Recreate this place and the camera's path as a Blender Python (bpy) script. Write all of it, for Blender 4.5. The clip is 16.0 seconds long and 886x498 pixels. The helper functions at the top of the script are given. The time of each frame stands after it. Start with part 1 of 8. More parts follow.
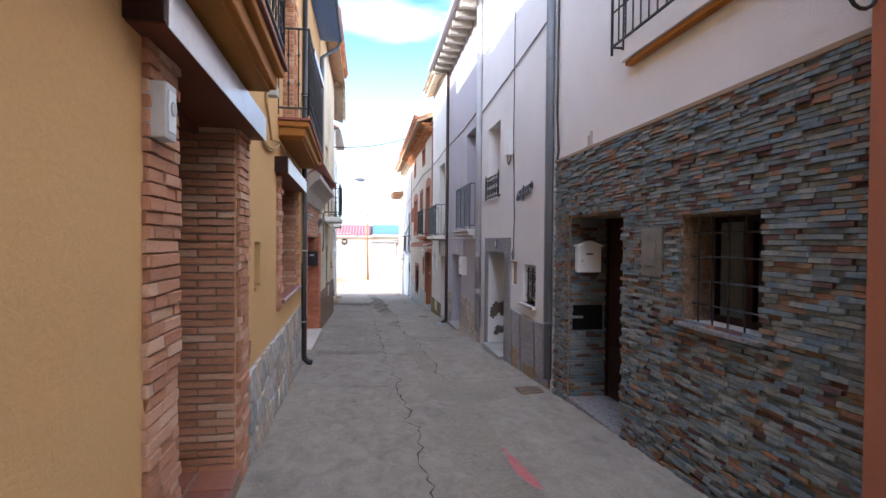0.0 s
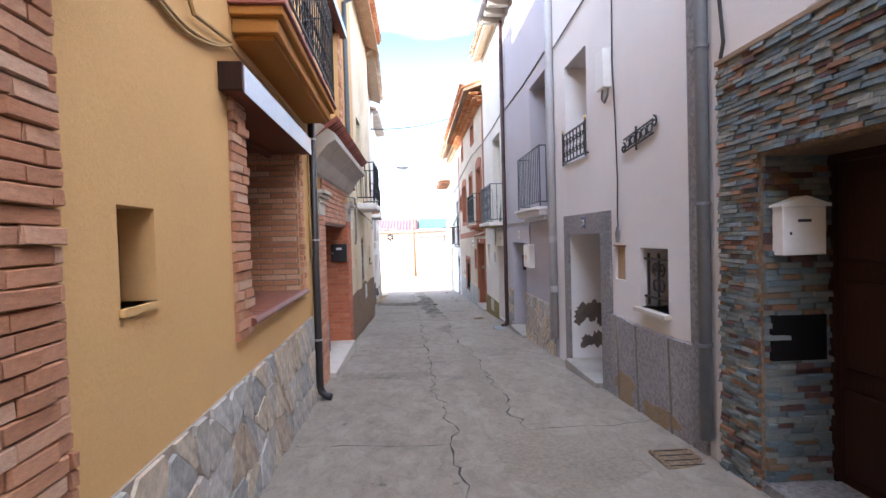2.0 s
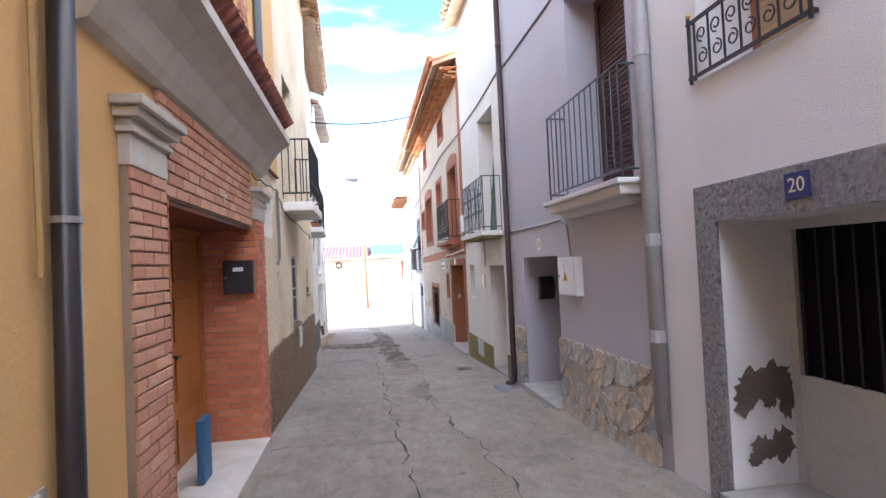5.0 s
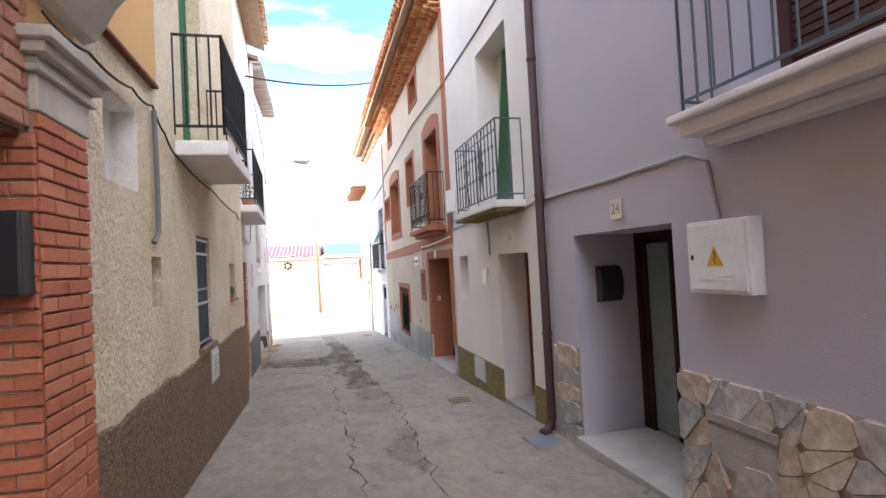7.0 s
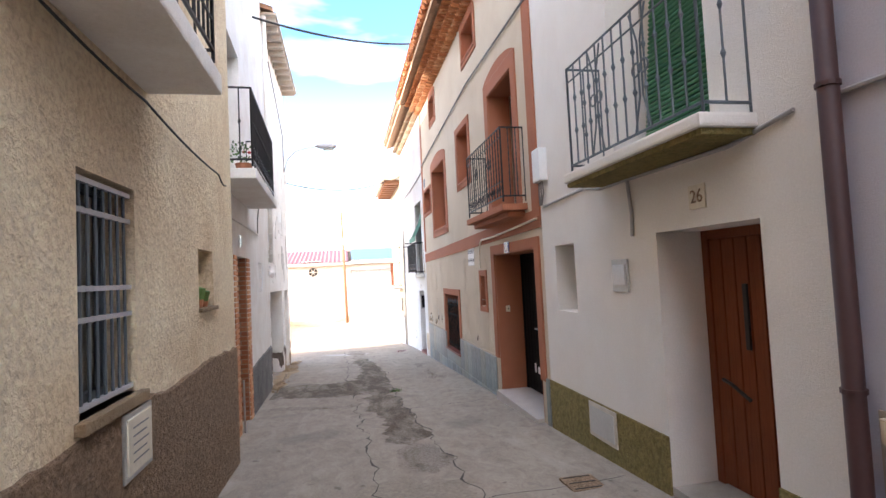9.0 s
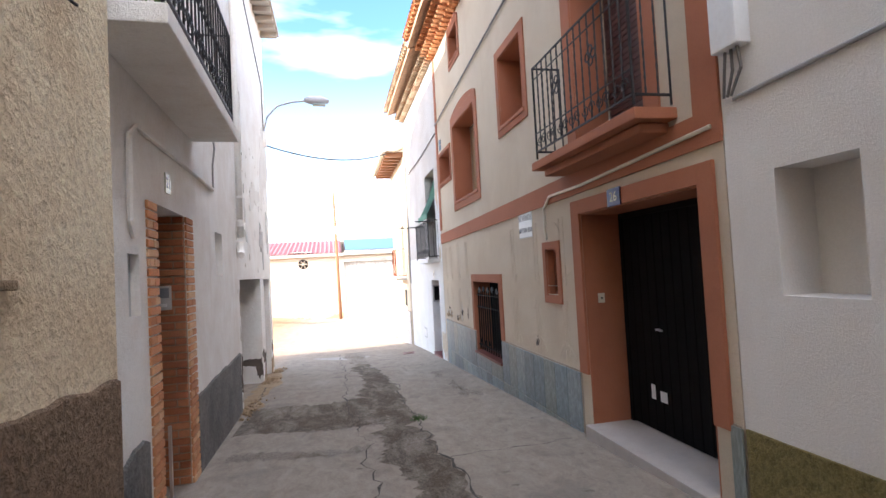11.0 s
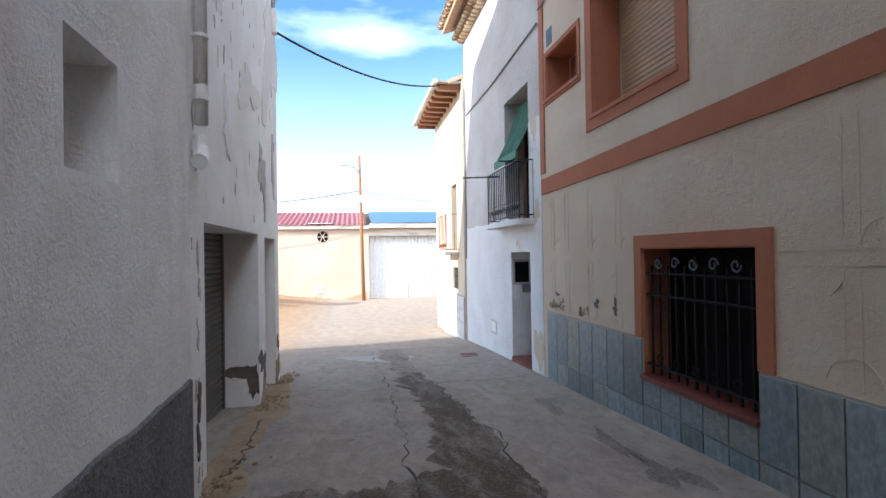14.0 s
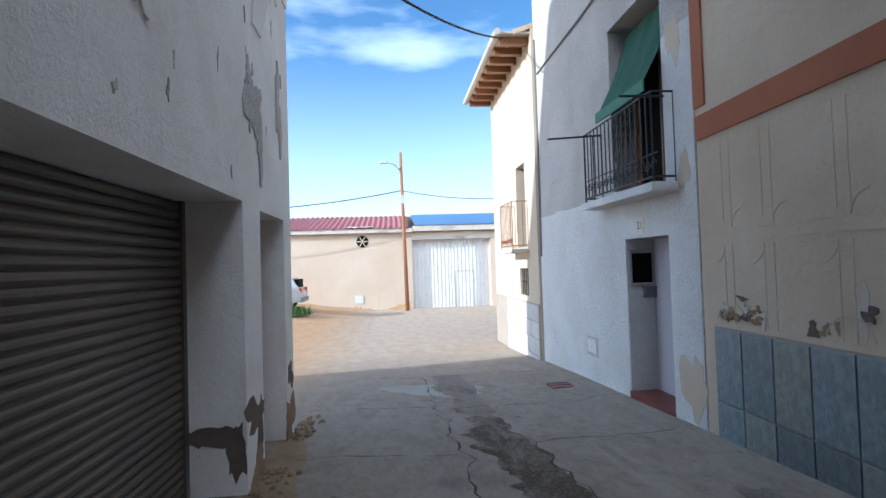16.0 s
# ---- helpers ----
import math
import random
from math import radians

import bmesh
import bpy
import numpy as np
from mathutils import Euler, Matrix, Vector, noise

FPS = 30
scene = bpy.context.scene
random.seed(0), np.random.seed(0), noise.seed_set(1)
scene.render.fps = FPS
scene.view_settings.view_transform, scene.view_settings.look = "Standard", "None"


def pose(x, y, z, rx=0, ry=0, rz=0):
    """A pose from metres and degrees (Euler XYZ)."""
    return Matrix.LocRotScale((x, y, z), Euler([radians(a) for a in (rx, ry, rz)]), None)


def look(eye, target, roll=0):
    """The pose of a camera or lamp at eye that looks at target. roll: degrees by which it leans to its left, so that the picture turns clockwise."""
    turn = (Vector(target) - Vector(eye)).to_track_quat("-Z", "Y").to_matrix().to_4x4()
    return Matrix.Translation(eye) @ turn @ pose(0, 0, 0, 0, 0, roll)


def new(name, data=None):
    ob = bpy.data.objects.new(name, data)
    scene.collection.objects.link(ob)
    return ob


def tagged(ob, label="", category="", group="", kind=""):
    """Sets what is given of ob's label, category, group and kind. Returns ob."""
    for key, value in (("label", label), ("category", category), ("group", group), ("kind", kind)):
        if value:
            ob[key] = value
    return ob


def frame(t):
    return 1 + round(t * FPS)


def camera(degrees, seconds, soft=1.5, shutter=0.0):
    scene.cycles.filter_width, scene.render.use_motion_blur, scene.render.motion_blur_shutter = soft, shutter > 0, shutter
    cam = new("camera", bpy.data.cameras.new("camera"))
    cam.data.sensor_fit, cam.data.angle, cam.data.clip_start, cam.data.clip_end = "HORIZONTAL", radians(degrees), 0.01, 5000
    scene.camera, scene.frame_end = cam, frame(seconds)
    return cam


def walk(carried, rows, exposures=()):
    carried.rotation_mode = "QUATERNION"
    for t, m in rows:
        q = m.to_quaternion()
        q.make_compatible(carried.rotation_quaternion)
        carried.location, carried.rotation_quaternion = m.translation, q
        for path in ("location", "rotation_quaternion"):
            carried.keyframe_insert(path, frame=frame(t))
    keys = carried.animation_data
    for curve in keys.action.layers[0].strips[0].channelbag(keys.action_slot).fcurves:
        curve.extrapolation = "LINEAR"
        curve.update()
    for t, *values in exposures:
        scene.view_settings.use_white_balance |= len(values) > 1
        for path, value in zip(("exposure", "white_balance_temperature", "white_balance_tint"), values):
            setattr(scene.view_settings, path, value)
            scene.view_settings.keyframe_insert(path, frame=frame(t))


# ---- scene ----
cam = camera(81.2, 16.0)
PATH = [
    (0, (0.05, 0.126, 1.581), (0.343, 2.104, 1.55), 0.5),
    (0.5, (0.038, 0.824, 1.538), (0.318, 2.803, 1.472), -0.3),
    (1, (0.139, 1.44, 1.504), (0.339, 3.429, 1.445), -1.0),
    (1.5, (0.169, 2.109, 1.441), (0.316, 4.103, 1.402), -1.3),
    (2, (0.204, 2.809, 1.405), (0.312, 4.805, 1.355), -1.6),
    (2.5, (0.169, 3.506, 1.359), (0.266, 5.503, 1.303), -1.4),
    (3, (0.165, 4.192, 1.304), (0.279, 6.188, 1.248), -1.1),
    (3.5, (0.086, 4.87, 1.289), (0.269, 6.861, 1.275), -1.4),
    (4, (0.058, 5.583, 1.259), (0.3, 7.568, 1.309), -1.9),
    (6.5, (0.041, 9.431, 1.06), (0.459, 11.386, 1.114), -3.3),
    (7, (0.039, 10.236, 1.014), (0.517, 12.177, 1.069), -3.0),
    (7.5, (0.051, 11.009, 0.977), (0.522, 12.952, 1.037), -2.1),
    (8, (0.061, 11.781, 0.941), (0.506, 13.73, 1.005), -1.6),
    (8.5, (0.081, 12.56, 0.9), (0.467, 14.521, 0.963), -2.6),
    (9, (0.045, 13.339, 0.858), (0.427, 15.3, 0.954), -2.8),
    (11.5, (-0.098, 17.279, 0.574), (0.327, 19.232, 0.648), -2.8),
    (12, (-0.144, 18.064, 0.526), (0.29, 20.015, 0.596), -2.5),
    (12.5, (-0.15, 18.837, 0.489), (0.296, 20.786, 0.539), -2.9),
    (13, (-0.244, 19.589, 0.426), (0.191, 21.541, 0.464), -3.0),
    (13.5, (-0.324, 20.319, 0.402), (0.067, 22.28, 0.419), -1.9),
    (14, (-0.428, 21.069, 0.349), (-0.081, 23.039, 0.366), -0.9),
    (14.5, (-0.415, 21.791, 0.277), (-0.119, 23.768, 0.348), -2.2),
    (15, (-0.476, 22.519, 0.242), (-0.224, 24.501, 0.322), -2.3),
    (15.5, (-0.442, 23.264, 0.17), (-0.194, 25.247, 0.24), -2.0),
    (16, (-0.494, 23.948, 0.116), (-0.3, 25.937, 0.172), -1.8),
]
walk(cam, [(t, look(eye, target, roll)) for t, eye, target, roll in PATH],
     exposures=[(0.0, 1.62, 5480, 12), (1.0, 2.02, 5580, 12), (2.0, 2.12, 5620, 12), (3.5, 2.22, 5600, 13), (7.0, 2.10, 5980, 13), (9.0, 2.05, 6150, 14), (11.5, 1.72, 6100, 13), (12.5, 1.52, 6000, 12), (13.5, 1.12, 5750, 10), (15.0, 0.92, 5400, 8), (15.5, 0.86, 5300, 7), (16.0, 0.50, 5250, 6)])

# ---- light ----
SUN_AZ, SUN_EL = 253.0, 21.0          # degrees from north (y), clockwise; height over the horizon
world = bpy.data.worlds.new("world")
scene.world = world
world.use_nodes = True
wn, wl = world.node_tree.nodes, world.node_tree.links
sky = wn.new("ShaderNodeTexSky")
sky.sky_type, sky.sun_disc = "NISHITA", False
sky.sun_elevation, sky.sun_rotation = radians(SUN_EL), radians(SUN_AZ)
sky.air_density, sky.dust_density, sky.ozone_density = 1.0, 0.6, 1.2
wc = wn.new("ShaderNodeTexCoord")
wm = wn.new("ShaderNodeMapping")
wm.inputs["Scale"].default_value = (1.0, 0.8, 3.6)
wm.inputs["Location"].default_value = (3.7, 0.4, 1.9)
wnoise = wn.new("ShaderNodeTexNoise")
wnoise.inputs["Scale"].default_value, wnoise.inputs["Detail"].default_value, wnoise.inputs["Roughness"].default_value = 1.35, 6.0, 0.5
wramp = wn.new("ShaderNodeValToRGB")
wramp.color_ramp.elements[0].position, wramp.color_ramp.elements[1].position = 0.42, 0.70
wmix = wn.new("ShaderNodeMixRGB")
wmix.inputs[2].default_value = (15.0, 15.2, 15.6, 1)
wl.new(wc.outputs["Generated"], wm.inputs[0])
wl.new(wm.outputs[0], wnoise.inputs["Vector"])
# cloud thins to the north; the unseen rest is added to brighten the street
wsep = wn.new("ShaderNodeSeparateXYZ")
wfill = wn.new("ShaderNodeMath")
wfill.operation = "MULTIPLY_ADD"
wfill.inputs[1].default_value = -0.14
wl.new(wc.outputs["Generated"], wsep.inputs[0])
wl.new(wsep.outputs["Y"], wfill.inputs[0])
wl.new(wnoise.outputs["Fac"], wfill.inputs[2])
wl.new(wfill.outputs[0], wramp.inputs[0])
wl.new(wramp.outputs[0], wmix.inputs[0])
whs = wn.new("ShaderNodeHueSaturation")
whs.inputs["Saturation"].default_value, whs.inputs["Value"].default_value = 1.2, 1.3
wl.new(sky.outputs[0], whs.inputs["Color"])
wl.new(whs.outputs[0], wmix.inputs[1])
# haze low in the sky
whaze = wn.new("ShaderNodeMapRange")
whaze.interpolation_type = "SMOOTHSTEP"
whaze.inputs["From Min"].default_value, whaze.inputs["From Max"].default_value = 0.0, 0.42
whaze.inputs["To Min"].default_value, whaze.inputs["To Max"].default_value = 0.36, 0.0
wlow = wn.new("ShaderNodeMixRGB")
wlow.inputs[2].default_value = (11.0, 11.4, 12.0, 1)
wl.new(wsep.outputs["Z"], whaze.inputs[0])
wl.new(whaze.outputs[0], wlow.inputs[0])
wl.new(wmix.outputs[0], wlow.inputs[1])
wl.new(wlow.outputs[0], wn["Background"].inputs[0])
wn["Background"].inputs[1].default_value = 0.13
sun = new("sun", bpy.data.lights.new("sun", "SUN"))
sun.data.energy, sun.data.angle, sun.data.color = 4.5, radians(0.6), (1.0, 0.93, 0.82)
saz, sel = radians(SUN_AZ), radians(SUN_EL)
sun.matrix_world = look((0, 0, 0), (-math.sin(saz) * math.cos(sel), -math.cos(saz) * math.cos(sel), -math.sin(sel)))


# ---- materials ----
def nodes_of(name):
    m = bpy.data.materials.new(name)
    m.use_nodes = True
    return m, m.node_tree.nodes, m.node_tree.links, m.node_tree.nodes["Principled BSDF"]


def noise_node(n, l, scale, detail=4.0, rough=0.55, stretch=None, coord="Object", warp=0.0):
    tc = n.new("ShaderNodeTexCoord")
    vec = tc.outputs[coord]
    if stretch:
        mp = n.new("ShaderNodeMapping")
        mp.inputs["Scale"].default_value = stretch
        l.new(vec, mp.inputs[0])
        vec = mp.outputs[0]
    tx = n.new("ShaderNodeTexNoise")
    tx.inputs["Scale"].default_value, tx.inputs["Detail"].default_value = scale, detail
    tx.inputs["Roughness"].default_value, tx.inputs["Distortion"].default_value = rough, warp
    l.new(vec, tx.inputs["Vector"])
    return tx.outputs["Fac"]


def ramp_node(n, l, fac, stops):
    r = n.new("ShaderNodeValToRGB")
    e = r.color_ramp.elements
    while len(e) < len(stops):
        e.new(0.5)
    for el, (p, c) in zip(e, stops):
        el.position, el.color = p, (*c, 1)
    l.new(fac, r.inputs[0])
    return r.outputs[0]


def mix_node(n, l, fac, a, b, mode="MIX"):
    m = n.new("ShaderNodeMixRGB")
    m.blend_type = mode
    for sock, v in zip(m.inputs, (fac, a, b)):
        if isinstance(v, (int, float)):
            sock.default_value = v
        elif isinstance(v, tuple):
            sock.default_value = (*v, 1)
        else:
            l.new(v, sock)
    return m.outputs[0]


def bump_node(n, l, p, height, strength, dist):
    b = n.new("ShaderNodeBump")
    b.inputs["Strength"].default_value, b.inputs["Distance"].default_value = strength, dist
    l.new(height, b.inputs["Height"])
    if p.inputs["Normal"].is_linked:
        l.new(p.inputs["Normal"].links[0].from_socket, b.inputs["Normal"])
    l.new(b.outputs[0], p.inputs["Normal"])


def mul(c, k):
    return tuple(min(1.0, v * k) for v in c)


def plaster(name, col, stain, grain=60.0, relief=0.004, blotch=0.9, amount=0.5, rough=0.9, streak=0.3, lumps=0.0, coarse=0.0, speck=0.55):
    m, n, l, p = nodes_of(name)
    big = noise_node(n, l, blotch, 6, 0.62, warp=0.4)
    base = ramp_node(n, l, big, [(0.3, stain), (0.62, col), (0.85, mul(col, 1.06))])
    base = mix_node(n, l, amount, col, base)
    st = noise_node(n, l, 3.0, 5, 0.6, (1.6, 1.6, 0.16))
    base = mix_node(n, l, ramp_node(n, l, st, [(0.56, (0, 0, 0)), (0.78, (streak,) * 3)]), base, stain)
    fine = noise_node(n, l, grain, 6, 0.7)
    base = mix_node(n, l, 0.16, base, ramp_node(n, l, fine, [(0.3, mul(col, 0.6)), (0.7, mul(col, 1.15))]))
    l.new(base, p.inputs["Base Color"])
    p.inputs["Roughness"].default_value = rough
    p.inputs["Specular IOR Level"].default_value = 0.25
    bump_node(n, l, p, fine, 0.8, relief * 1.6)
    if coarse:
        cn_ = noise_node(n, l, 26.0, 4, 0.65, warp=0.5)
        base = mix_node(n, l, speck, base, ramp_node(n, l, cn_, [(0.36, mul(col, 0.45)), (0.52, col), (0.66, mul(col, 1.35))]))
        l.new(base, p.inputs["Base Color"])
        bump_node(n, l, p, cn_, 1.0, coarse)
    if lumps:
        bump_node(n, l, p, noise_node(n, l, 9.0, 6, 0.65), 0.9, lumps)
    else:
        bump_node(n, l, p, noise_node(n, l, 5.0, 3, 0.5), 0.5, 0.006)
    return m


def piece_mat(name, cols, grain=40.0, rough=0.85, relief=0.003, island=False, contrast=0.55):
    """Colours picked by each piece's own random number, with grain on them."""
    m, n, l, p = nodes_of(name)
    rnd = n.new("ShaderNodeNewGeometry").outputs["Random Per Island"] if island else n.new("ShaderNodeObjectInfo").outputs["Random"]
    k = len(cols)
    r = n.new("ShaderNodeValToRGB")
    r.color_ramp.interpolation = "CONSTANT"
    e = r.color_ramp.elements
    while len(e) < k:
        e.new(0.5)
    for i, (el, c) in enumerate(zip(e, cols)):
        el.position, el.color = i / k, (*c, 1)
    l.new(rnd, r.inputs[0])
    fine = noise_node(n, l, grain, 6, 0.65)
    med = noise_node(n, l, 6.0, 4, 0.6)
    c = mix_node(n, l, contrast, r.outputs[0], ramp_node(n, l, fine, [(0.25, (0.25, 0.25, 0.25)), (0.75, (0.95, 0.95, 0.95))]), "OVERLAY")
    c = mix_node(n, l, contrast * 0.9, c, ramp_node(n, l, med, [(0.3, (0.35, 0.35, 0.35)), (0.7, (0.66, 0.66, 0.66))]), "OVERLAY")
    l.new(c, p.inputs["Base Color"])
    p.inputs["Roughness"].default_value = rough
    bump_node(n, l, p, fine, 0.8, relief)
    return m


def plain(name, col, rough=0.5, metal=0.0, wear=None, grain=30.0, relief=0.0008, amount=0.35):
    m, n, l, p = nodes_of(name)
    f = noise_node(n, l, grain, 5, 0.6)
    g = noise_node(n, l, 4.0, 4, 0.6)
    w = wear or mul(col, 0.6)
    c = mix_node(n, l, ramp_node(n, l, f, [(0.45, (0, 0, 0)), (0.8, (amount,) * 3)]), col, w)
    c = mix_node(n, l, ramp_node(n, l, g, [(0.5, (0, 0, 0)), (0.8, (amount * 0.8,) * 3)]), c, mul(w, 0.9))
    l.new(c, p.inputs["Base Color"])
    p.inputs["Roughness"].default_value, p.inputs["Metallic"].default_value = rough, metal
    bump_node(n, l, p, f, 0.4, relief)
    return m


def wood(name, a, b, rough=0.55, along="z"):
    m, n, l, p = nodes_of(name)
    st = {"z": (14, 14, 0.9), "y": (14, 0.9, 14), "x": (0.9, 14, 14)}[along]
    g = noise_node(n, l, 3.0, 7, 0.65, st, warp=0.6)
    c = ramp_node(n, l, g, [(0.3, a), (0.55, b), (0.75, mul(a, 0.8))])
    c = mix_node(n, l, 0.25, c, ramp_node(n, l, noise_node(n, l, 1.5, 3), [(0.35, mul(a, 0.6)), (0.7, b)]))
    l.new(c, p.inputs["Base Color"])
    p.inputs["Roughness"].default_value = rough
    p.inputs["Specular IOR Level"].default_value = 0.5 if rough < 0.5 else 0.15
    bump_node(n, l, p, g, 0.3, 0.002)
    return m


def glass(name, tint=(0.9, 0.95, 0.95), rough=0.02):
    m, n, l, p = nodes_of(name)
    p.inputs["Base Color"].default_value = (*tint, 1)
    p.inputs["Roughness"].default_value = rough
    p.inputs["Transmission Weight"].default_value = 1.0
    p.inputs["IOR"].default_value = 1.45
    return m


def ground_mat():
    m, n, l, p = nodes_of("street_concrete")
    big = noise_node(n, l, 0.55, 6, 0.62, (1.5, 0.7, 1), warp=0.5)
    c = ramp_node(n, l, big, [(0.30, (0.160, 0.123, 0.094)), (0.48, (0.252, 0.204, 0.164)), (0.66, (0.319, 0.273, 0.225))])
    mid = noise_node(n, l, 3.2, 6, 0.65, (1.2, 0.6, 1))
    c = mix_node(n, l, 0.45, c, ramp_node(n, l, mid, [(0.3, (0.143, 0.113, 0.084)), (0.65, (0.353, 0.302, 0.248))]))
    fine = noise_node(n, l, 45, 8, 0.72)
    c = mix_node(n, l, 0.3, c, ramp_node(n, l, fine, [(0.3, (0.092, 0.081, 0.069)), (0.7, (0.370, 0.336, 0.298))]))
    sp = noise_node(n, l, 7, 10, 0.80, (1.0, 0.55, 1.0), warp=0.6)
    c = mix_node(n, l, 0.38, c, ramp_node(n, l, sp, [(0.33, (0.101, 0.084, 0.071)), (0.46, (0.244, 0.197, 0.151)), (0.62, (0.378, 0.319, 0.256))]))
    bump_node(n, l, p, sp, 0.5, 0.008)
    # damp stains, pale worn areas and pits
    sx = n.new("ShaderNodeSeparateXYZ")
    tx = n.new("ShaderNodeTexCoord")
    l.new(tx.outputs["Object"], sx.inputs[0])

    def math_n(op, a, b):
        q = n.new("ShaderNodeMath")
        q.operation = op
        for sock, v in zip(q.inputs, (a, b)):
            if isinstance(v, (int, float)):
                sock.default_value = v
            else:
                l.new(v, sock)
        return q.outputs[0]

    def soft(v, a, b):
        q = n.new("ShaderNodeMapRange")
        q.interpolation_type = "SMOOTHSTEP"
        q.inputs["From Min"].default_value, q.inputs["From Max"].default_value = a, b
        l.new(v, q.inputs[0])
        return q.outputs[0]
    damp = soft(noise_node(n, l, 0.9, 5, 0.65), 0.56, 0.72)
    c = mix_node(n, l, math_n("MULTIPLY", damp, 0.4), c, (0.126, 0.113, 0.101))
    pale = soft(noise_node(n, l, 1.4, 8, 0.7, (1.0, 0.35, 1.0), warp=0.5), 0.55, 0.68)
    c = mix_node(n, l, math_n("MULTIPLY", pale, 0.35), c, (0.395, 0.344, 0.294))
    pits = soft(noise_node(n, l, 5.5, 3, 0.5), 0.70, 0.76)
    c = mix_node(n, l, math_n("MULTIPLY", pits, 0.55), c, (0.076, 0.063, 0.050))
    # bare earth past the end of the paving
    sep = n.new("ShaderNodeSeparateXYZ")
    tc = n.new("ShaderNodeTexCoord")
    l.new(tc.outputs["Object"], sep.inputs[0])
    my = n.new("ShaderNodeMapRange")
    my.inputs["From Min"].default_value, my.inputs["From Max"].default_value = -1.3, -3.2
    l.new(sep.outputs["X"], my.inputs[0])
    mz = n.new("ShaderNodeMapRange")
    mz.inputs["From Min"].default_value, mz.inputs["From Max"].default_value = 29.0, 33.5
    l.new(sep.outputs["Y"], mz.inputs[0])
    both = n.new("ShaderNodeMath")
    both.operation = "MULTIPLY"
    # paler earth tone; paints in the sunlight at the street's far end too
    sunlit_earth = soft(sep.outputs["Y"], 31.0, 38.0)
    c = mix_node(n, l, math_n("MULTIPLY", sunlit_earth, 0.85), c, ramp_node(n, l, mid, [(0.3, (0.37, 0.275, 0.195)), (0.7, (0.47, 0.375, 0.285))]))
    l.new(my.outputs[0], both.inputs[0])
    l.new(mz.outputs[0], both.inputs[1])
    earth = ramp_node(n, l, mid, [(0.3, (0.36, 0.21, 0.105)), (0.7, (0.46, 0.29, 0.16))])
    c = mix_node(n, l, both.outputs[0], c, earth)
    l.new(c, p.inputs["Base Color"])
    p.inputs["Roughness"].default_value = 0.92
    p.inputs["Specular IOR Level"].default_value = 0.3
    bump_node(n, l, p, fine, 0.8, 0.006)
    bump_node(n, l, p, mid, 0.5, 0.022)
    return m


def worn_mat(name, lo, hi):
    """Old trench filling: dark dirty grit with islands of paler cement."""
    m, n, l, p = nodes_of(name)
    isl = noise_node(n, l, 2.4, 9, 0.74, (1.5, 0.6, 1), warp=0.4)
    grit = noise_node(n, l, 38, 9, 0.78)
    dark = ramp_node(n, l, grit, [(0.30, (0.04, 0.030, 0.021)), (0.55, (0.125, 0.098, 0.070)), (0.72, (0.30, 0.25, 0.195))])
    pale = ramp_node(n, l, grit, [(0.30, (0.12, 0.10, 0.08)), (0.52, (0.255, 0.215, 0.178)), (0.70, (0.37, 0.325, 0.28))])
    l.new(mix_node(n, l, ramp_node(n, l, isl, [(lo, (0, 0, 0)), (hi, (0.95, 0.95, 0.95))]), dark, pale), p.inputs["Base Color"])
    p.inputs["Roughness"].default_value, p.inputs["Specular IOR Level"].default_value = 0.95, 0.2
    bump_node(n, l, p, grit, 1.0, 0.016)
    bump_node(n, l, p, isl, 0.8, 0.03)
    return m


M = {}
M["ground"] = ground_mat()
M["ochre"] = plaster("ochre_plaster", (0.70, 0.435, 0.18), (0.60, 0.36, 0.14), 50, 0.003, 0.6, 0.5, 0.85, 0.08)
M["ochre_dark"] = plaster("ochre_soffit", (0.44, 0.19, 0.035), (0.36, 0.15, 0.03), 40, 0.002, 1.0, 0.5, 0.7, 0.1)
M["white_cool"] = plaster("white_render", (0.79, 0.77, 0.765), (0.66, 0.635, 0.63), 70, 0.004, 0.7, 0.55, 0.9, 0.15)
M["lilac"] = plaster("pale_mauve_render", (0.505, 0.485, 0.535), (0.42, 0.39, 0.415), 80, 0.003, 0.6, 0.5, 0.9, 0.15)
M["white_warm"] = plaster("warm_white_render", (0.80, 0.77, 0.725), (0.66, 0.60, 0.53), 60, 0.004, 0.8, 0.55, 0.9, 0.2)
M["cream"] = plaster("cream_render", (0.63, 0.54, 0.415), (0.49, 0.385, 0.27), 60, 0.004, 0.9, 0.6, 0.9, 0.3, 0.014)
M["white_blue"] = plaster("limewash", (0.84, 0.84, 0.83), (0.64, 0.61, 0.56), 40, 0.008, 0.9, 0.65, 0.92, 0.35, 0.04, coarse=0.03, speck=0.07)
M["grey_lime"] = plaster("weathered_grey_lime", (0.64, 0.615, 0.59), (0.46, 0.41, 0.36), 40, 0.008, 0.8, 0.85, 0.95, 0.5, 0.045, coarse=0.03, speck=0.16)
M["rough"] = plaster("rough_lime_plaster", (0.88, 0.755, 0.545), (0.56, 0.35, 0.17), 28, 0.010, 0.8, 0.9, 0.95, 0.5, 0.025, coarse=0.018, speck=0.28)
M["old_white"] = plaster("old_whitewash", (0.90, 0.875, 0.835), (0.68, 0.60, 0.52), 50, 0.006, 1.5, 0.7, 0.95, 0.5, 0.008, coarse=0.006, speck=0.06)
M["flaked"] = plaster("flaking_whitewash", (0.91, 0.89, 0.85), (0.70, 0.62, 0.54), 45, 0.005, 1.2, 0.65, 0.95, 0.4, 0.009, coarse=0.004, speck=0.06)
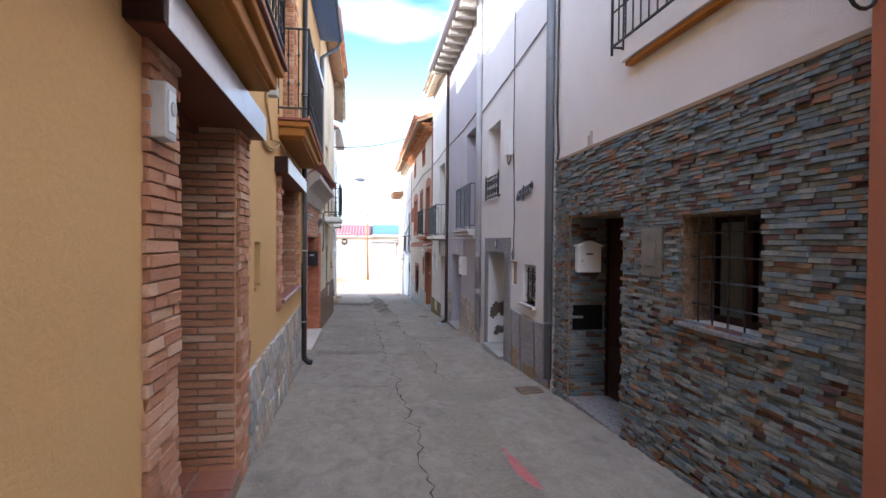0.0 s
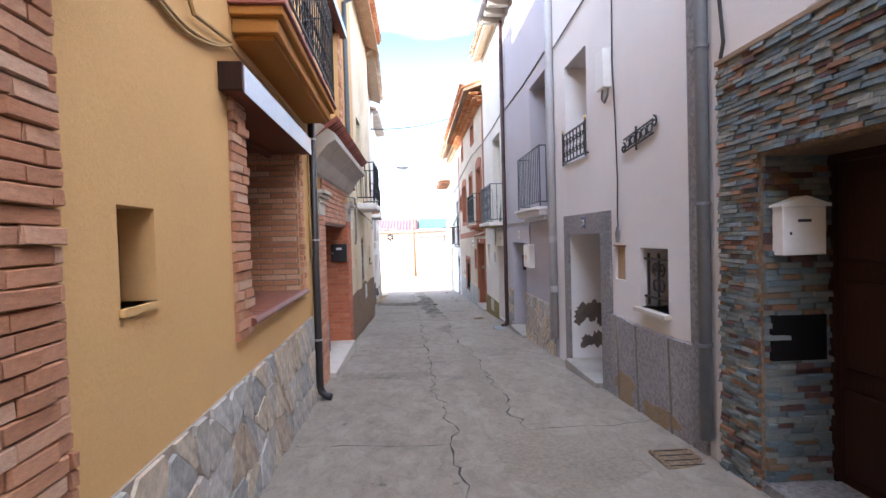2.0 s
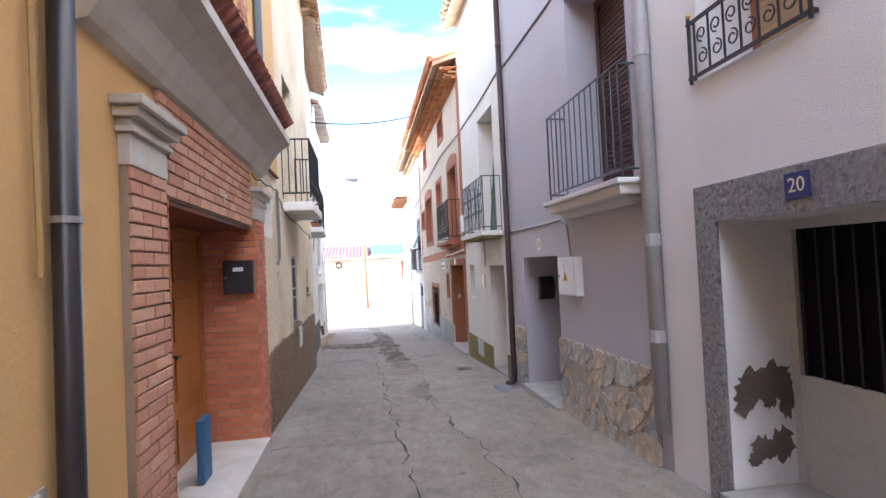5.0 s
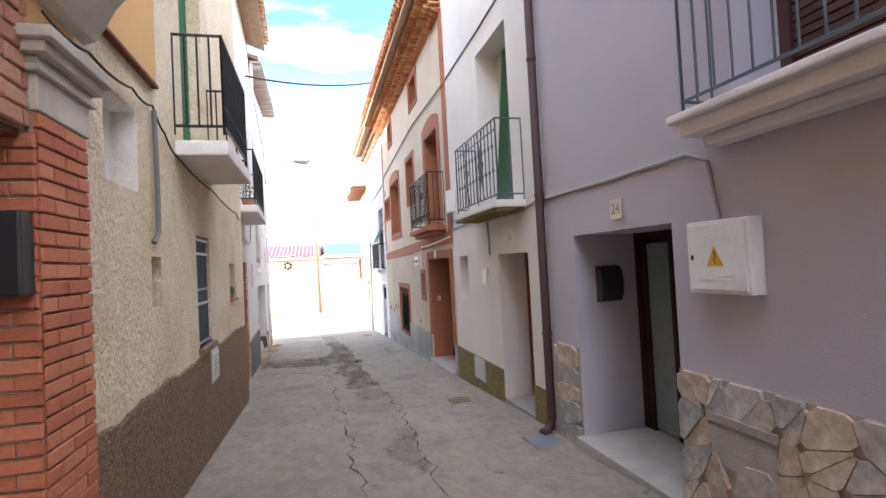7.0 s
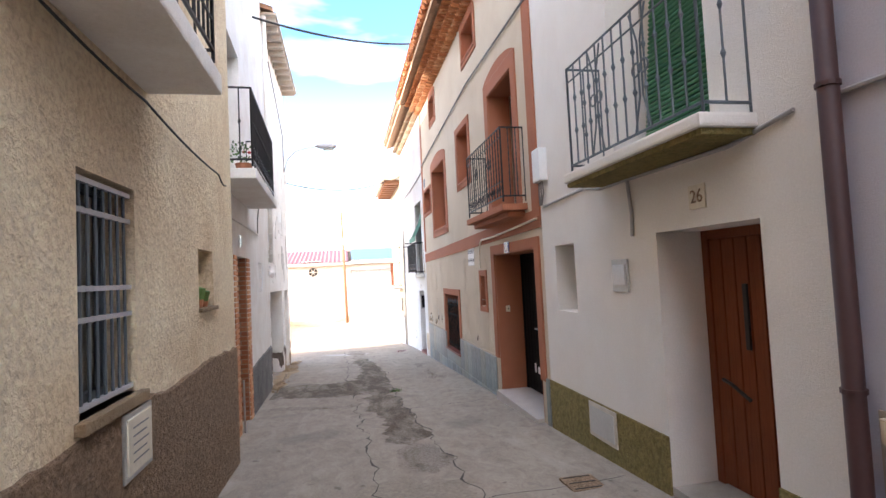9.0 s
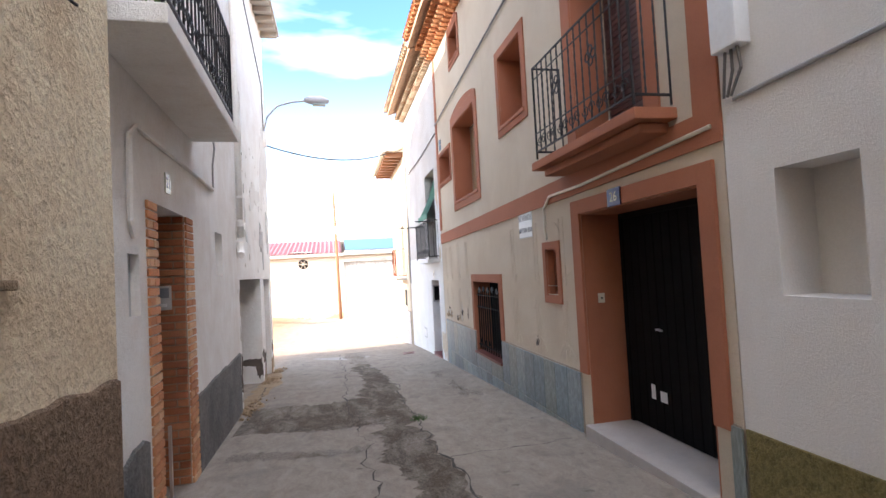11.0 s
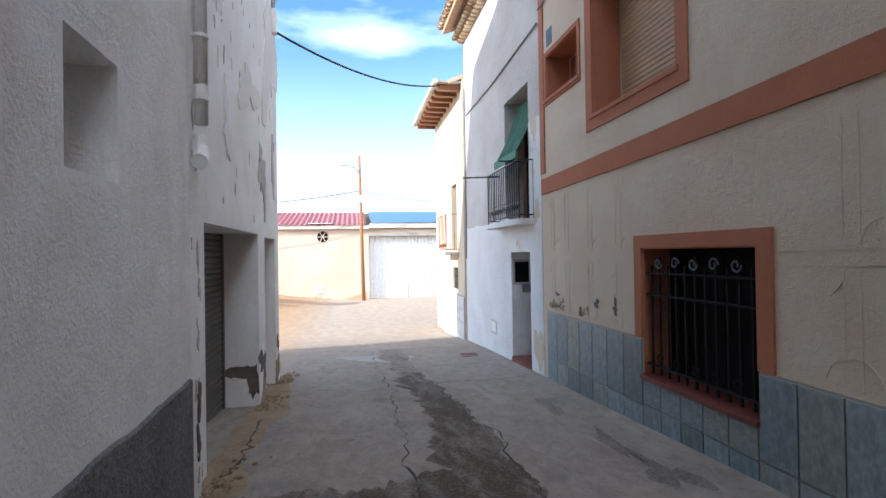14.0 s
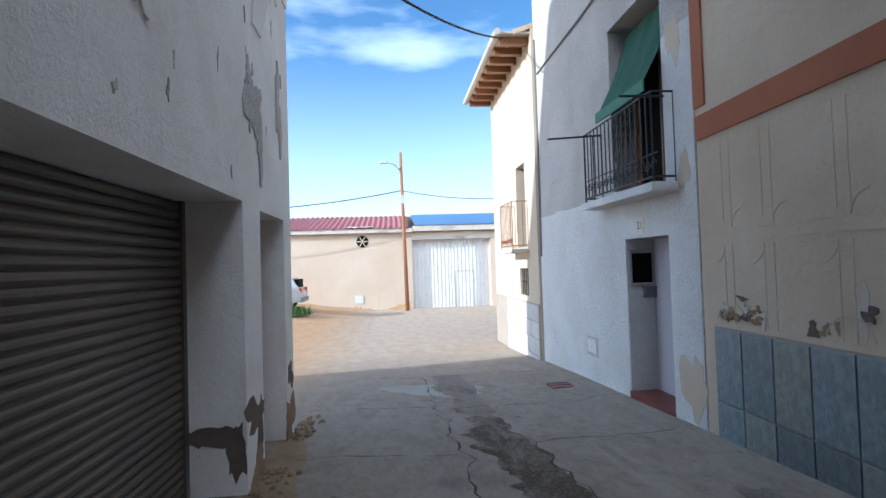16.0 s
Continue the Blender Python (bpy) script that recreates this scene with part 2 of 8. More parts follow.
M["cement_dark"] = plaster("dark_cement", (0.33, 0.225, 0.145), (0.20, 0.13, 0.08), 60, 0.018, 1.6, 0.8, 0.95, 0.4, coarse=0.045)
M["cement_grey"] = plaster("grey_cement", (0.36, 0.34, 0.345), (0.27, 0.245, 0.24), 60, 0.01, 1.5, 0.8, 0.95, 0.3, coarse=0.02)
M["cement_black"] = plaster("blackened_cement", (0.17, 0.16, 0.155), (0.42, 0.39, 0.35), 60, 0.012, 2.6, 0.85, 0.95, 0.25, coarse=0.03)
M["granite"] = plaster("rough_granite_render", (0.34, 0.32, 0.32), (0.22, 0.20, 0.20), 55, 0.01, 2.0, 0.6, 0.95, 0.1, coarse=0.05)
M["olive"] = plaster("olive_render", (0.25, 0.20, 0.075), (0.17, 0.14, 0.05), 60, 0.012, 1.5, 0.7, 0.95, 0.2, coarse=0.025)
M["terracotta"] = plaster("terracotta_paint", (0.40, 0.155, 0.085), (0.31, 0.115, 0.06), 60, 0.003, 1.2, 0.6, 0.8, 0.15)
M["warehouse"] = plaster("warehouse_render", (0.62, 0.515, 0.405), (0.48, 0.34, 0.23), 30, 0.006, 0.35, 0.6, 0.95, 0.3)
M["splash"] = plaster("earth_splash", (0.56, 0.37, 0.22), (0.50, 0.28, 0.14), 30, 0.006, 0.5, 0.8, 0.95, 0.3)
M["concrete"] = plaster("cast_concrete", (0.42, 0.39, 0.35), (0.27, 0.24, 0.20), 50, 0.006, 2.0, 0.8, 0.9, 0.4)
M["stone_white"] = plaster("pale_cast_stone", (0.62, 0.57, 0.50), (0.42, 0.37, 0.30), 70, 0.004, 2.5, 0.7, 0.85, 0.4)
M["rubble"] = plaster("crumbling_mortar", (0.36, 0.26, 0.16), (0.22, 0.15, 0.09), 30, 0.02, 3.0, 0.8, 0.95, 0.3, 0.03)
M["patch_dark"] = plaster("worn_patch", (0.235, 0.215, 0.19), (0.15, 0.135, 0.115), 50, 0.01, 2.2, 0.7, 0.95, 0.0)
M["worn"] = worn_mat("worn_trench_filling", 0.44, 0.62)
M["worn_pale"] = worn_mat("pale_trench_filling", 0.28, 0.50)
M["patch_pale"] = plaster("pale_concrete_patch", (0.36, 0.335, 0.305), (0.27, 0.25, 0.22), 50, 0.008, 1.6, 0.7, 0.95, 0.0)
M["damp"] = plaster("damp_concrete", (0.275, 0.232, 0.185), (0.20, 0.165, 0.13), 50, 0.008, 1.4, 0.9, 0.95, 0.0, coarse=0.01, speck=0.3)
M["peel"] = plaster("bare_peeled_plaster", (0.17, 0.135, 0.115), (0.09, 0.075, 0.06), 40, 0.012, 4.0, 0.8, 0.95, 0.0)
M["crack"] = plain("crack_dirt", (0.045, 0.038, 0.032), 1.0, 0, (0.11, 0.095, 0.08), 12, 0.002, 0.7)
SLATES = [(0.134, 0.163, 0.171), (0.165, 0.180, 0.167), (0.112, 0.152, 0.176), (0.187, 0.194, 0.179), (0.144, 0.169, 0.167), (0.102, 0.132, 0.152), (0.161, 0.182, 0.189), (0.085, 0.045, 0.040), (0.123, 0.155, 0.176), (0.200, 0.105, 0.060), (0.157, 0.099, 0.056), (0.139, 0.160, 0.158), (0.118, 0.141, 0.145), (0.198, 0.208, 0.198)]
M["slate"] = piece_mat("split_slate", SLATES, 30, 0.75, 0.006)
M["slate_rest"] = piece_mat("split_slate_rest", SLATES, 30, 0.75, 0.006, True)
M["brick_tan"] = piece_mat("rustic_brick", [(0.49, 0.24, 0.13), (0.43, 0.20, 0.105), (0.53, 0.29, 0.175), (0.46, 0.225, 0.13), (0.57, 0.35, 0.23), (0.39, 0.18, 0.095)], 35, 0.88, 0.004)
M["brick_red"] = piece_mat("red_brick", [(0.46, 0.155, 0.075), (0.41, 0.125, 0.06), (0.50, 0.185, 0.095), (0.44, 0.14, 0.068)], 45, 0.8, 0.002)
M["brick_pink"] = piece_mat("pale_brick", [(0.49, 0.25, 0.155), (0.46, 0.22, 0.135), (0.52, 0.285, 0.185), (0.44, 0.21, 0.13)], 45, 0.85, 0.002)
# redder brick, its colour also darkened for the shade inside the doorway
M["brick_recess"] = piece_mat("recess_brick", [(0.27, 0.085, 0.03), (0.31, 0.105, 0.04), (0.24, 0.075, 0.028), (0.34, 0.13, 0.055)], 45, 0.8, 0.002)
M["brick_orange"] = piece_mat("orange_brick", [(0.50, 0.22, 0.095), (0.54, 0.27, 0.13), (0.46, 0.19, 0.08), (0.58, 0.33, 0.18)], 45, 0.8, 0.002)
M["mortar"] = plaster("mortar", (0.36, 0.27, 0.20), (0.22, 0.16, 0.11), 90, 0.004, 3, 0.6)
M["mortar_pale"] = plaster("pale_mortar", (0.40, 0.34, 0.28), (0.30, 0.25, 0.20), 90, 0.004, 3, 0.6)
M["flag"] = piece_mat("flagstone", [(0.37, 0.34, 0.30), (0.45, 0.38, 0.295), (0.31, 0.30, 0.285), (0.48, 0.40, 0.305), (0.39, 0.315, 0.24), (0.42, 0.40, 0.37)], 20, 0.85, 0.006)
M["ashlar"] = piece_mat("pale_ashlar", [(0.56, 0.54, 0.51), (0.52, 0.50, 0.47), (0.60, 0.58, 0.55)], 30, 0.9, 0.003)
M["blue_tile"] = piece_mat("grey_blue_stoneware", [(0.145, 0.185, 0.20), (0.20, 0.24, 0.25), (0.115, 0.145, 0.155), (0.17, 0.215, 0.23), (0.19, 0.215, 0.20)], 9, 0.45, 0.0025, contrast=0.6)
M["roof_tile"] = piece_mat("clay_roof_tile", [(0.46, 0.19, 0.075), (0.50, 0.23, 0.10), (0.40, 0.155, 0.06), (0.54, 0.27, 0.13)], 30, 0.9, 0.004)
M["old_tile"] = piece_mat("weathered_roof_tile", [(0.44, 0.33, 0.22), (0.50, 0.39, 0.27), (0.38, 0.28, 0.18), (0.42, 0.27, 0.17)], 30, 0.92, 0.005)
M["red_tile"] = piece_mat("dark_red_tile", [(0.20, 0.055, 0.035), (0.24, 0.07, 0.045), (0.17, 0.045, 0.03)], 30, 0.6, 0.002)
M["sill_tile"] = piece_mat("glazed_sill_tile", [(0.23, 0.085, 0.055), (0.20, 0.07, 0.05), (0.26, 0.10, 0.065)], 30, 0.35, 0.001)
M["iron"] = plain("black_iron", (0.025, 0.025, 0.028), 0.45, 0.3, (0.06, 0.045, 0.035))
M["iron_matt"] = wood("matt_black_iron", (0.010, 0.009, 0.009), (0.016, 0.014, 0.013), 0.8)
M["iron_blue"] = plain("blue_grey_iron", (0.10, 0.12, 0.14), 0.5, 0.2)
M["grey_pipe"] = plain("grey_painted_pipe", (0.40, 0.39, 0.40), 0.5, 0.0)
M["dgrey_pipe"] = plain("dark_grey_pipe", (0.17, 0.18, 0.20), 0.5, 0.0)
M["brown_pipe"] = plain("dark_brown_pipe", (0.05, 0.018, 0.017), 0.6, 0.0)
M["black_pipe"] = plain("black_pipe", (0.028, 0.024, 0.024), 0.35, 0.0)
M["cable"] = plain("grey_cable", (0.20, 0.19, 0.18), 0.7)
M["cable_dark"] = plain("dark_cable", (0.03, 0.03, 0.03), 0.7)
M["cable_tan"] = plain("tan_cable", (0.42, 0.27, 0.10), 0.7)
M["white_paint"] = plain("white_enamel", (0.78, 0.78, 0.77), 0.4, 0.0, (0.55, 0.53, 0.50), 25, 0.0005, 0.25)
M["grey_plastic"] = plain("pale_grey_plastic", (0.52, 0.52, 0.50), 0.45)
M["black_plastic"] = plain("black_plastic", (0.03, 0.027, 0.03), 0.35)
M["brass"] = plain("brass", (0.60, 0.42, 0.16), 0.35, 0.9)
M["steel"] = plain("brushed_steel", (0.55, 0.55, 0.55), 0.35, 0.9)
M["tarnished"] = plain("tarnished_grey_metal", (0.21, 0.205, 0.18), 0.5, 0.3, (0.12, 0.105, 0.085), 10, 0.001, 0.7)
M["alu"] = plain("white_aluminium_edge", (0.70, 0.70, 0.70), 0.3, 0.5)
M["wood_dark"] = wood("dark_walnut", (0.022, 0.010, 0.007), (0.038, 0.016, 0.010))
M["wood_red"] = wood("red_brown_wood", (0.16, 0.045, 0.020), (0.23, 0.07, 0.03))
M["wood_honey"] = wood("honey_varnished_wood", (0.34, 0.115, 0.025), (0.42, 0.155, 0.04), 0.4)
M["wood_brown"] = wood("brown_varnished_wood", (0.20, 0.075, 0.025), (0.28, 0.11, 0.04), 0.45)
M["wood_beam"] = wood("red_stained_beam", (0.13, 0.045, 0.025), (0.19, 0.065, 0.035), 0.5, "y")
# black wood, also put on backings as the darkness of unlit insides
M["wood_black"] = wood("blackish_wood", (0.004, 0.0035, 0.0035), (0.007, 0.006, 0.006), 0.85)
M["pale_wood"] = wood("weathered_pale_wood", (0.45, 0.40, 0.33), (0.56, 0.51, 0.44), 0.8, "x")
M["pole_wood"] = wood("tarred_pole_wood", (0.26, 0.12, 0.06), (0.34, 0.17, 0.09), 0.8)
M["glass"] = glass("clear_glass")
# dark grey that paints in a room's lack of light
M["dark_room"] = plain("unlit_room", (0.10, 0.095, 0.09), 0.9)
M["frosted"] = plain("frosted_glass", (0.20, 0.24, 0.23), 0.25, 0.0, None, 8)
M["curtain"] = plain("grey_curtain", (0.30, 0.30, 0.29), 0.9, 0.0, None, 60)
M["shutter_green"] = plain("green_slat_blind", (0.035, 0.15, 0.06), 0.7)
M["awning"] = plain("faded_green_canvas", (0.09, 0.22, 0.15), 0.8)
M["blind_brown"] = plain("dark_brown_blind", (0.075, 0.03, 0.025), 0.5)
M["blind_tan"] = plain("tan_roller_blind", (0.42, 0.28, 0.16), 0.6)
M["rollup"] = plain("dusty_galvanised_shutter", (0.125, 0.11, 0.09), 0.5, 0.2, (0.10, 0.085, 0.065), 9)
M["blue_paint"] = plain("blue_painted_soffit", (0.10, 0.22, 0.52), 0.5)
M["plate_blue"] = plain("dark_blue_enamel", (0.03, 0.04, 0.16), 0.25)
M["ivory"] = plain("ivory_tile", (0.68, 0.62, 0.50), 0.3)
M["ink"] = plain("dark_ink", (0.03, 0.03, 0.05), 0.5)
M["paper_blue"] = plain("blue_print", (0.12, 0.25, 0.50), 0.6)
M["yellow"] = plain("warning_yellow", (0.75, 0.42, 0.03), 0.5)
M["marble"] = plaster("speckled_marble_step", (0.46, 0.42, 0.38), (0.34, 0.30, 0.27), 80, 0.001, 6, 0.5, 0.4, 0)
M["red_step"] = plaster("red_terrazzo_step", (0.17, 0.05, 0.04), (0.12, 0.035, 0.03), 60, 0.001, 3, 0.5, 0.4, 0)
M["corr_red"] = plain("red_corrugated_sheet", (0.38, 0.12, 0.11), 0.6, 0.1, (0.48, 0.30, 0.27), 3)
M["panel_blue"] = plain("blue_roof_panel", (0.10, 0.19, 0.34), 0.3, 0.1)
M["gate_white"] = plain("white_sheet_metal", (0.70, 0.70, 0.68), 0.5, 0.1, (0.5, 0.46, 0.40), 6)
M["leaf"] = piece_mat("green_leaves", [(0.05, 0.11, 0.025), (0.07, 0.14, 0.03), (0.04, 0.085, 0.02), (0.09, 0.13, 0.04)], 20, 0.6, 0.001, True)
M["flower"] = plain("red_petals", (0.42, 0.04, 0.05), 0.6)
M["pot"] = plain("clay_pot", (0.40, 0.15, 0.07), 0.8)
M["car_paint"] = plain("silver_car_paint", (0.45, 0.46, 0.47), 0.25, 0.5)
M["rubber"] = plain("tyre_rubber", (0.02, 0.02, 0.02), 0.8)
M["lamp_red"] = plain("red_lamp_lens", (0.45, 0.02, 0.02), 0.2)
M["spray_red"] = plain("red_spray_paint", (0.42, 0.10, 0.10), 0.9, 0, (0.33, 0.24, 0.21), 20, 0.0005, 0.9)
M["tarp_blue"] = plain("blue_plastic", (0.03, 0.12, 0.24), 0.5)


# ---- builders ----
def G(x, y):
    """Height of the ground."""
    a = -0.08 - 0.054 * min(y, 37.0)
    if y > 37.0:
        a -= 0.25 * (1 - math.exp(-(y - 37.0) / 9.0))
    u = max(-1.0, min(1.0, (x - 0.75) / 1.8))
    return a + 0.05 * u * u * max(0.0, min(1.0, (36 - y) / 4))


def quad_box(bm, x0, x1, y0, y1, z0, z1):
    v = [bm.verts.new(c) for c in ((x0, y0, z0), (x1, y0, z0), (x1, y1, z0), (x0, y1, z0), (x0, y0, z1), (x1, y0, z1), (x1, y1, z1), (x0, y1, z1))]
    for f in ((0, 3, 2, 1), (4, 5, 6, 7), (0, 1, 5, 4), (1, 2, 6, 5), (2, 3, 7, 6), (3, 0, 4, 7)):
        bm.faces.new([v[i] for i in f])
    return v


def boxes(*dims, bevel=0.0):
    bm = bmesh.new()
    for d in dims:
        quad_box(bm, min(d[0], d[1]), max(d[0], d[1]), min(d[2], d[3]), max(d[2], d[3]), min(d[4], d[5]), max(d[4], d[5]))
    if bevel:
        bmesh.ops.bevel(bm, geom=bm.edges[:], offset=bevel, segments=2, affect="EDGES", profile=0.6)
    return bm


def tube(pts, r, n=8, bm=None, closed=False):
    """A round bar along the points."""
    bm = bm or bmesh.new()
    pts = [Vector(p) for p in pts]
    rings, prev = [], None
    for i, p in enumerate(pts):
        if closed:
            d = (pts[(i + 1) % len(pts)] - pts[i - 1]).normalized()
        else:
            d = (pts[min(i + 1, len(pts) - 1)] - pts[max(i - 1, 0)]).normalized()
        a = d.orthogonal().normalized() if prev is None else (prev - d * prev.dot(d)).normalized()
        prev, b = a, d.cross(a)
        rr = r[i] if isinstance(r, (list, tuple)) else r
        rings.append([bm.verts.new(p + (a * math.cos(2 * math.pi * k / n) + b * math.sin(2 * math.pi * k / n)) * rr) for k in range(n)])
    for i in range(len(rings) - (0 if closed else 1)):
        q, s = rings[i], rings[(i + 1) % len(rings)]
        for k in range(n):
            bm.faces.new((q[k], q[(k + 1) % n], s[(k + 1) % n], s[k]))
    if not closed:
        bm.faces.new(rings[0][::-1])
        bm.faces.new(rings[-1])
    return bm


def spiral(c, r0, r1, a0, turns, axis="x", n=14):
    """Points of a scroll round c, in the plane across the axis."""
    out = []
    for i in range(n + 1):
        f = i / n
        r, a = r0 + (r1 - r0) * f, a0 + turns * 2 * math.pi * f
        u, v = r * math.cos(a), r * math.sin(a)
        out.append((c[0], c[1] + u, c[2] + v) if axis == "x" else (c[0] + u, c[1], c[2] + v))
    return out


def link(name, bm, mat, parent=None, label="", smooth=False):
    me = bpy.data.meshes.new(name)
    bmesh.ops.recalc_face_normals(bm, faces=bm.faces[:])
    bm.to_mesh(me)
    bm.free()
    if smooth:
        for p in me.polygons:
            p.use_smooth = True
    me.materials.append(M[mat] if isinstance(mat, str) else mat)
    ob = new(name, me)
    if parent is not None:
        ob.parent = parent
        if parent.type == "EMPTY":
            ob.matrix_parent_inverse = Matrix.Translation(parent.location).inverted()
    if label:
        ob["label"] = label
    return ob


def part(name, bm, mat, parent, label="", smooth=False):
    return link(name, bm, mat, parent, label, smooth)


def thing(name, loc, label, category, group="", kind=""):
    ob = new(name)
    ob.empty_display_size = 0.2
    ob.location = loc
    return tagged(ob, label, category, group, kind)


def single(name, bm, mat, label, category, group="", kind="", smooth=False):
    return tagged(link(name, bm, mat, None, "", smooth), label, category, group, kind)


def each(name, dims, mat, parent, label="", bevel=0.0):
    """Several like parts of a thing, one mesh each."""
    for d in dims:
        part(name, boxes(d, bevel=bevel), mat, parent, label)


def piece(name, mesh, parent, loc, rot=(0, 0, 0), scale=(1, 1, 1)):
    """One of many pieces on a shared mesh."""
    ob = bpy.data.objects.new(name, mesh)
    scene.collection.objects.link(ob)
    ob.parent = parent
    if parent.type == "EMPTY":
        ob.matrix_parent_inverse = Matrix.Translation(parent.location).inverted()
    ob.location, ob.rotation_euler, ob.scale = loc, rot, scale
    return ob


def mesh_of(bm, mat, name="piece"):
    me = bpy.data.meshes.new(name)
    bmesh.ops.recalc_face_normals(bm, faces=bm.faces[:])
    bm.to_mesh(me)
    bm.free()
    me.materials.append(M[mat])
    return me


def unit_piece(mat, seed, chip=0.0, taper=0.06):
    """A block of size 1 round the origin, with its outer (-x) face eased and uneven."""
    rnd = random.Random(seed)
    bm = bmesh.new()
    j = lambda: rnd.uniform(-chip, chip)
    back = [bm.verts.new((0.5, y, z)) for y, z in ((-.5, -.5), (.5, -.5), (.5, .5), (-.5, .5))]
    mid = [bm.verts.new((-0.3 + j(), y + j() * .3, z + j() * .3)) for y, z in ((-.5, -.5), (.5, -.5), (.5, .5), (-.5, .5))]
    front = [bm.verts.new((-0.5 + j(), y * (1 - taper) , z * (1 - taper * 2.5))) for y, z in ((-.5, -.5), (.5, -.5), (.5, .5), (-.5, .5))]
    for a, b in ((back, mid), (mid, front)):
        for k in range(4):
            bm.faces.new((a[k], a[(k + 1) % 4], b[(k + 1) % 4], b[k]))
    bm.faces.new(front)
    return mesh_of(bm, mat)


def wall(parent, name, x, d, y0, y1, z0, z1, holes, mat, thick=0.5, label=""):
    """An upright wall with its face at x, going inwards by d * thick; holes: (y0, y1, z0, z1) right through it."""
    ys = sorted({y0, y1, *[h[0] for h in holes], *[h[1] for h in holes]})
    zs = sorted({z0, z1, *[h[2] for h in holes], *[h[3] for h in holes]})
    solid = {}
    for i in range(len(ys) - 1):
        for k in range(len(zs) - 1):
            cy, cz = (ys[i] + ys[i + 1]) / 2, (zs[k] + zs[k + 1]) / 2
            solid[i, k] = not any(h[0] < cy < h[1] and h[2] < cz < h[3] for h in holes)
    bm = bmesh.new()
    vs = {}

    def V(i, k, s):
        if (i, k, s) not in vs:
            vs[i, k, s] = bm.verts.new((x + s * d * thick, ys[i], zs[k]))
        return vs[i, k, s]
    for (i, k), on in solid.items():
        if not on:
            continue
        for s in (0, 1):
            bm.faces.new((V(i, k, s), V(i + 1, k, s), V(i + 1, k + 1, s), V(i, k + 1, s)))
        for a, b, n in (((i, k), (i + 1, k), (i, k - 1)), ((i, k + 1), (i + 1, k + 1), (i, k + 1)), ((i, k), (i, k + 1), (i - 1, k)), ((i + 1, k), (i + 1, k + 1), (i + 1, k))):
            if not solid.get(n, False):
                bm.faces.new((V(*a, 0), V(*b, 0), V(*b, 1), V(*a, 1)))
    return part(name, bm, mat, parent, label)


def shell(parent, x, d, y0, y1, z1, depth, mat, rise=1.6, over=0.45, roof="old_tile", eave_z=None):
    """Side and back walls and a pitched roof slab behind a front wall."""
    xb = x + d * depth
    for ya, yb in ((y0 + 0.01, y0 + 0.25), (y1 - 0.25, y1 - 0.01)):
        b = bmesh.new()
        xm = x + d * depth / 2
        a = [(x + d * 0.5, -4), (xb, -4), (xb, z1), (xm, z1 + rise), (x + d * 0.5, z1 + rise * 0.5 / (depth / 2))]
        lo = [b.verts.new((p, ya, q)) for p, q in a]
        hi = [b.verts.new((p, yb, q)) for p, q in a]
        b.faces.new(lo)
        b.faces.new(hi)
        for k in range(5):
            b.faces.new((lo[k], lo[(k + 1) % 5], hi[(k + 1) % 5], hi[k]))
        part("side_wall", b, mat, parent)
    part("back_wall", boxes((xb, xb - d * 0.3, y0 + 0.25, y1 - 0.25, -4, z1)), mat, parent)
    slope = rise / (depth / 2)
    b = bmesh.new()
    xe, xm = x - d * over, x + d * depth / 2
    ze = z1 - slope * over
    prof = [(xe, ze), (xm, z1 + rise), (xb, z1), (xb, z1 + 0.12), (xm, z1 + rise + 0.12), (xe, ze + 0.10)]
    lo = [b.verts.new((p, y0, q)) for p, q in prof]
    hi = [b.verts.new((p, y1, q)) for p, q in prof]
    b.faces.new(lo)
    b.faces.new(hi)
    for k in range(6):
        b.faces.new((lo[k], lo[(k + 1) % 6], hi[(k + 1) % 6], hi[k]))
    return part("roof", b, roof, parent), xe, ze + 0.10, slope


def tile_mesh(mat, r=0.085, length=0.42, t=0.016):
    """A half-round clay tile along -x, arch up, slightly narrower at its upper end."""
    bm = bmesh.new()
    n, rows = 6, []
    for s, rr in ((0, r), (1, r * 0.82)):
        for off in (0, t):
            rows.append([bm.verts.new((-length / 2 + s * length, math.cos(math.pi * k / n) * (rr - off), math.sin(math.pi * k / n) * (rr - off))) for k in range(n + 1)])
    o0, i0, o1, i1 = rows
    for k in range(n):
        bm.faces.new((o0[k], o0[k + 1], o1[k + 1], o1[k]))
        bm.faces.new((i0[k], i1[k], i1[k + 1], i0[k + 1]))
        bm.faces.new((o0[k], i0[k], i0[k + 1], o0[k + 1]))
    for k in (0, n):
        bm.faces.new((o0[k], o1[k], i1[k], i0[k]))
    return mesh_of(bm, mat, "tile")


def eave_tiles(roof, xe, ze, d, y0, y1, slope, mat, rows=2, pitch=0.2, name="roof_tile"):
    over, under = tile_mesh(mat), tile_mesh(mat)
    rnd = random.Random(int(y0 * 10))
    tilt = math.atan(slope)
    n = int((y1 - y0) / pitch)
    for r in range(rows):
        for i in range(n):
            y = y0 + pitch * (i + 0.5)
            x = xe + d * (0.12 + 0.36 * r)
            z = ze + slope * (0.12 + 0.36 * r)
            flip = (0, -tilt if d > 0 else -tilt, 0 if d > 0 else math.pi)
            piece(name, over, roof, (x + rnd.uniform(-.02, .02), y + rnd.uniform(-.008, .008), z + 0.02), (rnd.uniform(-.04, .04), flip[1], flip[2]))
            if r == 0:
                piece(name, under, roof, (x - d * 0.03, y + pitch / 2, z + 0.075), (math.pi, tilt, flip[2]))


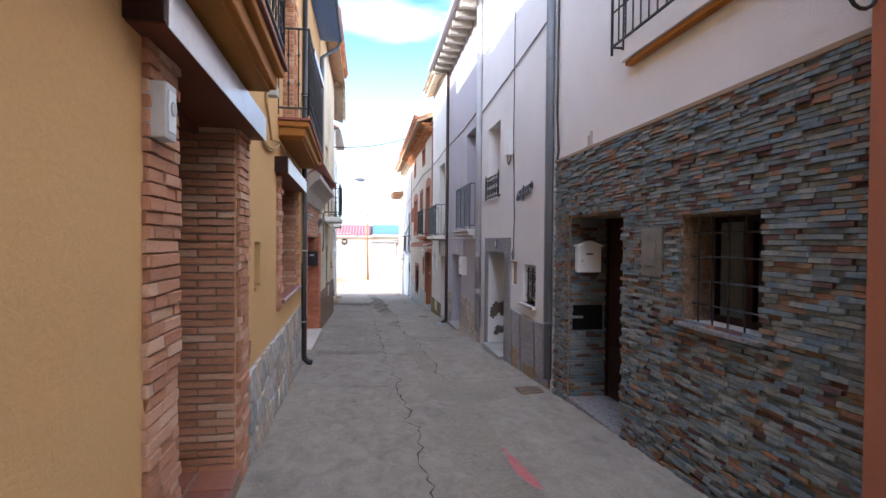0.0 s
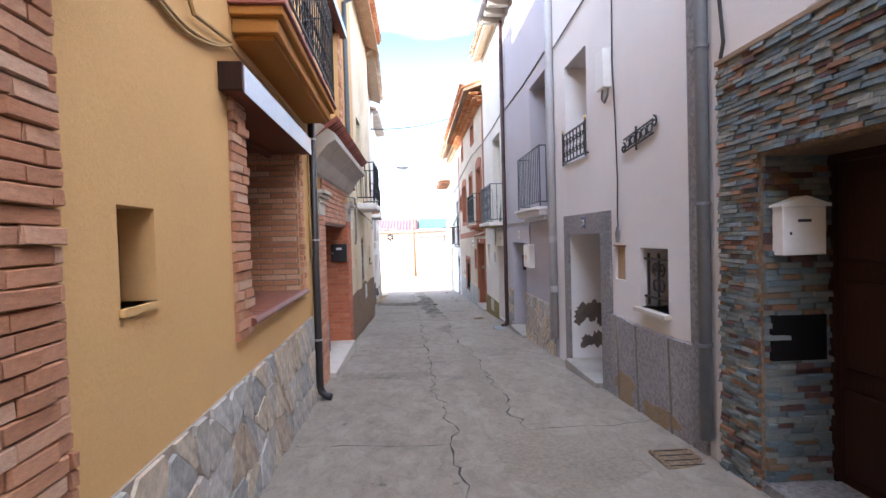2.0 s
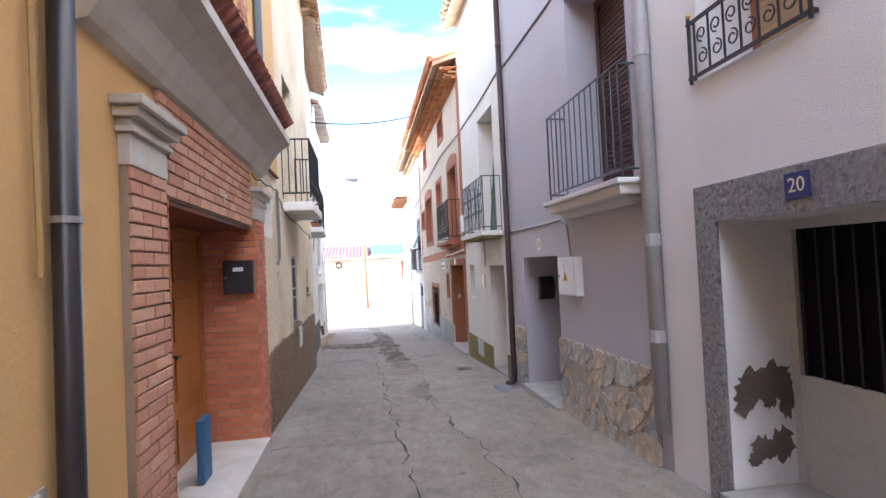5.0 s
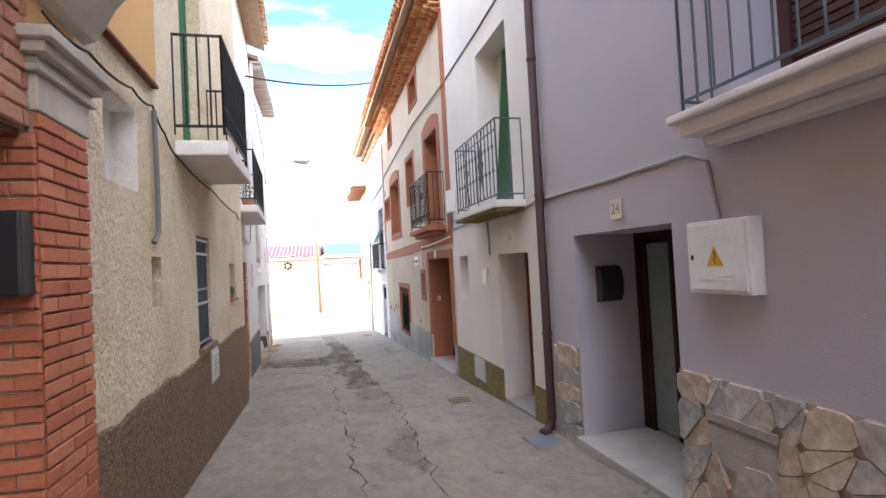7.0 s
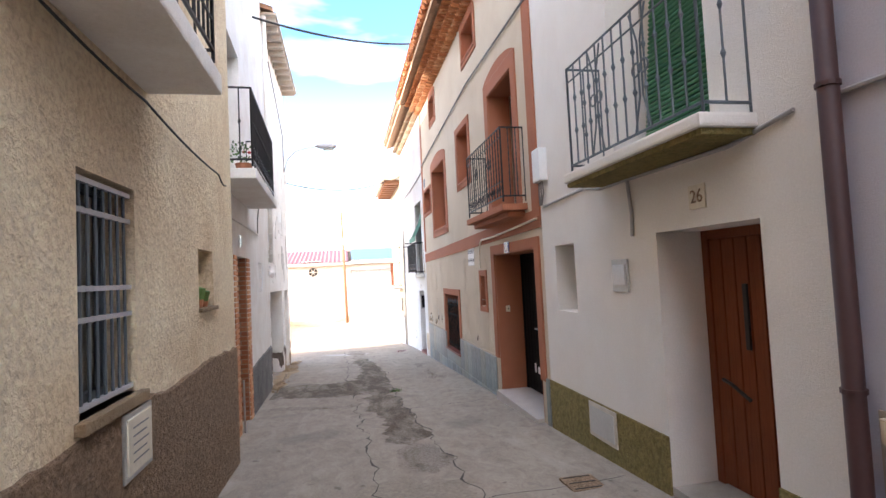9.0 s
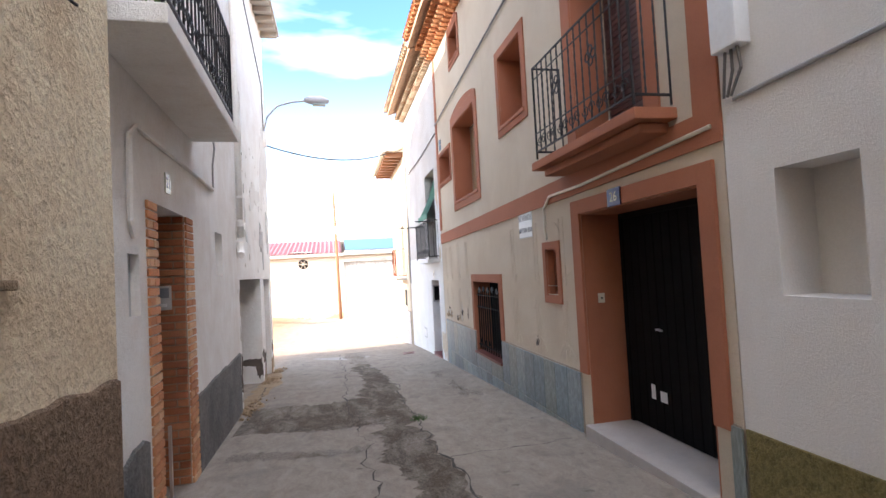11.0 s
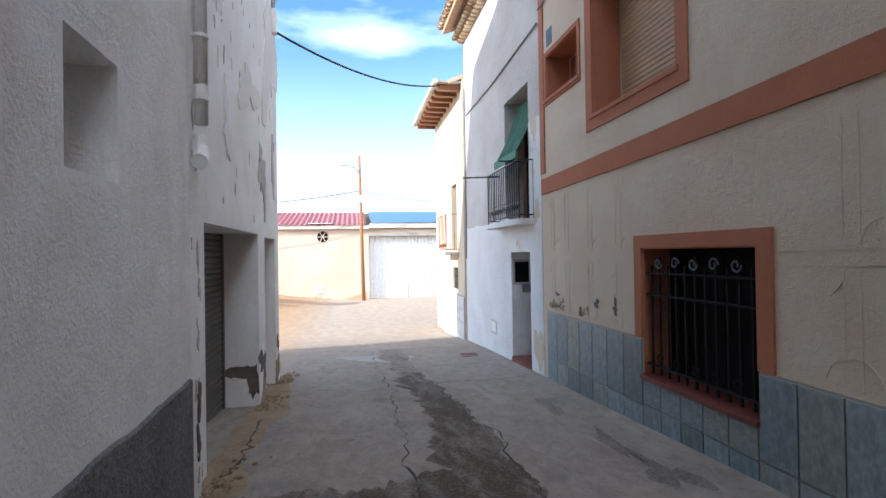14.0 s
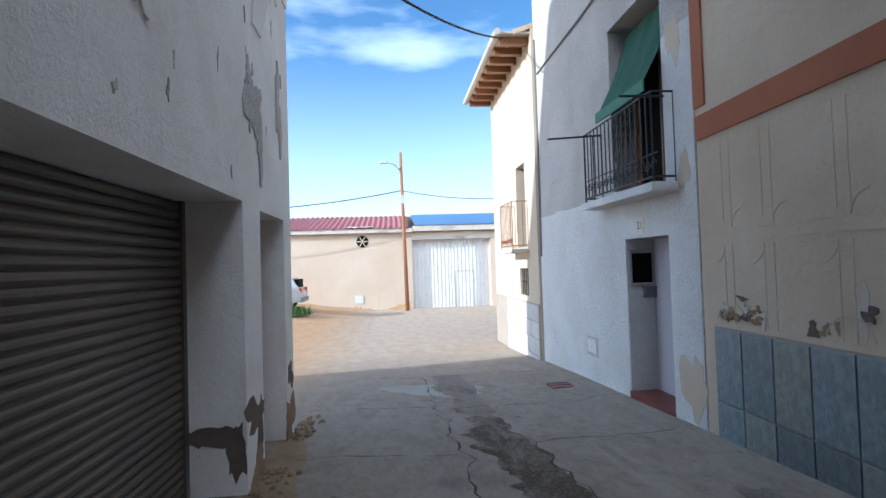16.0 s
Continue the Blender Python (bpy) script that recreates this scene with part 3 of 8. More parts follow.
def tile_cornice(parent, y0, y1, z, steps, mat, x):
    """Rows of tile ends that step out under an eave."""
    me = tile_mesh(mat, 0.09, 0.30)
    rnd = random.Random(int(y0))
    for k in range(steps):
        for i in range(int((y1 - y0) / 0.2)):
            piece("cornice_tile", me, parent, (x - 0.02 - 0.13 * k, y0 + 0.1 + 0.2 * i + 0.1 * (k % 2), z + 0.115 * k + 0.05 + rnd.uniform(-.006, .006)), (0, 0, 0))
        part("cornice_course", boxes((x - 0.10 - 0.13 * k, x, y0, y1, z + 0.115 * k + 0.09, z + 0.115 * k + 0.118)), mat, parent)


def downpipe(x, y, z0, z1, r, mat, label, out, shoe=True, straps=(), collar=None):
    """A downpipe on a wall; out: the way into the street."""
    t = thing("downpipe", (x, y, z0), label, "downpipe")
    pts = [(x, y, z1), (x, y, z0 + 0.16)]
    if shoe:
        pts += [(x + out * 0.02, y, z0 + 0.09), (x + out * 0.07, y - 0.02, z0 + 0.045), (x + out * 0.14, y - 0.04, z0 + 0.03)]
    part("pipe", tube(pts, r, 12), mat, t, "", True)
    for z in straps:
        part("strap", tube([(x, y, z - 0.012), (x, y, z + 0.012)], r * 1.18, 12), "steel" if mat == "black_pipe" else mat, t)
    for z in collar or ():
        part("collar", tube([(x, y, z - 0.05), (x, y, z + 0.05)], r * 1.12, 12), mat, t)
    return t


def rail_bars(parent, pts, z0, z1, step, r, mat, post_r=0.014, knots=(), twist=False, wave=None):
    """A balcony rail along plan points: top and bottom rails, posts at the corners, bars between."""
    for z in (z0, z1):
        part("rail", tube([(x, y, z) for x, y in pts], post_r, 6), mat, parent)
    for (xa, ya), (xb, yb) in zip(pts, pts[1:]):
        ln = math.hypot(xb - xa, yb - ya)
        n = max(1, round(ln / step))
        for i in range(n + 1):
            f = i / n
            x, y = xa + (xb - xa) * f, ya + (yb - ya) * f
            if i in (0, n):
                part("post", tube([(x, y, z0 - 0.08), (x, y, z1 + 0.01)], post_r, 6), mat, parent)
            else:
                if twist:
                    zz = np.linspace(z0, z1, 22)
                    rr = [r * (1.25 if k % 2 else 0.8) for k in range(22)]
                    b = tube([(x, y, z) for z in zz], rr, 6)
                else:
                    b = tube([(x, y, z0), (x, y, z1)], r, 6)
                for kz in knots:
                    tube([(x, y, kz - 0.03), (x, y, kz), (x, y, kz + 0.03)], [r, r * 2.3, r], 6, b)
                part("baluster", b, mat, parent)


def scroll_row(parent, x, ya, yb, z, size, mat, step):
    n = max(1, int(abs(yb - ya) / step))
    for i in range(n):
        y = ya + (yb - ya) * (i + 0.5) / n
        s = 1 if i % 2 else -1
        b = tube(spiral((x, y - s * size * 0.4, z), size * 0.5, size * 0.12, 0, 1.3 * s), 0.006, 5)
        tube(spiral((x, y + s * size * 0.5, z), size * 0.5, size * 0.12, math.pi, 1.3 * s), 0.006, 5, b)
        part("scroll", b, mat, parent)


def text_mesh(txt, size, mat, parent, loc, rot, name="lettering", extrude=0.001):
    cu = bpy.data.curves.new(name, "FONT")
    cu.body, cu.size, cu.extrude, cu.align_x, cu.align_y, cu.resolution_u = txt, size, extrude, "CENTER", "CENTER", 3
    tmp = bpy.data.objects.new(name, cu)
    scene.collection.objects.link(tmp)
    bpy.context.view_layer.update()
    me = bpy.data.meshes.new_from_object(tmp.evaluated_get(bpy.context.evaluated_depsgraph_get()))
    bpy.data.objects.remove(tmp)
    me.materials.clear()
    me.materials.append(M[mat])
    ob = new(name, me)
    ob.parent = parent
    m = Matrix.Translation(loc) @ Euler([radians(a) for a in rot]).to_matrix().to_4x4()
    ob.matrix_basis = m
    if parent.type == "EMPTY":
        ob.matrix_parent_inverse = Matrix.Translation(parent.location).inverted()
    return ob


RFACE, LFACE = (90, 0, -90), (90, 0, 90)      # turns of lettering on the walls that face -x and +x


def number_plate(txt, x, y, z, w, h, out, plate, ink, label, face):
    t = thing("house_number", (x, y, z), label, "house number")
    part("plate", boxes((x, x + out * 0.012, y - w / 2, y + w / 2, z - h / 2, z + h / 2), bevel=0.003), plate, t)
    if txt:
        text_mesh(txt, h * 0.78, ink, t, (x + out * 0.0135, y, z), face, "numeral")
    return t


def panel_door(name, x, d, y0, y1, z0, z1, mat, label, rows=3, cols=2, handle=None, hy=None, frame_w=0.07, frame_mat=None, planks=False):
    """A door leaf in a frame, its face at x; raised panels or planks."""
    t = thing(name, (x, (y0 + y1) / 2, z0), label, "door", "", "structure")
    fm = frame_mat or mat
    part("frame", boxes((x, x + d * 0.09, y0, y0 + frame_w, z0, z1), (x, x + d * 0.09, y1 - frame_w, y1, z0, z1), (x, x + d * 0.09, y0 + frame_w, y1 - frame_w, z1 - frame_w, z1)), fm, t)
    ya, yb, zb = y0 + frame_w, y1 - frame_w, z1 - frame_w
    leaf = part("leaf", boxes((x + d * 0.03, x + d * 0.075, ya, yb, z0, zb)), mat, t)
    if planks:
        n = max(3, int((yb - ya) / 0.12))
        for i in range(n):
            a, b = ya + (yb - ya) * i / n, ya + (yb - ya) * (i + 1) / n
            part("plank", boxes((x + d * 0.012, x + d * 0.03, a + 0.005, b - 0.005, z0 + 0.01, zb - 0.01), bevel=0.004), mat, leaf)
    else:
        for r in range(rows):
            for c in range(cols):
                a, b = ya + (yb - ya) * c / cols + 0.06, ya + (yb - ya) * (c + 1) / cols - 0.06
                e, g = z0 + (zb - z0) * r / rows + 0.07, z0 + (zb - z0) * (r + 1) / rows - 0.07
                part("panel", boxes((x + d * 0.008, x + d * 0.03, a, b, e, g), bevel=0.012), mat, leaf)
    if handle:
        hz = z0 + 1.0
        b = tube([(x + d * 0.03, hy, hz), (x - d * 0.03, hy, hz), (x - d * 0.035, hy + 0.1 * (1 if hy < (y0 + y1) / 2 else -1), hz)], 0.01, 6)
        part("handle", b, handle, leaf, "metal handle")
    return t


def sash_window(name, x, d, y0, y1, z0, z1, mat, label, cols=1, back="dark_room", gap=0.35, pane="glass"):
    """Frame, panes and a panel, dark by default, that stands in for the dim room behind, in an opening; x: the outer
    face of the frame.
    """
    t = thing(name, (x, (y0 + y1) / 2, z0), label, "window", "", "structure")
    w = 0.05
    dims = [(x, x + d * 0.05, y0, y0 + w, z0, z1), (x, x + d * 0.05, y1 - w, y1, z0, z1), (x, x + d * 0.05, y0 + w, y1 - w, z0, z0 + w), (x, x + d * 0.05, y0 + w, y1 - w, z1 - w, z1)]
    for i in range(1, cols):
        yc = y0 + (y1 - y0) * i / cols
        dims.append((x + d * 0.002, x + d * 0.048, yc - w * 0.6, yc + w * 0.6, z0 + w, z1 - w))
    part("window_frame", boxes(*dims), mat, t)
    p = part("pane", boxes((x + d * 0.02, x + d * 0.026, y0 + w * 0.8, y1 - w * 0.8, z0 + w * 0.8, z1 - w * 0.8)), pane, t)
    p.visible_shadow = pane != "glass"
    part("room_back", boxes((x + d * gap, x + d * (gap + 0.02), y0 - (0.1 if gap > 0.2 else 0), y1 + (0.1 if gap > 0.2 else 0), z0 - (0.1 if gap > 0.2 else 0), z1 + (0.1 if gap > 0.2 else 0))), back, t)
    return t


def bar_grille(name, x, y0, y1, z0, z1, nv, hs, r, mat, label, parent=None):
    t = parent or thing(name, (x, (y0 + y1) / 2, z0), label, "window grille")
    for i in range(nv):
        y = y0 + (y1 - y0) * (i + 0.5) / nv
        part("bar", tube([(x, y, z0), (x, y, z1)], r, 6), mat, t)
    for z in hs:
        part("crossbar", tube([(x, y0 - 0.02, z), (x, y1 + 0.02, z)], r, 6), mat, t)
    return t


def bricks_on(parent, face, a0, a1, z0, z1, fixed, out, mat, bw=0.24, bh=0.05, joint=0.012, depth=0.03, rough=0.0, holes=(), top=None, name="brick", seed=1, maxn=300, swap=False, stuff_mat=None, jitter=0.004, base=None, vary=0.35, thin=0.5):
    """Courses of separate bricks on a face. face 'x': the face looks along x and the courses run along y; 'y': the other way.
    out: the sign of the way that the face looks."""
    rnd = random.Random(seed)
    meshes = [unit_piece(mat, seed + i, 0.10 if rough else 0.03) for i in range(4)]
    rows = int((z1 - z0) / (bh + joint))
    ph = (z1 - z0) / rows
    made, rest = 0, []
    for r in range(rows):
        zc = z0 + ph * (r + 0.5)
        a = a0 - (bw * (0.5 if r % 2 else 0.0) if not rough else rnd.uniform(0, bw))
        while a < a1 - 0.02:
            w = bw * (rnd.uniform(0.6, 1.35) if rough else 1.0)
            b0, b1 = max(a, a0), min(a + w, a1)
            a += w
            if b1 - b0 < 0.03:
                continue
            c = (b0 + b1) / 2
            if any(h[0] < c < h[1] and h[2] < zc < h[3] for h in holes):
                continue
            if base and zc < base(c):
                continue
            if any(h[0] < b1 and b0 < h[1] and h[2] < zc < h[3] for h in holes):
                for h in holes:
                    if h[2] < zc < h[3]:
                        if b0 < h[0] < b1:
                            b1 = h[0]
                        if b0 < h[1] < b1:
                            b0 = h[1]
                c = (b0 + b1) / 2
            dd = depth * (rnd.uniform(1 - vary, 1 + vary) if rough else rnd.uniform(0.9, 1.1))
            off = out * (dd / 2 - 0.004)
            rot = (rnd.uniform(-jitter, jitter), rnd.uniform(-jitter, jitter) * 2, 0)
            sc = (dd + 0.008, max(0.02, b1 - b0 - joint * (0.35 if rough else 1)), ph - joint * (0.5 if rough else 1))
            if face == "x":
                loc, turn = (fixed + off, c, zc), (rot[0], rot[1], 0 if out < 0 else math.pi)
            else:
                loc, turn = (c, fixed + off, zc), (rot[0], rot[1], math.pi / 2 if out < 0 else -math.pi / 2)
            if made < maxn:
                piece(name, meshes[made % 4], parent, loc, turn, sc)
                made += 1
            else:
                rest.append((loc, turn, sc, made % 4))
    if rest:
        verts, faces = [], []
        for loc, turn, sc, k in rest:
            mt = Matrix.LocRotScale(loc, Euler(turn), sc)
            me, o = meshes[k], len(verts)
            verts += [mt @ v.co for v in me.vertices]
            faces += [[o + i for i in p.vertices] for p in me.polygons]
        me = bpy.data.meshes.new(name + "_rest")
        me.from_pydata([tuple(v) for v in verts], [], faces)
        me.materials.append(M[stuff_mat or mat])
        ob = new(name + "_field", me)
        ob.parent = parent
        if parent.type == "EMPTY":
            ob.matrix_parent_inverse = Matrix.Translation(parent.location).inverted()
        tagged(ob, kind="stuff")


def flags_on(parent, y0, y1, zlo, zhi, x, out, mat, size=0.28, seed=3, depth=0.02, holes=()):
    """Irregular flagstones on a wall that looks along x: shrunken cells of an uneven lattice."""
    rnd = random.Random(seed)
    ny, nz = max(1, int((y1 - y0) / size)), max(1, int((zhi(y0) - zlo(y0)) / (size * 0.8)))
    P = {}
    for i in range(ny + 1):
        for k in range(nz + 1):
            y = y0 + (y1 - y0) * i / ny + (rnd.uniform(-.36, .36) * size if 0 < i < ny else 0)
            f = k / nz + (rnd.uniform(-.32, .32) / nz if 0 < k < nz else 0)
            P[i, k] = (y, zlo(y) + (zhi(y) - zlo(y)) * f)
    made = 0
    for i in range(ny):
        for k in range(nz):
            q = [P[i, k], P[i + 1, k], P[i + 1, k + 1], P[i, k + 1]]
            polys = [q] if rnd.random() < 0.45 else ([[q[0], q[1], q[2]], [q[0], q[2], q[3]]] if rnd.random() < 0.5 else [[q[0], q[1], q[3]], [q[1], q[2], q[3]]])
            for pl in polys:
                cy, cz = sum(p[0] for p in pl) / len(pl), sum(p[1] for p in pl) / len(pl)
                if any(h[0] < cy < h[1] and h[2] < cz < h[3] for h in holes):
                    continue
                # cut the corners, and draw the outline in from the joints
                ring = []
                for a in range(len(pl)):
                    p, nx = pl[a], pl[(a + 1) % len(pl)]
                    for f in (0.16, 0.84):
                        ring.append((p[0] + (nx[0] - p[0]) * f, p[1] + (nx[1] - p[1]) * f))
                ring = [(cy + (a - cy) * 0.978, cz + (b - cz) * 0.978) for a, b in ring]
                dd = depth * rnd.uniform(0.7, 1.3)
                bm = bmesh.new()
                lo = [bm.verts.new((0.004 * -out, a - cy, b - cz)) for a, b in ring]
                hi = [bm.verts.new((out * dd, (a - cy) * 0.97, (b - cz) * 0.97)) for a, b in ring]
                bm.faces.new(hi)
                for s in range(len(ring)):
                    bm.faces.new((lo[s], lo[(s + 1) % len(ring)], hi[(s + 1) % len(ring)], hi[s]))
                piece("flagstone", mesh_of(bm, mat), parent, (x, cy, cz))
                made += 1


def wall_cable(pts, r, mat, label, sag=0.0, n=6, name="cable"):
    out = []
    for a, b in zip(pts, pts[1:]):
        a, b = Vector(a), Vector(b)
        for i in range(n):
            f = i / n
            p = a.lerp(b, f)
            p.z -= sag * 4 * f * (1 - f)
            out.append(p)
    out.append(Vector(pts[-1]))
    return single(name, tube(out, r, 6), mat, label, "cable")


def blob_patch(name, cx, cy, rx, ry, mat, label, lift=0.004, seed=0, n=26, plane="ground", x=0, out=1, parent=None, wob=0.28):
    """A thin uneven-edged patch on the ground, or on a wall that looks along x."""
    rnd = random.Random(seed)
    ph = [rnd.uniform(0, 6.28) for _ in range(4)]
    bm = bmesh.new()
    ring = []
    for i in range(n):
        a = 2 * math.pi * i / n
        r = 1 + wob * (math.sin(2 * a + ph[0]) * 0.5 + math.sin(3 * a + ph[1]) * 0.45 + math.sin(5 * a + ph[2]) * 0.3 + math.sin(9 * a + ph[3]) * 0.2) + rnd.uniform(-.06, .06)
        u, v = cx + rx * r * math.cos(a), cy + ry * r * math.sin(a)
        ring.append((u, v))
    if plane == "ground":
        c = bm.verts.new((cx, cy, G(cx, cy) + lift))
        rows = [[c] * n]
        for f in (0.35, 0.7, 1.0):
            rows.append([bm.verts.new((cx + (u - cx) * f, cy + (v - cy) * f, G(cx + (u - cx) * f, cy + (v - cy) * f) + lift)) for u, v in ring])
        for i in range(n):
            j = (i + 1) % n
            bm.faces.new((c, rows[1][i], rows[1][j]))
            for q, s in ((rows[1], rows[2]), (rows[2], rows[3])):
                bm.faces.new((q[i], s[i], s[j], q[j]))
    else:
        hi = [bm.verts.new((x + out * lift, u, v)) for u, v in ring]
        lo = [bm.verts.new((x - out * 0.003, u, v)) for u, v in ring]
        bm.faces.new(hi)
        for i in range(n):
            bm.faces.new((lo[i], lo[(i + 1) % n], hi[(i + 1) % n], hi[i]))
    if parent is not None:
        return part(name, bm, mat, parent)
    return single(name, bm, mat, label, "patch", kind="structure")


def ragged_plinth(parent, x, out, y0, y1, z0, top, mat, label, proud=0.02, wob=0.04, seed=1):
    """A rendered base whose upper edge is uneven."""
    rnd = random.Random(seed)
    n = max(6, int((y1 - y0) / 0.09))
    bm = bmesh.new()
    rows = []
    for i in range(n + 1):
        y = y0 + (y1 - y0) * i / n
        z = top + wob * (0.6 * math.sin(i * 0.31 + seed) + 0.4 * math.sin(i * 0.83)) + rnd.uniform(-.5, .5) * wob
        rows.append([bm.verts.new((x, y, z0)), bm.verts.new((x + out * proud, y, z0)), bm.verts.new((x + out * proud, y, z - 0.012)), bm.verts.new((x, y, z))])
    for p, q in zip(rows, rows[1:]):
        for k in range(3):
            bm.faces.new((p[k], q[k], q[k + 1], p[k + 1]))
    for r in (rows[0], rows[-1]):
        bm.faces.new(r)
    return part("plinth", bm, mat, parent, label)


# ---- ground ----
def build_ground():
    bm = bmesh.new()
    xs = [-600, -200, -60, -25, -14, -8, -5, -3.5, -2.6, -2, -1.5, -1.0, -0.6, -0.2, 0.2, 0.75, 1.3, 1.7, 2.1, 2.5, 3, 4, 7, 14, 40, 150, 600]
    ys = [-600, -200, -60, -20, -8] + [float(v) for v in np.arange(-5, 40, 1.0)] + [42, 45, 48, 52, 56, 65, 90, 160, 400, 900]
    g = [[bm.verts.new((x, y, G(x, y))) for y in ys] for x in xs]
    for i in range(len(xs) - 1):
        for k in range(len(ys) - 1):
            bm.faces.new((g[i][k], g[i + 1][k], g[i + 1][k + 1], g[i][k + 1]))
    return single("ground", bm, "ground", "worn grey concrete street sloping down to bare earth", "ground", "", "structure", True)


build_ground()


def crack(pts, w, label, seed, lift=0.004):
    """A ragged dark crack across the ground."""
    rnd = random.Random(seed)
    line = []
    for (xa, ya), (xb, yb) in zip(pts, pts[1:]):
        n = max(2, int(math.hypot(xb - xa, yb - ya) / 0.10))
        for i in range(n):
            f = i / n
            line.append((xa + (xb - xa) * f + rnd.gauss(0, 0.026), ya + (yb - ya) * f + rnd.gauss(0, 0.02)))
    line.append(pts[-1])
    bm, prev = bmesh.new(), None
    for i, (x, y) in enumerate(line):
        a, b = line[max(0, i - 1)], line[min(len(line) - 1, i + 1)]
        tx, ty = b[0] - a[0], b[1] - a[1]
        ln = math.hypot(tx, ty) or 1
        h = w * rnd.choice((0.3, 0.5, 0.8, 1.0, 1.7)) * rnd.uniform(0.6, 1.1) * 0.5
        q = [bm.verts.new((x - ty / ln * h * s, y + tx / ln * h * s, G(x, y) + lift)) for s in (-1, 1)]
        if prev:
            bm.faces.new((prev[0], prev[1], q[1], q[0]))
        prev = q
    return single("pavement_crack", bm, "crack", label, "crack", "cracks in the street", "structure")


LEFT_EDGE = ((0.52, 1.0), (0.54, 6.7), (0.48, 7.5), (0.52, 8.0), (0.42, 9.2), (0.39, 12.6), (0.33, 15.5), (0.30, 17.5), (0.24, 20.5), (0.18, 22.2), (0.16, 23.3), (0.0, 25.5), (0.04, 26.3), (0.10, 28.5), (0.0, 31.0), (-0.03, 33.3))
RIGHT_EDGE = ((1.34, 2.0), (1.34, 4.9), (1.36, 6.25), (1.22, 7.8), (1.21, 9.6), (1.17, 12.4), (0.95, 14.8), (1.01, 15.3), (1.08, 16.9), (1.09, 18.6), (0.97, 21.0), (0.92, 22.9), (0.92, 25.4), (0.96, 25.8), (0.86, 28.2), (0.62, 30.3))


def edge_x(pts, y):
    return float(np.interp(y, [p[1] for p in pts], [p[0] for p in pts])) + 0.035 * math.sin(y * 5.1) + 0.025 * math.sin(y * 11.7 + 1) + 0.015 * math.sin(y * 23.0)


def edge_line(pts, y0, y1):
    return [(edge_x(pts, y), y) for y in np.arange(y0, y1, 0.25)]


def worn_strip(y0, y1, fa, fb, seed, label, mat="worn"):
    """Worn filling between two ragged edges; fa, fb give x at a y."""
    rnd = random.Random(seed)
    bm, prev = bmesh.new(), None
    n = int((y1 - y0) / 0.06)
    for i in range(n + 1):
        y = y0 + (y1 - y0) * i / n
        taper = min(1.0, (i + 0.3) / 5, (n - i + 0.3) / 5)
        a, b = fa(y) + rnd.gauss(0, 0.03), fb(y) + rnd.gauss(0, 0.012)
        mid = (a + b) / 2
        a, b = mid + (a - mid) * taper, mid + (b - mid) * taper
        row = [bm.verts.new((a + (b - a) * k / 8, y, G(a + (b - a) * k / 8, y) + 0.0026)) for k in range(9)]
        if prev:
            for k in range(8):
                bm.faces.new((prev[k], prev[k + 1], row[k + 1], row[k]))
        prev = row
    return single("pavement_patch", bm, mat, label, "patch", "", "structure")


def worn_cross(x0, x1, fa, fb, seed, label, mat="worn"):
    """The same, running across the street; fa, fb give y at an x."""
    rnd = random.Random(seed)
    bm, prev = bmesh.new(), None
    n = int((x1 - x0) / 0.05)
    for i in range(n + 1):
        x = x0 + (x1 - x0) * i / n
        a, b = fa(x) + rnd.gauss(0, 0.03), fb(x) + rnd.gauss(0, 0.05)
        row = [bm.verts.new((x, a + (b - a) * k / 8, G(x, a + (b - a) * k / 8) + 0.0031)) for k in range(9)]
        if prev:
            for k in range(8):
                bm.faces.new((prev[k], row[k], row[k + 1], prev[k + 1]))
        prev = row
    return single("pavement_patch", bm, mat, label, "patch", "", "structure")


def across(f):
    return lambda y: edge_x(LEFT_EDGE, y) * (1 - f) + edge_x(RIGHT_EDGE, y) * f + 0.07 * math.sin(y * 1.9) + 0.04 * math.sin(y * 4.3)


def right_edge(y):
    return edge_x(RIGHT_EDGE, y)


crack(edge_line(LEFT_EDGE, 1.0, 33.2), 0.017, "ragged dark crack along the middle of the street", 5)
crack(edge_line(RIGHT_EDGE, 7.8, 30.2), 0.019, "ragged crack along the edge of an old trench", 6)
blob_patch("pavement_patch", 0.66, 17.95, 0.44, 0.36, "damp", "greenish worn patch in the street", 0.0024, 247, wob=0.5)
worn_strip(18.4, 19.6, across(0.42), right_edge, 71, "worn dirty trench filling in the street", "worn_pale")
worn_strip(19.5, 23.2, across(0.30), right_edge, 72, "worn dirty trench filling in the street")
worn_strip(23.0, 30.2, across(0.36), right_edge, 73, "dark worn trench filling in the street")
worn_strip(29.9, 33.2, across(0.30), lambda y: 0.66 + 0.05 * math.sin(y * 4), 80, "worn trench filling near the street's end", "worn_pale")
worn_strip(7.5, 13.4, lambda y: 0.92 + 0.05 * math.sin(y * 1.7) + 0.03 * math.sin(y * 4.1), right_edge, 74, "narrow damp strip along an old trench", "damp")
worn_strip(14.9, 16.6, across(0.70), right_edge, 75, "narrow worn strip along an old trench", "worn_pale")
worn_strip(2.0, 6.4, lambda y: 0.88 + 0.05 * math.sin(y * 2.3), right_edge, 79, "damp darker strip along an old trench", "damp")
worn_strip(6.3, 7.66, lambda y: 0.84 + 0.04 * math.sin(y * 2.3), lambda y: 1.86 + 0.12 * math.sin(y * 3.1), 83, "damp darker concrete by the house wall", "damp")
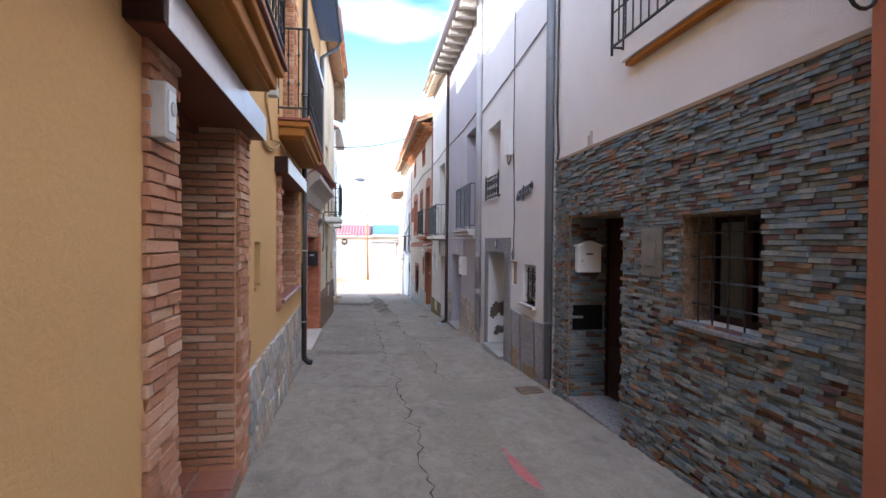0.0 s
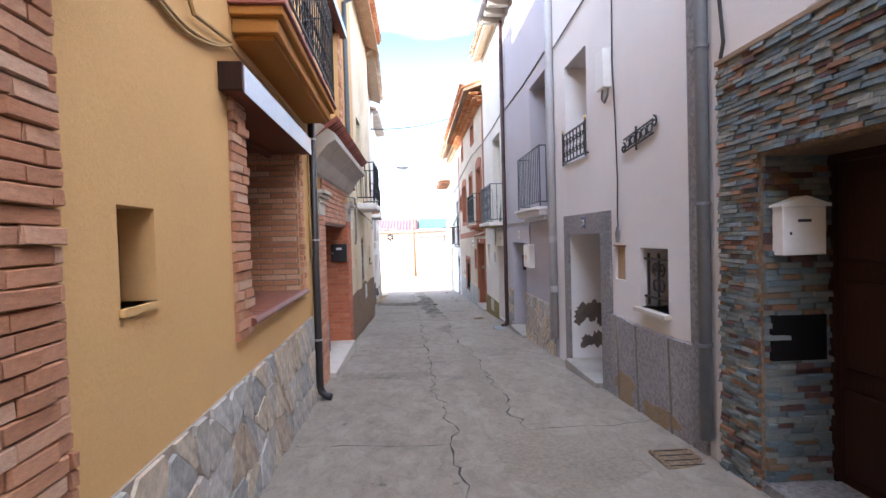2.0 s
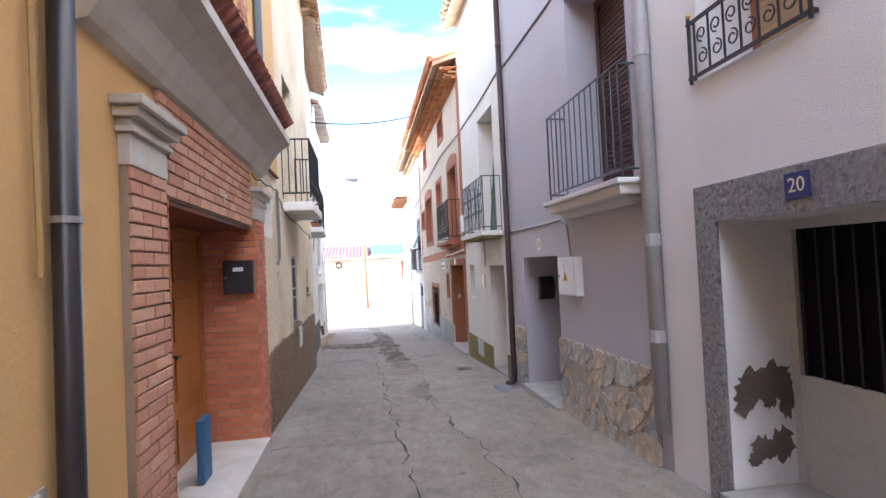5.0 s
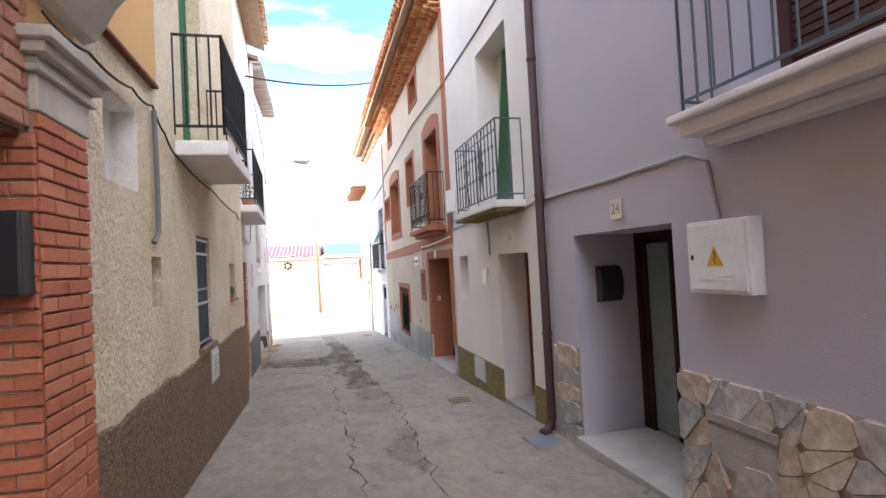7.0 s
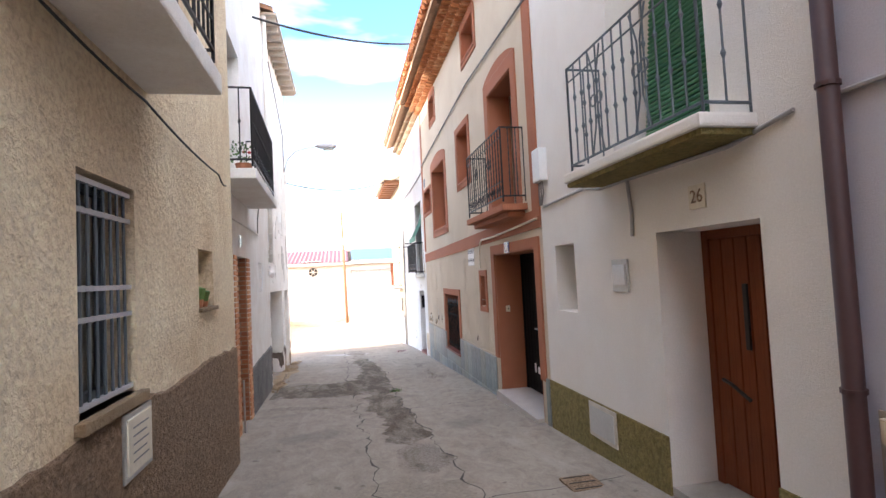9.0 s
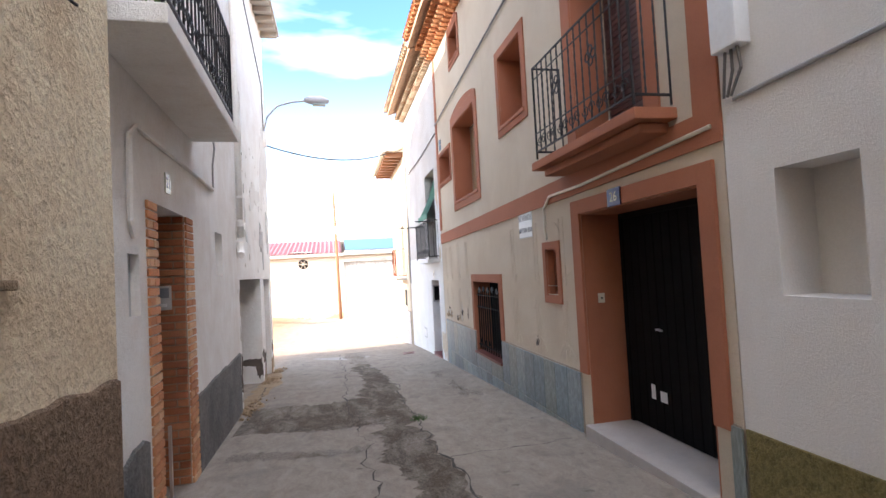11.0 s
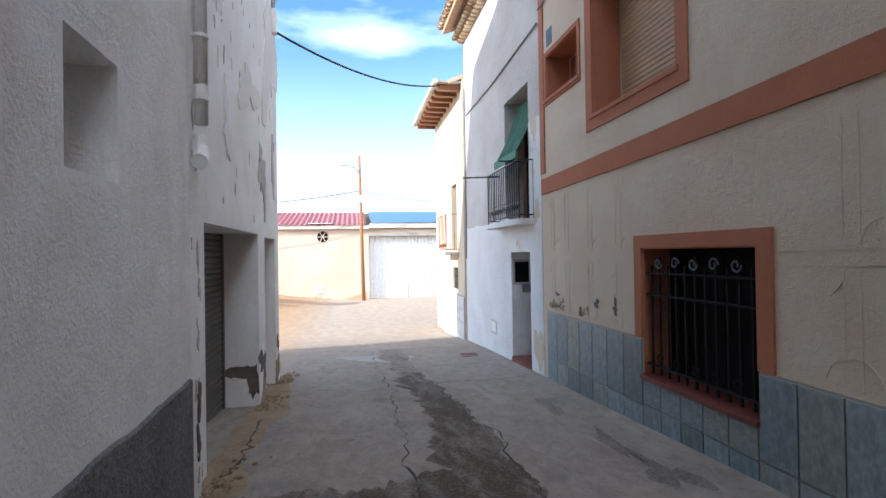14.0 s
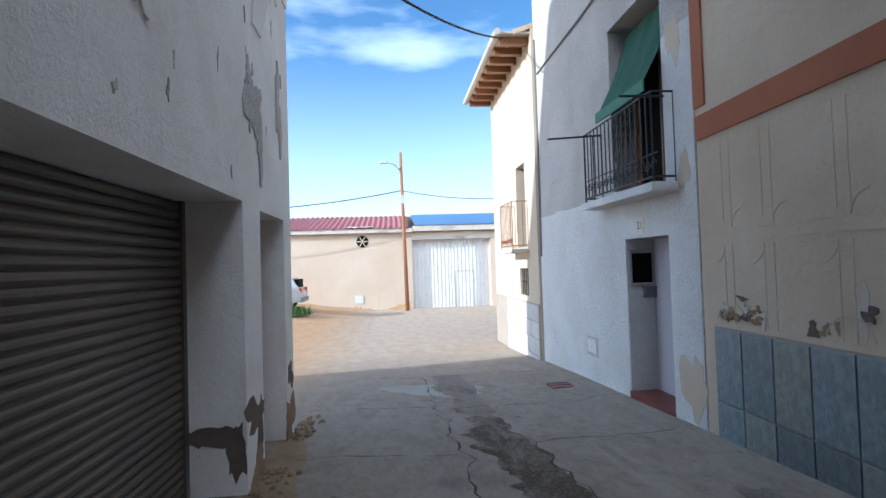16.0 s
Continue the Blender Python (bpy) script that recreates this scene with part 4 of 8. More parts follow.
worn_cross(-1.38, 0.55, lambda x: 23.30 + 0.05 * math.sin(4 * x), lambda x: 24.95 + 0.22 * (x + 1) + 0.08 * math.sin(5 * x), 76, "dark worn patch across the street")
worn_cross(-1.25, 0.25, lambda x: 22.15 + 0.05 * math.sin(4 * x), lambda x: 22.38 + 0.05 * math.sin(5 * x), 77, "thin worn strip across the street", "worn_pale")
worn_cross(-0.92, 0.34, lambda x: 10.22 + 0.04 * math.sin(4 * x), lambda x: 10.62 + 0.08 * math.sin(3 * x), 78, "thin worn strip across the street", "worn_pale")
for i, (y, a, b) in enumerate(((3.6, -0.7, 0.5), (7.43, -0.94, 0.48), (7.7, 1.21, 2.46), (10.15, -0.85, 0.38), (12.9, -1.0, 0.38), (17.9, -1.0, 0.1), (17.6, 1.1, 2.4), (23.33, -1.27, 0.88), (28.65, -1.43, 0.03), (28.9, 0.75, 2.27), (30.5, 0.24, 2.04), (21.6, 0.95, 2.3), (30.6, -1.6, 2.3), (33.0, -1.0, 2.2))):
    crack([(a, y), (a * 0.7 + b * 0.3, y + 0.03), ((a + b) / 2, y + 0.02), (a * 0.3 + b * 0.7, y - 0.02), (b, y)], 0.011, "thin joint across the concrete street", 20 + i)
worn_strip(24.85, 29.7, lambda y: -1.66, lambda y: -1.30 + 0.07 * math.sin(y * 2.1) + 0.04 * math.sin(y * 5.3), 84, "brown earth and crumbs along the wall's foot", "rubble")
crack([(-1.46, 25.2), (-1.42, 26.0), (-1.46, 27.2)], 0.03, "crumbling gap along a door slab", 50)
for i, (x, y, rx, ry) in enumerate(((1.92, 27.1, 0.13, 0.35), (1.94, 25.4, 0.10, 0.42), (1.97, 24.7, 0.14, 0.3))):
    blob_patch("pavement_patch", x, y, rx, ry, "worn_pale", "small worn patch in the street", 0.0022, 240 + i, wob=0.7)
for i, (x, y, rx, ry, m) in enumerate(((0.1, 31.8, 0.7, 0.5, "patch_pale"),)):
    blob_patch("pavement_patch", x, y, rx, ry, m, "worn patch in the concrete street", 0.0022, 40 + i)
# red paint on the street
blob_patch("paint_mark", 1.32, 4.25, 0.05, 0.42, "spray_red", "faded red paint line on the street", 0.006, 61, wob=0.4)
blob_patch("paint_mark", 1.30, 3.2, 0.05, 0.32, "spray_red", "faded red paint line on the street", 0.006, 62, wob=0.4)


def ground_cover(name, x, y, w, l, mat, label, slots):
    t = thing(name, (x, y, G(x, y)), label, "drain cover")
    z = G(x, y) + 0.012
    part("plate", boxes((x - w / 2, x + w / 2, y - l / 2, y + l / 2, z - 0.03, z), bevel=0.003), mat, t)
    for i in range(slots):
        yy = y - l * 0.4 + l * 0.8 * i / max(1, slots - 1)
        part("slot", boxes((x - w * 0.4, x + w * 0.4, yy - 0.006, yy + 0.006, z, z + 0.004)), "crack", t)
    return t


ground_cover("drain_cover", 2.24, 6.75, 0.34, 0.34, "cement_dark", "dark metal drain cover in the concrete", 4)
ground_cover("drain_cover", 2.22, 15.2, 0.30, 0.45, "dgrey_pipe", "grey metal water cover by the wall", 0)
ground_cover("drain_cover", 2.0, 17.6, 0.30, 0.30, "cement_dark", "small rusty drain cover", 3)
ground_cover("drain_cover", 1.95, 31.5, 0.35, 0.35, "red_step", "dark red drain cover", 3)

# ---- right side, first house: slate cladding ----
RX = 2.5
h1 = thing("house", (RX, 1.0, G(RX, 1.0)), "white rendered house with grey slate cladding below", "house")
H1 = [(4.78, 6.12, -0.55, 1.88), (3.0, 3.82, 0.98, 1.79)]
w1 = wall(h1, "wall", RX, 1, -5.0, 6.66, -3.0, 7.2, H1, "white_cool", 0.5)
shell(h1, RX, 1, -5.0, 6.66, 7.2, 9, "white_cool", 1.5, 0.3)
each("backing", ((RX - 0.012, RX, 2.2, 3.0, -1, 2.6), (RX - 0.012, RX, 3.82, 4.78, -1, 2.6), (RX - 0.012, RX, 6.12, 6.55, -1, 2.6), (RX - 0.012, RX, 4.78, 6.12, 1.88, 2.6), (RX - 0.012, RX, 3.0, 3.82, -1, 0.98), (RX - 0.012, RX, 3.0, 3.82, 1.79, 2.6)), "cement_dark", h1)
part("coping", boxes((RX - 0.045, RX + 0.0, 2.2, 6.56, 2.60, 2.635), bevel=0.006), "mortar", h1)
part("pillar", boxes((RX - 0.09, RX, 1.70, 2.27, -1, 2.75), bevel=0.01), "terracotta", h1, "reddish rendered pillar")
part("window_sill", boxes((RX - 0.075, RX + 0.2, 2.97, 3.85, 0.945, 0.975), bevel=0.004), "granite", h1)
part("door_step", boxes((RX - 0.02, RX + 0.6, 4.78, 6.12, -1.0, G(2.5, 5.4) + 0.03)), "granite", h1, "speckled grey tile step")
each("recess_lining", ((RX, RX + 0.5, 6.108, 6.12, -0.5, 1.88), (RX, RX + 0.5, 4.78, 4.79, -0.5, 1.88), (RX, RX + 0.5, 4.79, 6.108, 1.868, 1.88), (RX, RX + 0.21, 3.0, 3.01, 0.98, 1.79), (RX, RX + 0.21, 3.81, 3.82, 0.98, 1.79), (RX, RX + 0.21, 3.01, 3.81, 1.78, 1.79)), "cement_dark", h1)
bricks_on(w1, "y", RX + 0.0, RX + 0.45, -0.45, 1.88, 6.108, -1, "slate", 0.15, 0.036, 0.003, 0.03, True, seed=17, vary=0.6)
panel_door("door_1", RX + 0.45, 1, 4.78, 6.12, G(2.5, 5.4) + 0.03, 1.88, "wood_dark", "dark stained wooden panelled front door in a slate-clad recess", 3, 2, "iron", 5.0)
sash_window("window_1", RX + 0.22, 1, 3.0, 3.82, 0.98, 1.79, "wood_dark", "dark window behind black bars", 2)
bar_grille("window_grille", RX + 0.06, 3.0, 3.82, 0.98, 1.79, 5, (1.12, 1.3, 1.48, 1.66), 0.008, "iron", "black iron bars over a small window")
mb = thing("meter_cover", (RX, 4.24, 1.5), "tarnished metal meter door set into slate cladding", "meter cover")
part("door", boxes((RX - 0.045, RX, 4.08, 4.40, 1.29, 1.71), bevel=0.006), "tarnished", mb)
part("badge", boxes((RX - 0.052, RX - 0.045, 4.16, 4.30, 1.38, 1.60), bevel=0.003), "tarnished", mb)


def roofed_mailbox(x, y, z, w, h, d):
    t = thing("mailbox", (x, y, z), "white metal mailbox with a little pitched lid on slate", "mailbox")
    part("body", boxes((x, x + w, y - d, y, z, z + h), bevel=0.006), "white_paint", t)
    bm = bmesh.new()
    a = [(x - 0.02, z + h), (x + w + 0.02, z + h), (x + w + 0.02, z + h + 0.015), (x + w / 2, z + h + 0.07), (x - 0.02, z + h + 0.015)]
    lo, hi = [bm.verts.new((p, y - d - 0.02, q)) for p, q in a], [bm.verts.new((p, y, q)) for p, q in a]
    bm.faces.new(lo)
    bm.faces.new(hi)
    for k in range(5):
        bm.faces.new((lo[k], lo[(k + 1) % 5], hi[(k + 1) % 5], hi[k]))
    part("lid", bm, "white_paint", t)
    part("slot", boxes((x + w * 0.35, x + w * 0.65, y - d - 0.004, y - d, z + h * 0.68, z + h * 0.74)), "ink", t)
    part("lock", boxes((x + w * 0.16, x + w * 0.2, y - d - 0.005, y - d, z + h * 0.42, z + h * 0.48)), "ink", t)
    return t


roofed_mailbox(RX + 0.05, 6.085, 1.22, 0.29, 0.31, 0.10)
part("slot_box", boxes((RX + 0.03, RX + 0.40, 6.06, 6.12, 0.52, 0.82), bevel=0.004), "wood_black", thing("parcel_slot", (RX + 0.2, 6.1, 0.5), "dark brown recessed panel in the slate", "panel"))
bal = thing("balcony", (RX, 3.6, 3.28), "shallow white balcony sill with a black iron rail", "balcony")
part("slab", boxes((2.40, RX, 1.2, 4.72, 3.27, 3.37), bevel=0.01), "white_cool", bal)
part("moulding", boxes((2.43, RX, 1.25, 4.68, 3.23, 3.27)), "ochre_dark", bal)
rail_bars(bal, [(RX, 4.85), (2.38, 4.85), (2.38, 1.3)], 3.46, 4.25, 0.13, 0.008, "iron")
part("rail", tube([(2.38, 4.85, 3.78), (2.38, 1.3, 3.78)], 0.01, 6), "iron", bal)
part("roof_number", boxes((RX - 0.03, RX - 0.015, 5.5, 5.53, 2.64, 2.80), (RX - 0.03, RX - 0.015, 5.56, 5.59, 2.64, 2.76), (RX - 0.03, RX - 0.015, 5.44, 5.66, 2.635, 2.65)), "pale_wood", thing("house_number", (RX, 5.55, 2.64), "small pale metal number standing on the cladding", "house number"))
lt = thing("wall_lantern", (2.35, 2.25, 2.8), "black iron wall lantern on a curled bracket", "lantern")
part("bracket", tube([(RX - 0.01, 2.25, 2.86), (2.42, 2.25, 2.82), *spiral((2.36, 2.25, 2.84), 0.06, 0.03, -1.57, -1.1, "y")], 0.011, 6), "iron", lt)
part("ring", tube(spiral((2.34, 2.25, 2.76), 0.075, 0.075, 0, 1.0, "y"), 0.010, 6), "iron", lt)
part("body", tube([(2.34, 2.25, 2.84), (2.34, 2.25, 2.92), (2.34, 2.25, 3.10), (2.34, 2.25, 3.16)], [0.05, 0.075, 0.10, 0.03], 6), "iron", lt)

downpipe(2.44, 6.70, G(2.4, 6.7), 7.0, 0.05, "dgrey_pipe", "blue-grey downpipe between two houses", -1, False, (0.5, 1.6, 2.8, 4.0))
wall_cable([(2.47, 6.5, 5.5), (2.47, 6.52, 3.2), (2.47, 6.46, 2.75), (2.47, 6.5, 2.64)], 0.014, "cable_dark", "dark cable down the corner of a house")

# ---- second house: white, granite door surround ----
h2 = thing("house", (RX, 9.0, G(RX, 9.0)), "white house with rough grey door surround and plinth", "house")
H2 = [(7.39, 7.97, 0.63, 1.23), (8.35, 8.63, 0.86, 1.23), (9.02, 10.34, -0.9, 1.38), (9.5, 10.45, 2.42, 3.85)]
wall(h2, "wall", RX, 1, 6.67, 11.05, -3.0, 7.3, H2, "white_cool", 0.62)
shell(h2, RX, 1, 6.67, 11.05, 7.3, 9, "white_cool", 1.5, 0.2)
part("corner_strip", boxes((RX - 0.03, RX, 6.75, 6.97, -1.2, 7.2), bevel=0.006), "granite", h2, "rough grey rendered corner strip")
ZP = 0.44
ragged_plinth(h2, RX, -1, 6.97, 8.72, -1.2, ZP, "cement_grey", "rough grey cement plinth", 0.03, 0.012, 2)
blob_patch("damp_foot", 8.35, -0.33, 0.28, 0.16, "rubble", "", 0.036, 140, 24, "wall", RX, -1, h2, 0.4)
blob_patch("damp_foot", 7.55, -0.36, 0.35, 0.10, "rubble", "", 0.037, 141, 24, "wall", RX, -1, h2, 0.4)
for y in (7.35, 8.05, 8.55):
    part("plinth_joint", tube([(RX - 0.031, y, ZP - 0.02), (RX - 0.033, y - 0.06, -0.5)], 0.012, 5), "patch_dark", h2)
for a, b, z0, z1 in ((8.72, 9.02, -1.2, 1.65), (10.34, 10.55, -1.2, 1.65), (9.02, 10.34, 1.38, 1.65)):
    part("door_surround", boxes((RX - 0.035, RX, a, b, z0, z1), bevel=0.005), "granite", h2)
part("door_step", boxes((RX - 0.12, RX + 0.6, 9.03, 10.33, -1.2, -0.46), bevel=0.01), "concrete", h2)
# damp damage on the far jamb of the doorway
for xx, zz, r1, r2, s in ((2.73, 0.24, 0.16, 0.12, 3), (2.87, 0.27, 0.13, 0.11, 4), (2.62, 0.13, 0.09, 0.09, 5), (2.94, 0.14, 0.07, 0.13, 6), (2.74, -0.20, 0.11, 0.08, 7), (2.88, -0.18, 0.10, 0.11, 8), (2.67, -0.27, 0.06, 0.05, 9), (2.80, 0.12, 0.05, 0.05, 10)):
    rnd = random.Random(s)
    bm = bmesh.new()
    ring = [(min(2.995, xx + r1 * (1 + rnd.uniform(-.3, .3)) * math.cos(6.283 * i / 26)), zz + r2 * (1 + rnd.uniform(-.35, .35)) * math.sin(6.283 * i / 26)) for i in range(26)]
    bm.faces.new([bm.verts.new((u, 10.337 - 0.0012 * s, v)) for u, v in ring])
    part("peeled_patch", bm, "peel", h2)
panel = thing("door_2", (RX + 0.5, 9.6, -0.46), "grey metal front door with a barred dark glass panel", "door", "", "structure")
part("frame", boxes((3.0, 3.06, 9.02, 9.09, -0.46, 1.38), (3.0, 3.06, 10.27, 10.34, -0.46, 1.38), (3.0, 3.06, 9.09, 10.27, 1.31, 1.38)), "grey_plastic", panel)
lf = part("leaf", boxes((3.02, 3.06, 9.09, 10.27, -0.46, 0.30)), "grey_plastic", panel)
part("pane", boxes((3.04, 3.05, 9.09, 10.27, 0.30, 1.31)), "wood_black", panel)
for i in range(9):
    y = 9.14 + i * 0.135
    part("bar", boxes((3.015, 3.03, y, y + 0.016, 0.30, 1.31)), "iron", panel)
sash_window("window_2", RX + 0.30, 1, 7.39, 7.97, 0.63, 1.23, "wood_brown", "small deep-set window with brown blind behind wrought iron", 1, "blind_tan", 0.06, "blind_tan")
part("sill", boxes((RX - 0.07, RX + 0.3, 7.34, 8.02, 0.585, 0.63), bevel=0.008), "stone_white", h2)
gr = thing("window_grille", (RX + 0.05, 7.68, 0.63), "black wrought iron grille with a central scroll", "window grille")
for y in (7.47, 7.68, 7.89):
    part("bar", boxes((RX + 0.04, RX + 0.06, y - 0.011, y + 0.011, 0.66, 1.18)), "iron", gr)
for z in (0.74, 1.12):
    part("crossbar", boxes((RX + 0.037, RX + 0.063, 7.39, 7.97, z - 0.01, z + 0.01)), "iron", gr)
for s in (1, -1):
    part("scroll", tube(spiral((RX + 0.05, 7.68 + s * 0.055, 0.86), 0.06, 0.05, 0, 1.0) , 0.008, 5), "iron", gr)
    part("scroll", tube(spiral((RX + 0.05, 7.68 + s * 0.06, 1.03), 0.07, 0.015, -1.57, s * 1.2), 0.008, 5), "iron", gr)
tagged(link("meter_door", boxes((RX + 0.03, RX + 0.05, 8.35, 8.63, 0.86, 1.23), bevel=0.004), "blind_tan"), "tan metal meter door set into a white wall", "meter cover")
# thin brown strip that draws the shadow line over the meter door
part("lintel_shadow_bar", boxes((RX - 0.012, RX, 8.33, 8.65, 1.23, 1.25)), "wood_brown", h2)
jw = thing("window_3", (RX + 0.45, 9.97, 2.42), "deep-set upstairs window with a tan roller blind", "window", "", "structure")
part("window_frame", boxes((2.95, 3.0, 9.5, 9.56, 2.42, 3.85), (2.95, 3.0, 10.39, 10.45, 2.42, 3.85), (2.95, 3.0, 9.56, 10.39, 3.79, 3.85)), "wood_brown", jw)
part("blind", boxes(*[(2.965, 2.985, 9.56, 10.39, 2.42 + i * 0.05, 2.465 + i * 0.05) for i in range(27)]), "blind_tan", jw)
jr = thing("window_railing", (RX, 9.97, 2.42), "black wrought iron window railing with scrolls", "railing")
for z in (2.44, 2.84):
    part("rail", boxes((RX - 0.05, RX - 0.03, 9.44, 10.5, z - 0.012, z + 0.012)), "iron", jr)
for y in (9.46, 10.48):
    part("post", tube([(RX - 0.04, y, 2.40), (RX - 0.04, y, 2.88)], 0.014, 6), "iron", jr)
    part("finial", tube([(RX - 0.04, y, 2.87), (RX - 0.04, y, 2.90), (RX - 0.04, y, 2.93)], [0.008, 0.02, 0.006], 8), "brass", jr)
    part("stay", boxes((RX - 0.05, RX + 0.02, y - 0.01, y + 0.01, 2.43, 2.455)), "iron", jr)
for i in range(7):
    y = 9.52 + 0.15 * i
    part("baluster", tube([(RX - 0.04, y, 2.44), (RX - 0.04, y, 2.84)], 0.009, 6), "iron", jr)
for i in range(6):
    y = 9.595 + 0.15 * i
    b = tube(spiral((RX - 0.04, y, 2.56), 0.055, 0.02, 1.57, 1.2), 0.006, 5)
    tube(spiral((RX - 0.04, y, 2.72), 0.055, 0.02, -1.57, 1.2), 0.006, 5, b)
    part("scroll", b, "iron", jr)
number_plate("20", RX - 0.035, 9.62, 1.53, 0.17, 0.15, -1, "plate_blue", "ivory", "small dark blue enamel house number 20", RFACE)
# ironwork name board, as plain scrolls
sg = thing("iron_sign", (RX, 7.9, 2.3), "black wrought iron name board with curled ends on a white wall", "sign")
for z in (2.27, 2.40):
    part("rail", tube([(RX - 0.03, 8.26, z - 0.02), (RX - 0.03, 7.58, z + 0.05)], 0.010, 6), "iron", sg)
for i in range(9):
    y = 8.18 - i * 0.065
    zc = 2.325 + i * 0.0065
    part("letter_shape", tube([(RX - 0.03, y, zc - 0.04), (RX - 0.03, y - 0.02, zc + 0.045), (RX - 0.03, y - 0.04, zc - 0.04)] if i % 2 else spiral((RX - 0.03, y - 0.02, zc), 0.045, 0.04, 0.6, 0.8), 0.008, 5), "iron", sg)
for y, z in ((8.27, 2.29), (7.56, 2.42)):
    part("curl", tube(spiral((RX - 0.03, y, z), 0.06, 0.015, 1.57, 1.1), 0.011, 6), "iron", sg)
part("cross", tube([(RX - 0.03, 7.95, 2.22), (RX - 0.03, 7.95, 2.46)], 0.011, 6), "iron", sg)
jb = thing("junction_box", (RX, 8.75, 3.05), "white cable junction box with a loop of cable below", "junction box")
part("box", boxes((RX - 0.10, RX, 8.64, 8.90, 3.06, 3.50), bevel=0.01), "white_paint", jb)
part("cable_loop", tube([(RX - 0.05, 8.80, 3.06), (RX - 0.05, 8.82, 2.96), (RX - 0.05, 8.74, 2.90), (RX - 0.05, 8.64, 2.96), (RX - 0.05, 8.62, 3.04)], 0.013, 6), "cable", jb)
rnd = random.Random(7)
wall_cable([(RX - 0.015, 8.56, 7.0), (RX - 0.015, 8.56, 4.2), (RX - 0.015, 8.58, 3.3), (RX - 0.015, 8.52, 2.6), (RX - 0.015, 8.49, 2.0), (RX - 0.015, 8.51, 1.55), (RX - 0.02, 8.47, 1.36)], 0.0075, "cable_dark", "dark cable hanging down a white wall")
single("cable_end", tube([(RX - 0.03, 8.48, 1.46), (RX - 0.03, 8.48, 1.38), (RX - 0.03, 8.48, 1.28)], [0.012, 0.028, 0.02], 8), "cable", "taped grey cable end hanging on a wall", "cable")
wall_cable([(RX - 0.02, 11.0, 4.33), (RX - 0.02, 9.0, 4.45), (RX - 0.02, 6.9, 4.6)], 0.013, "cable", "grey cable along a white wall")

# ---- third house: mauve-white, number 24 ----
downpipe(2.435, 11.08, -0.45, 7.0, 0.065, "grey_pipe", "pale grey painted downpipe with collars", -1, False, (), (0.5, 1.3, 2.9, 4.2))
h3 = thing("house", (RX, 13.3, G(RX, 13.3)), "pale mauve rendered house with flagstone plinth", "house")
H3 = [(13.41, 14.86, -1.3, 1.215), (11.43, 12.80, 1.80, 4.20)]
wall(h3, "wall", RX, 1, 11.06, 15.45, -3.0, 7.2, H3, "lilac", 0.74)
shell(h3, RX, 1, 11.06, 15.45, 7.2, 9, "lilac", 1.4, 0.45)
pl3 = part("plinth", boxes((RX - 0.012, RX, 11.2, 13.41, -1.3, 0.19)), "mortar_pale", h3)
part("plinth", boxes((RX - 0.012, RX, 14.86, 15.38, -1.3, 0.12)), "mortar_pale", h3)
flags_on(pl3, 11.2, 13.41, lambda y: G(2.5, y) - 0.03, lambda y: 0.19, RX - 0.012, -1, "flag", 0.23, 5, 0.026, [(12.58, 13.16, -0.40, 0.0)])
flags_on(pl3, 14.88, 15.36, lambda y: G(2.5, y) - 0.03, lambda y: 0.12, RX - 0.012, -1, "flag", 0.24, 6, 0.026)
part("door_step", boxes((RX - 0.10, RX + 0.74, 13.42, 14.85, -1.3, G(2.4, 14) + 0.07), bevel=0.008), "concrete", h3)
d3 = thing("door_3", (3.19, 14.1, -0.8), "dark brown door with a frosted glass strip in a deep recess", "door", "", "structure")
part("frame", boxes((3.17, 3.25, 13.41, 13.49, -0.75, 1.215), (3.17, 3.25, 14.78, 14.86, -0.75, 1.215), (3.17, 3.25, 13.49, 14.78, 1.14, 1.215)), "wood_dark", d3)
lf = part("leaf", boxes((3.19, 3.24, 13.49, 14.30, -0.74, 1.14)), "wood_dark", d3)
for i in range(6):
    part("plank", boxes((3.18, 3.19, 13.5 + i * 0.133, 13.625 + i * 0.133, -0.72, 1.12), bevel=0.004), "wood_dark", lf)
part("side_light", boxes((3.20, 3.22, 14.36, 14.70, -0.70, 1.10)), "frosted", d3)
part("mullion", boxes((3.18, 3.25, 14.30, 14.36, -0.74, 1.14), (3.18, 3.25, 14.70, 14.78, -0.74, 1.14)), "wood_dark", d3)
part("handle", tube([(3.16, 13.6, -0.1), (3.16, 13.6, 0.5)], 0.014, 6), "steel", d3)
mbx = thing("mailbox", (2.7, 14.8, 0.62), "dark grey wall mailbox with a curved front", "mailbox")
part("body", tube([(2.74, 14.80, 0.62), (2.94, 14.80, 0.62)], 0.01, 6), "black_plastic", mbx)
bm = bmesh.new()
prof = [(14.86, 0.55), (14.78, 0.56), (14.745, 0.64), (14.735, 0.74), (14.75, 0.84), (14.80, 0.90), (14.86, 0.91)]
lo, hi = [bm.verts.new((2.72, a, b)) for a, b in prof], [bm.verts.new((2.95, a, b)) for a, b in prof]
bm.faces.new(lo)
bm.faces.new(hi)
for k in range(len(prof)):
    bm.faces.new((lo[k], lo[(k + 1) % 7], hi[(k + 1) % 7], hi[k]))
part("shell", bm, "black_plastic", mbx)
part("flap", boxes((2.75, 2.92, 14.733, 14.745, 0.78, 0.86)), "black_plastic", mbx)
eb = thing("electric_box", (RX, 12.9, 0.75), "pale grey electric meter box with a yellow warning triangle", "electric box")
part("case", boxes((RX - 0.10, RX, 12.64, 13.14, 0.74, 1.19), bevel=0.008), "white_paint", eb)
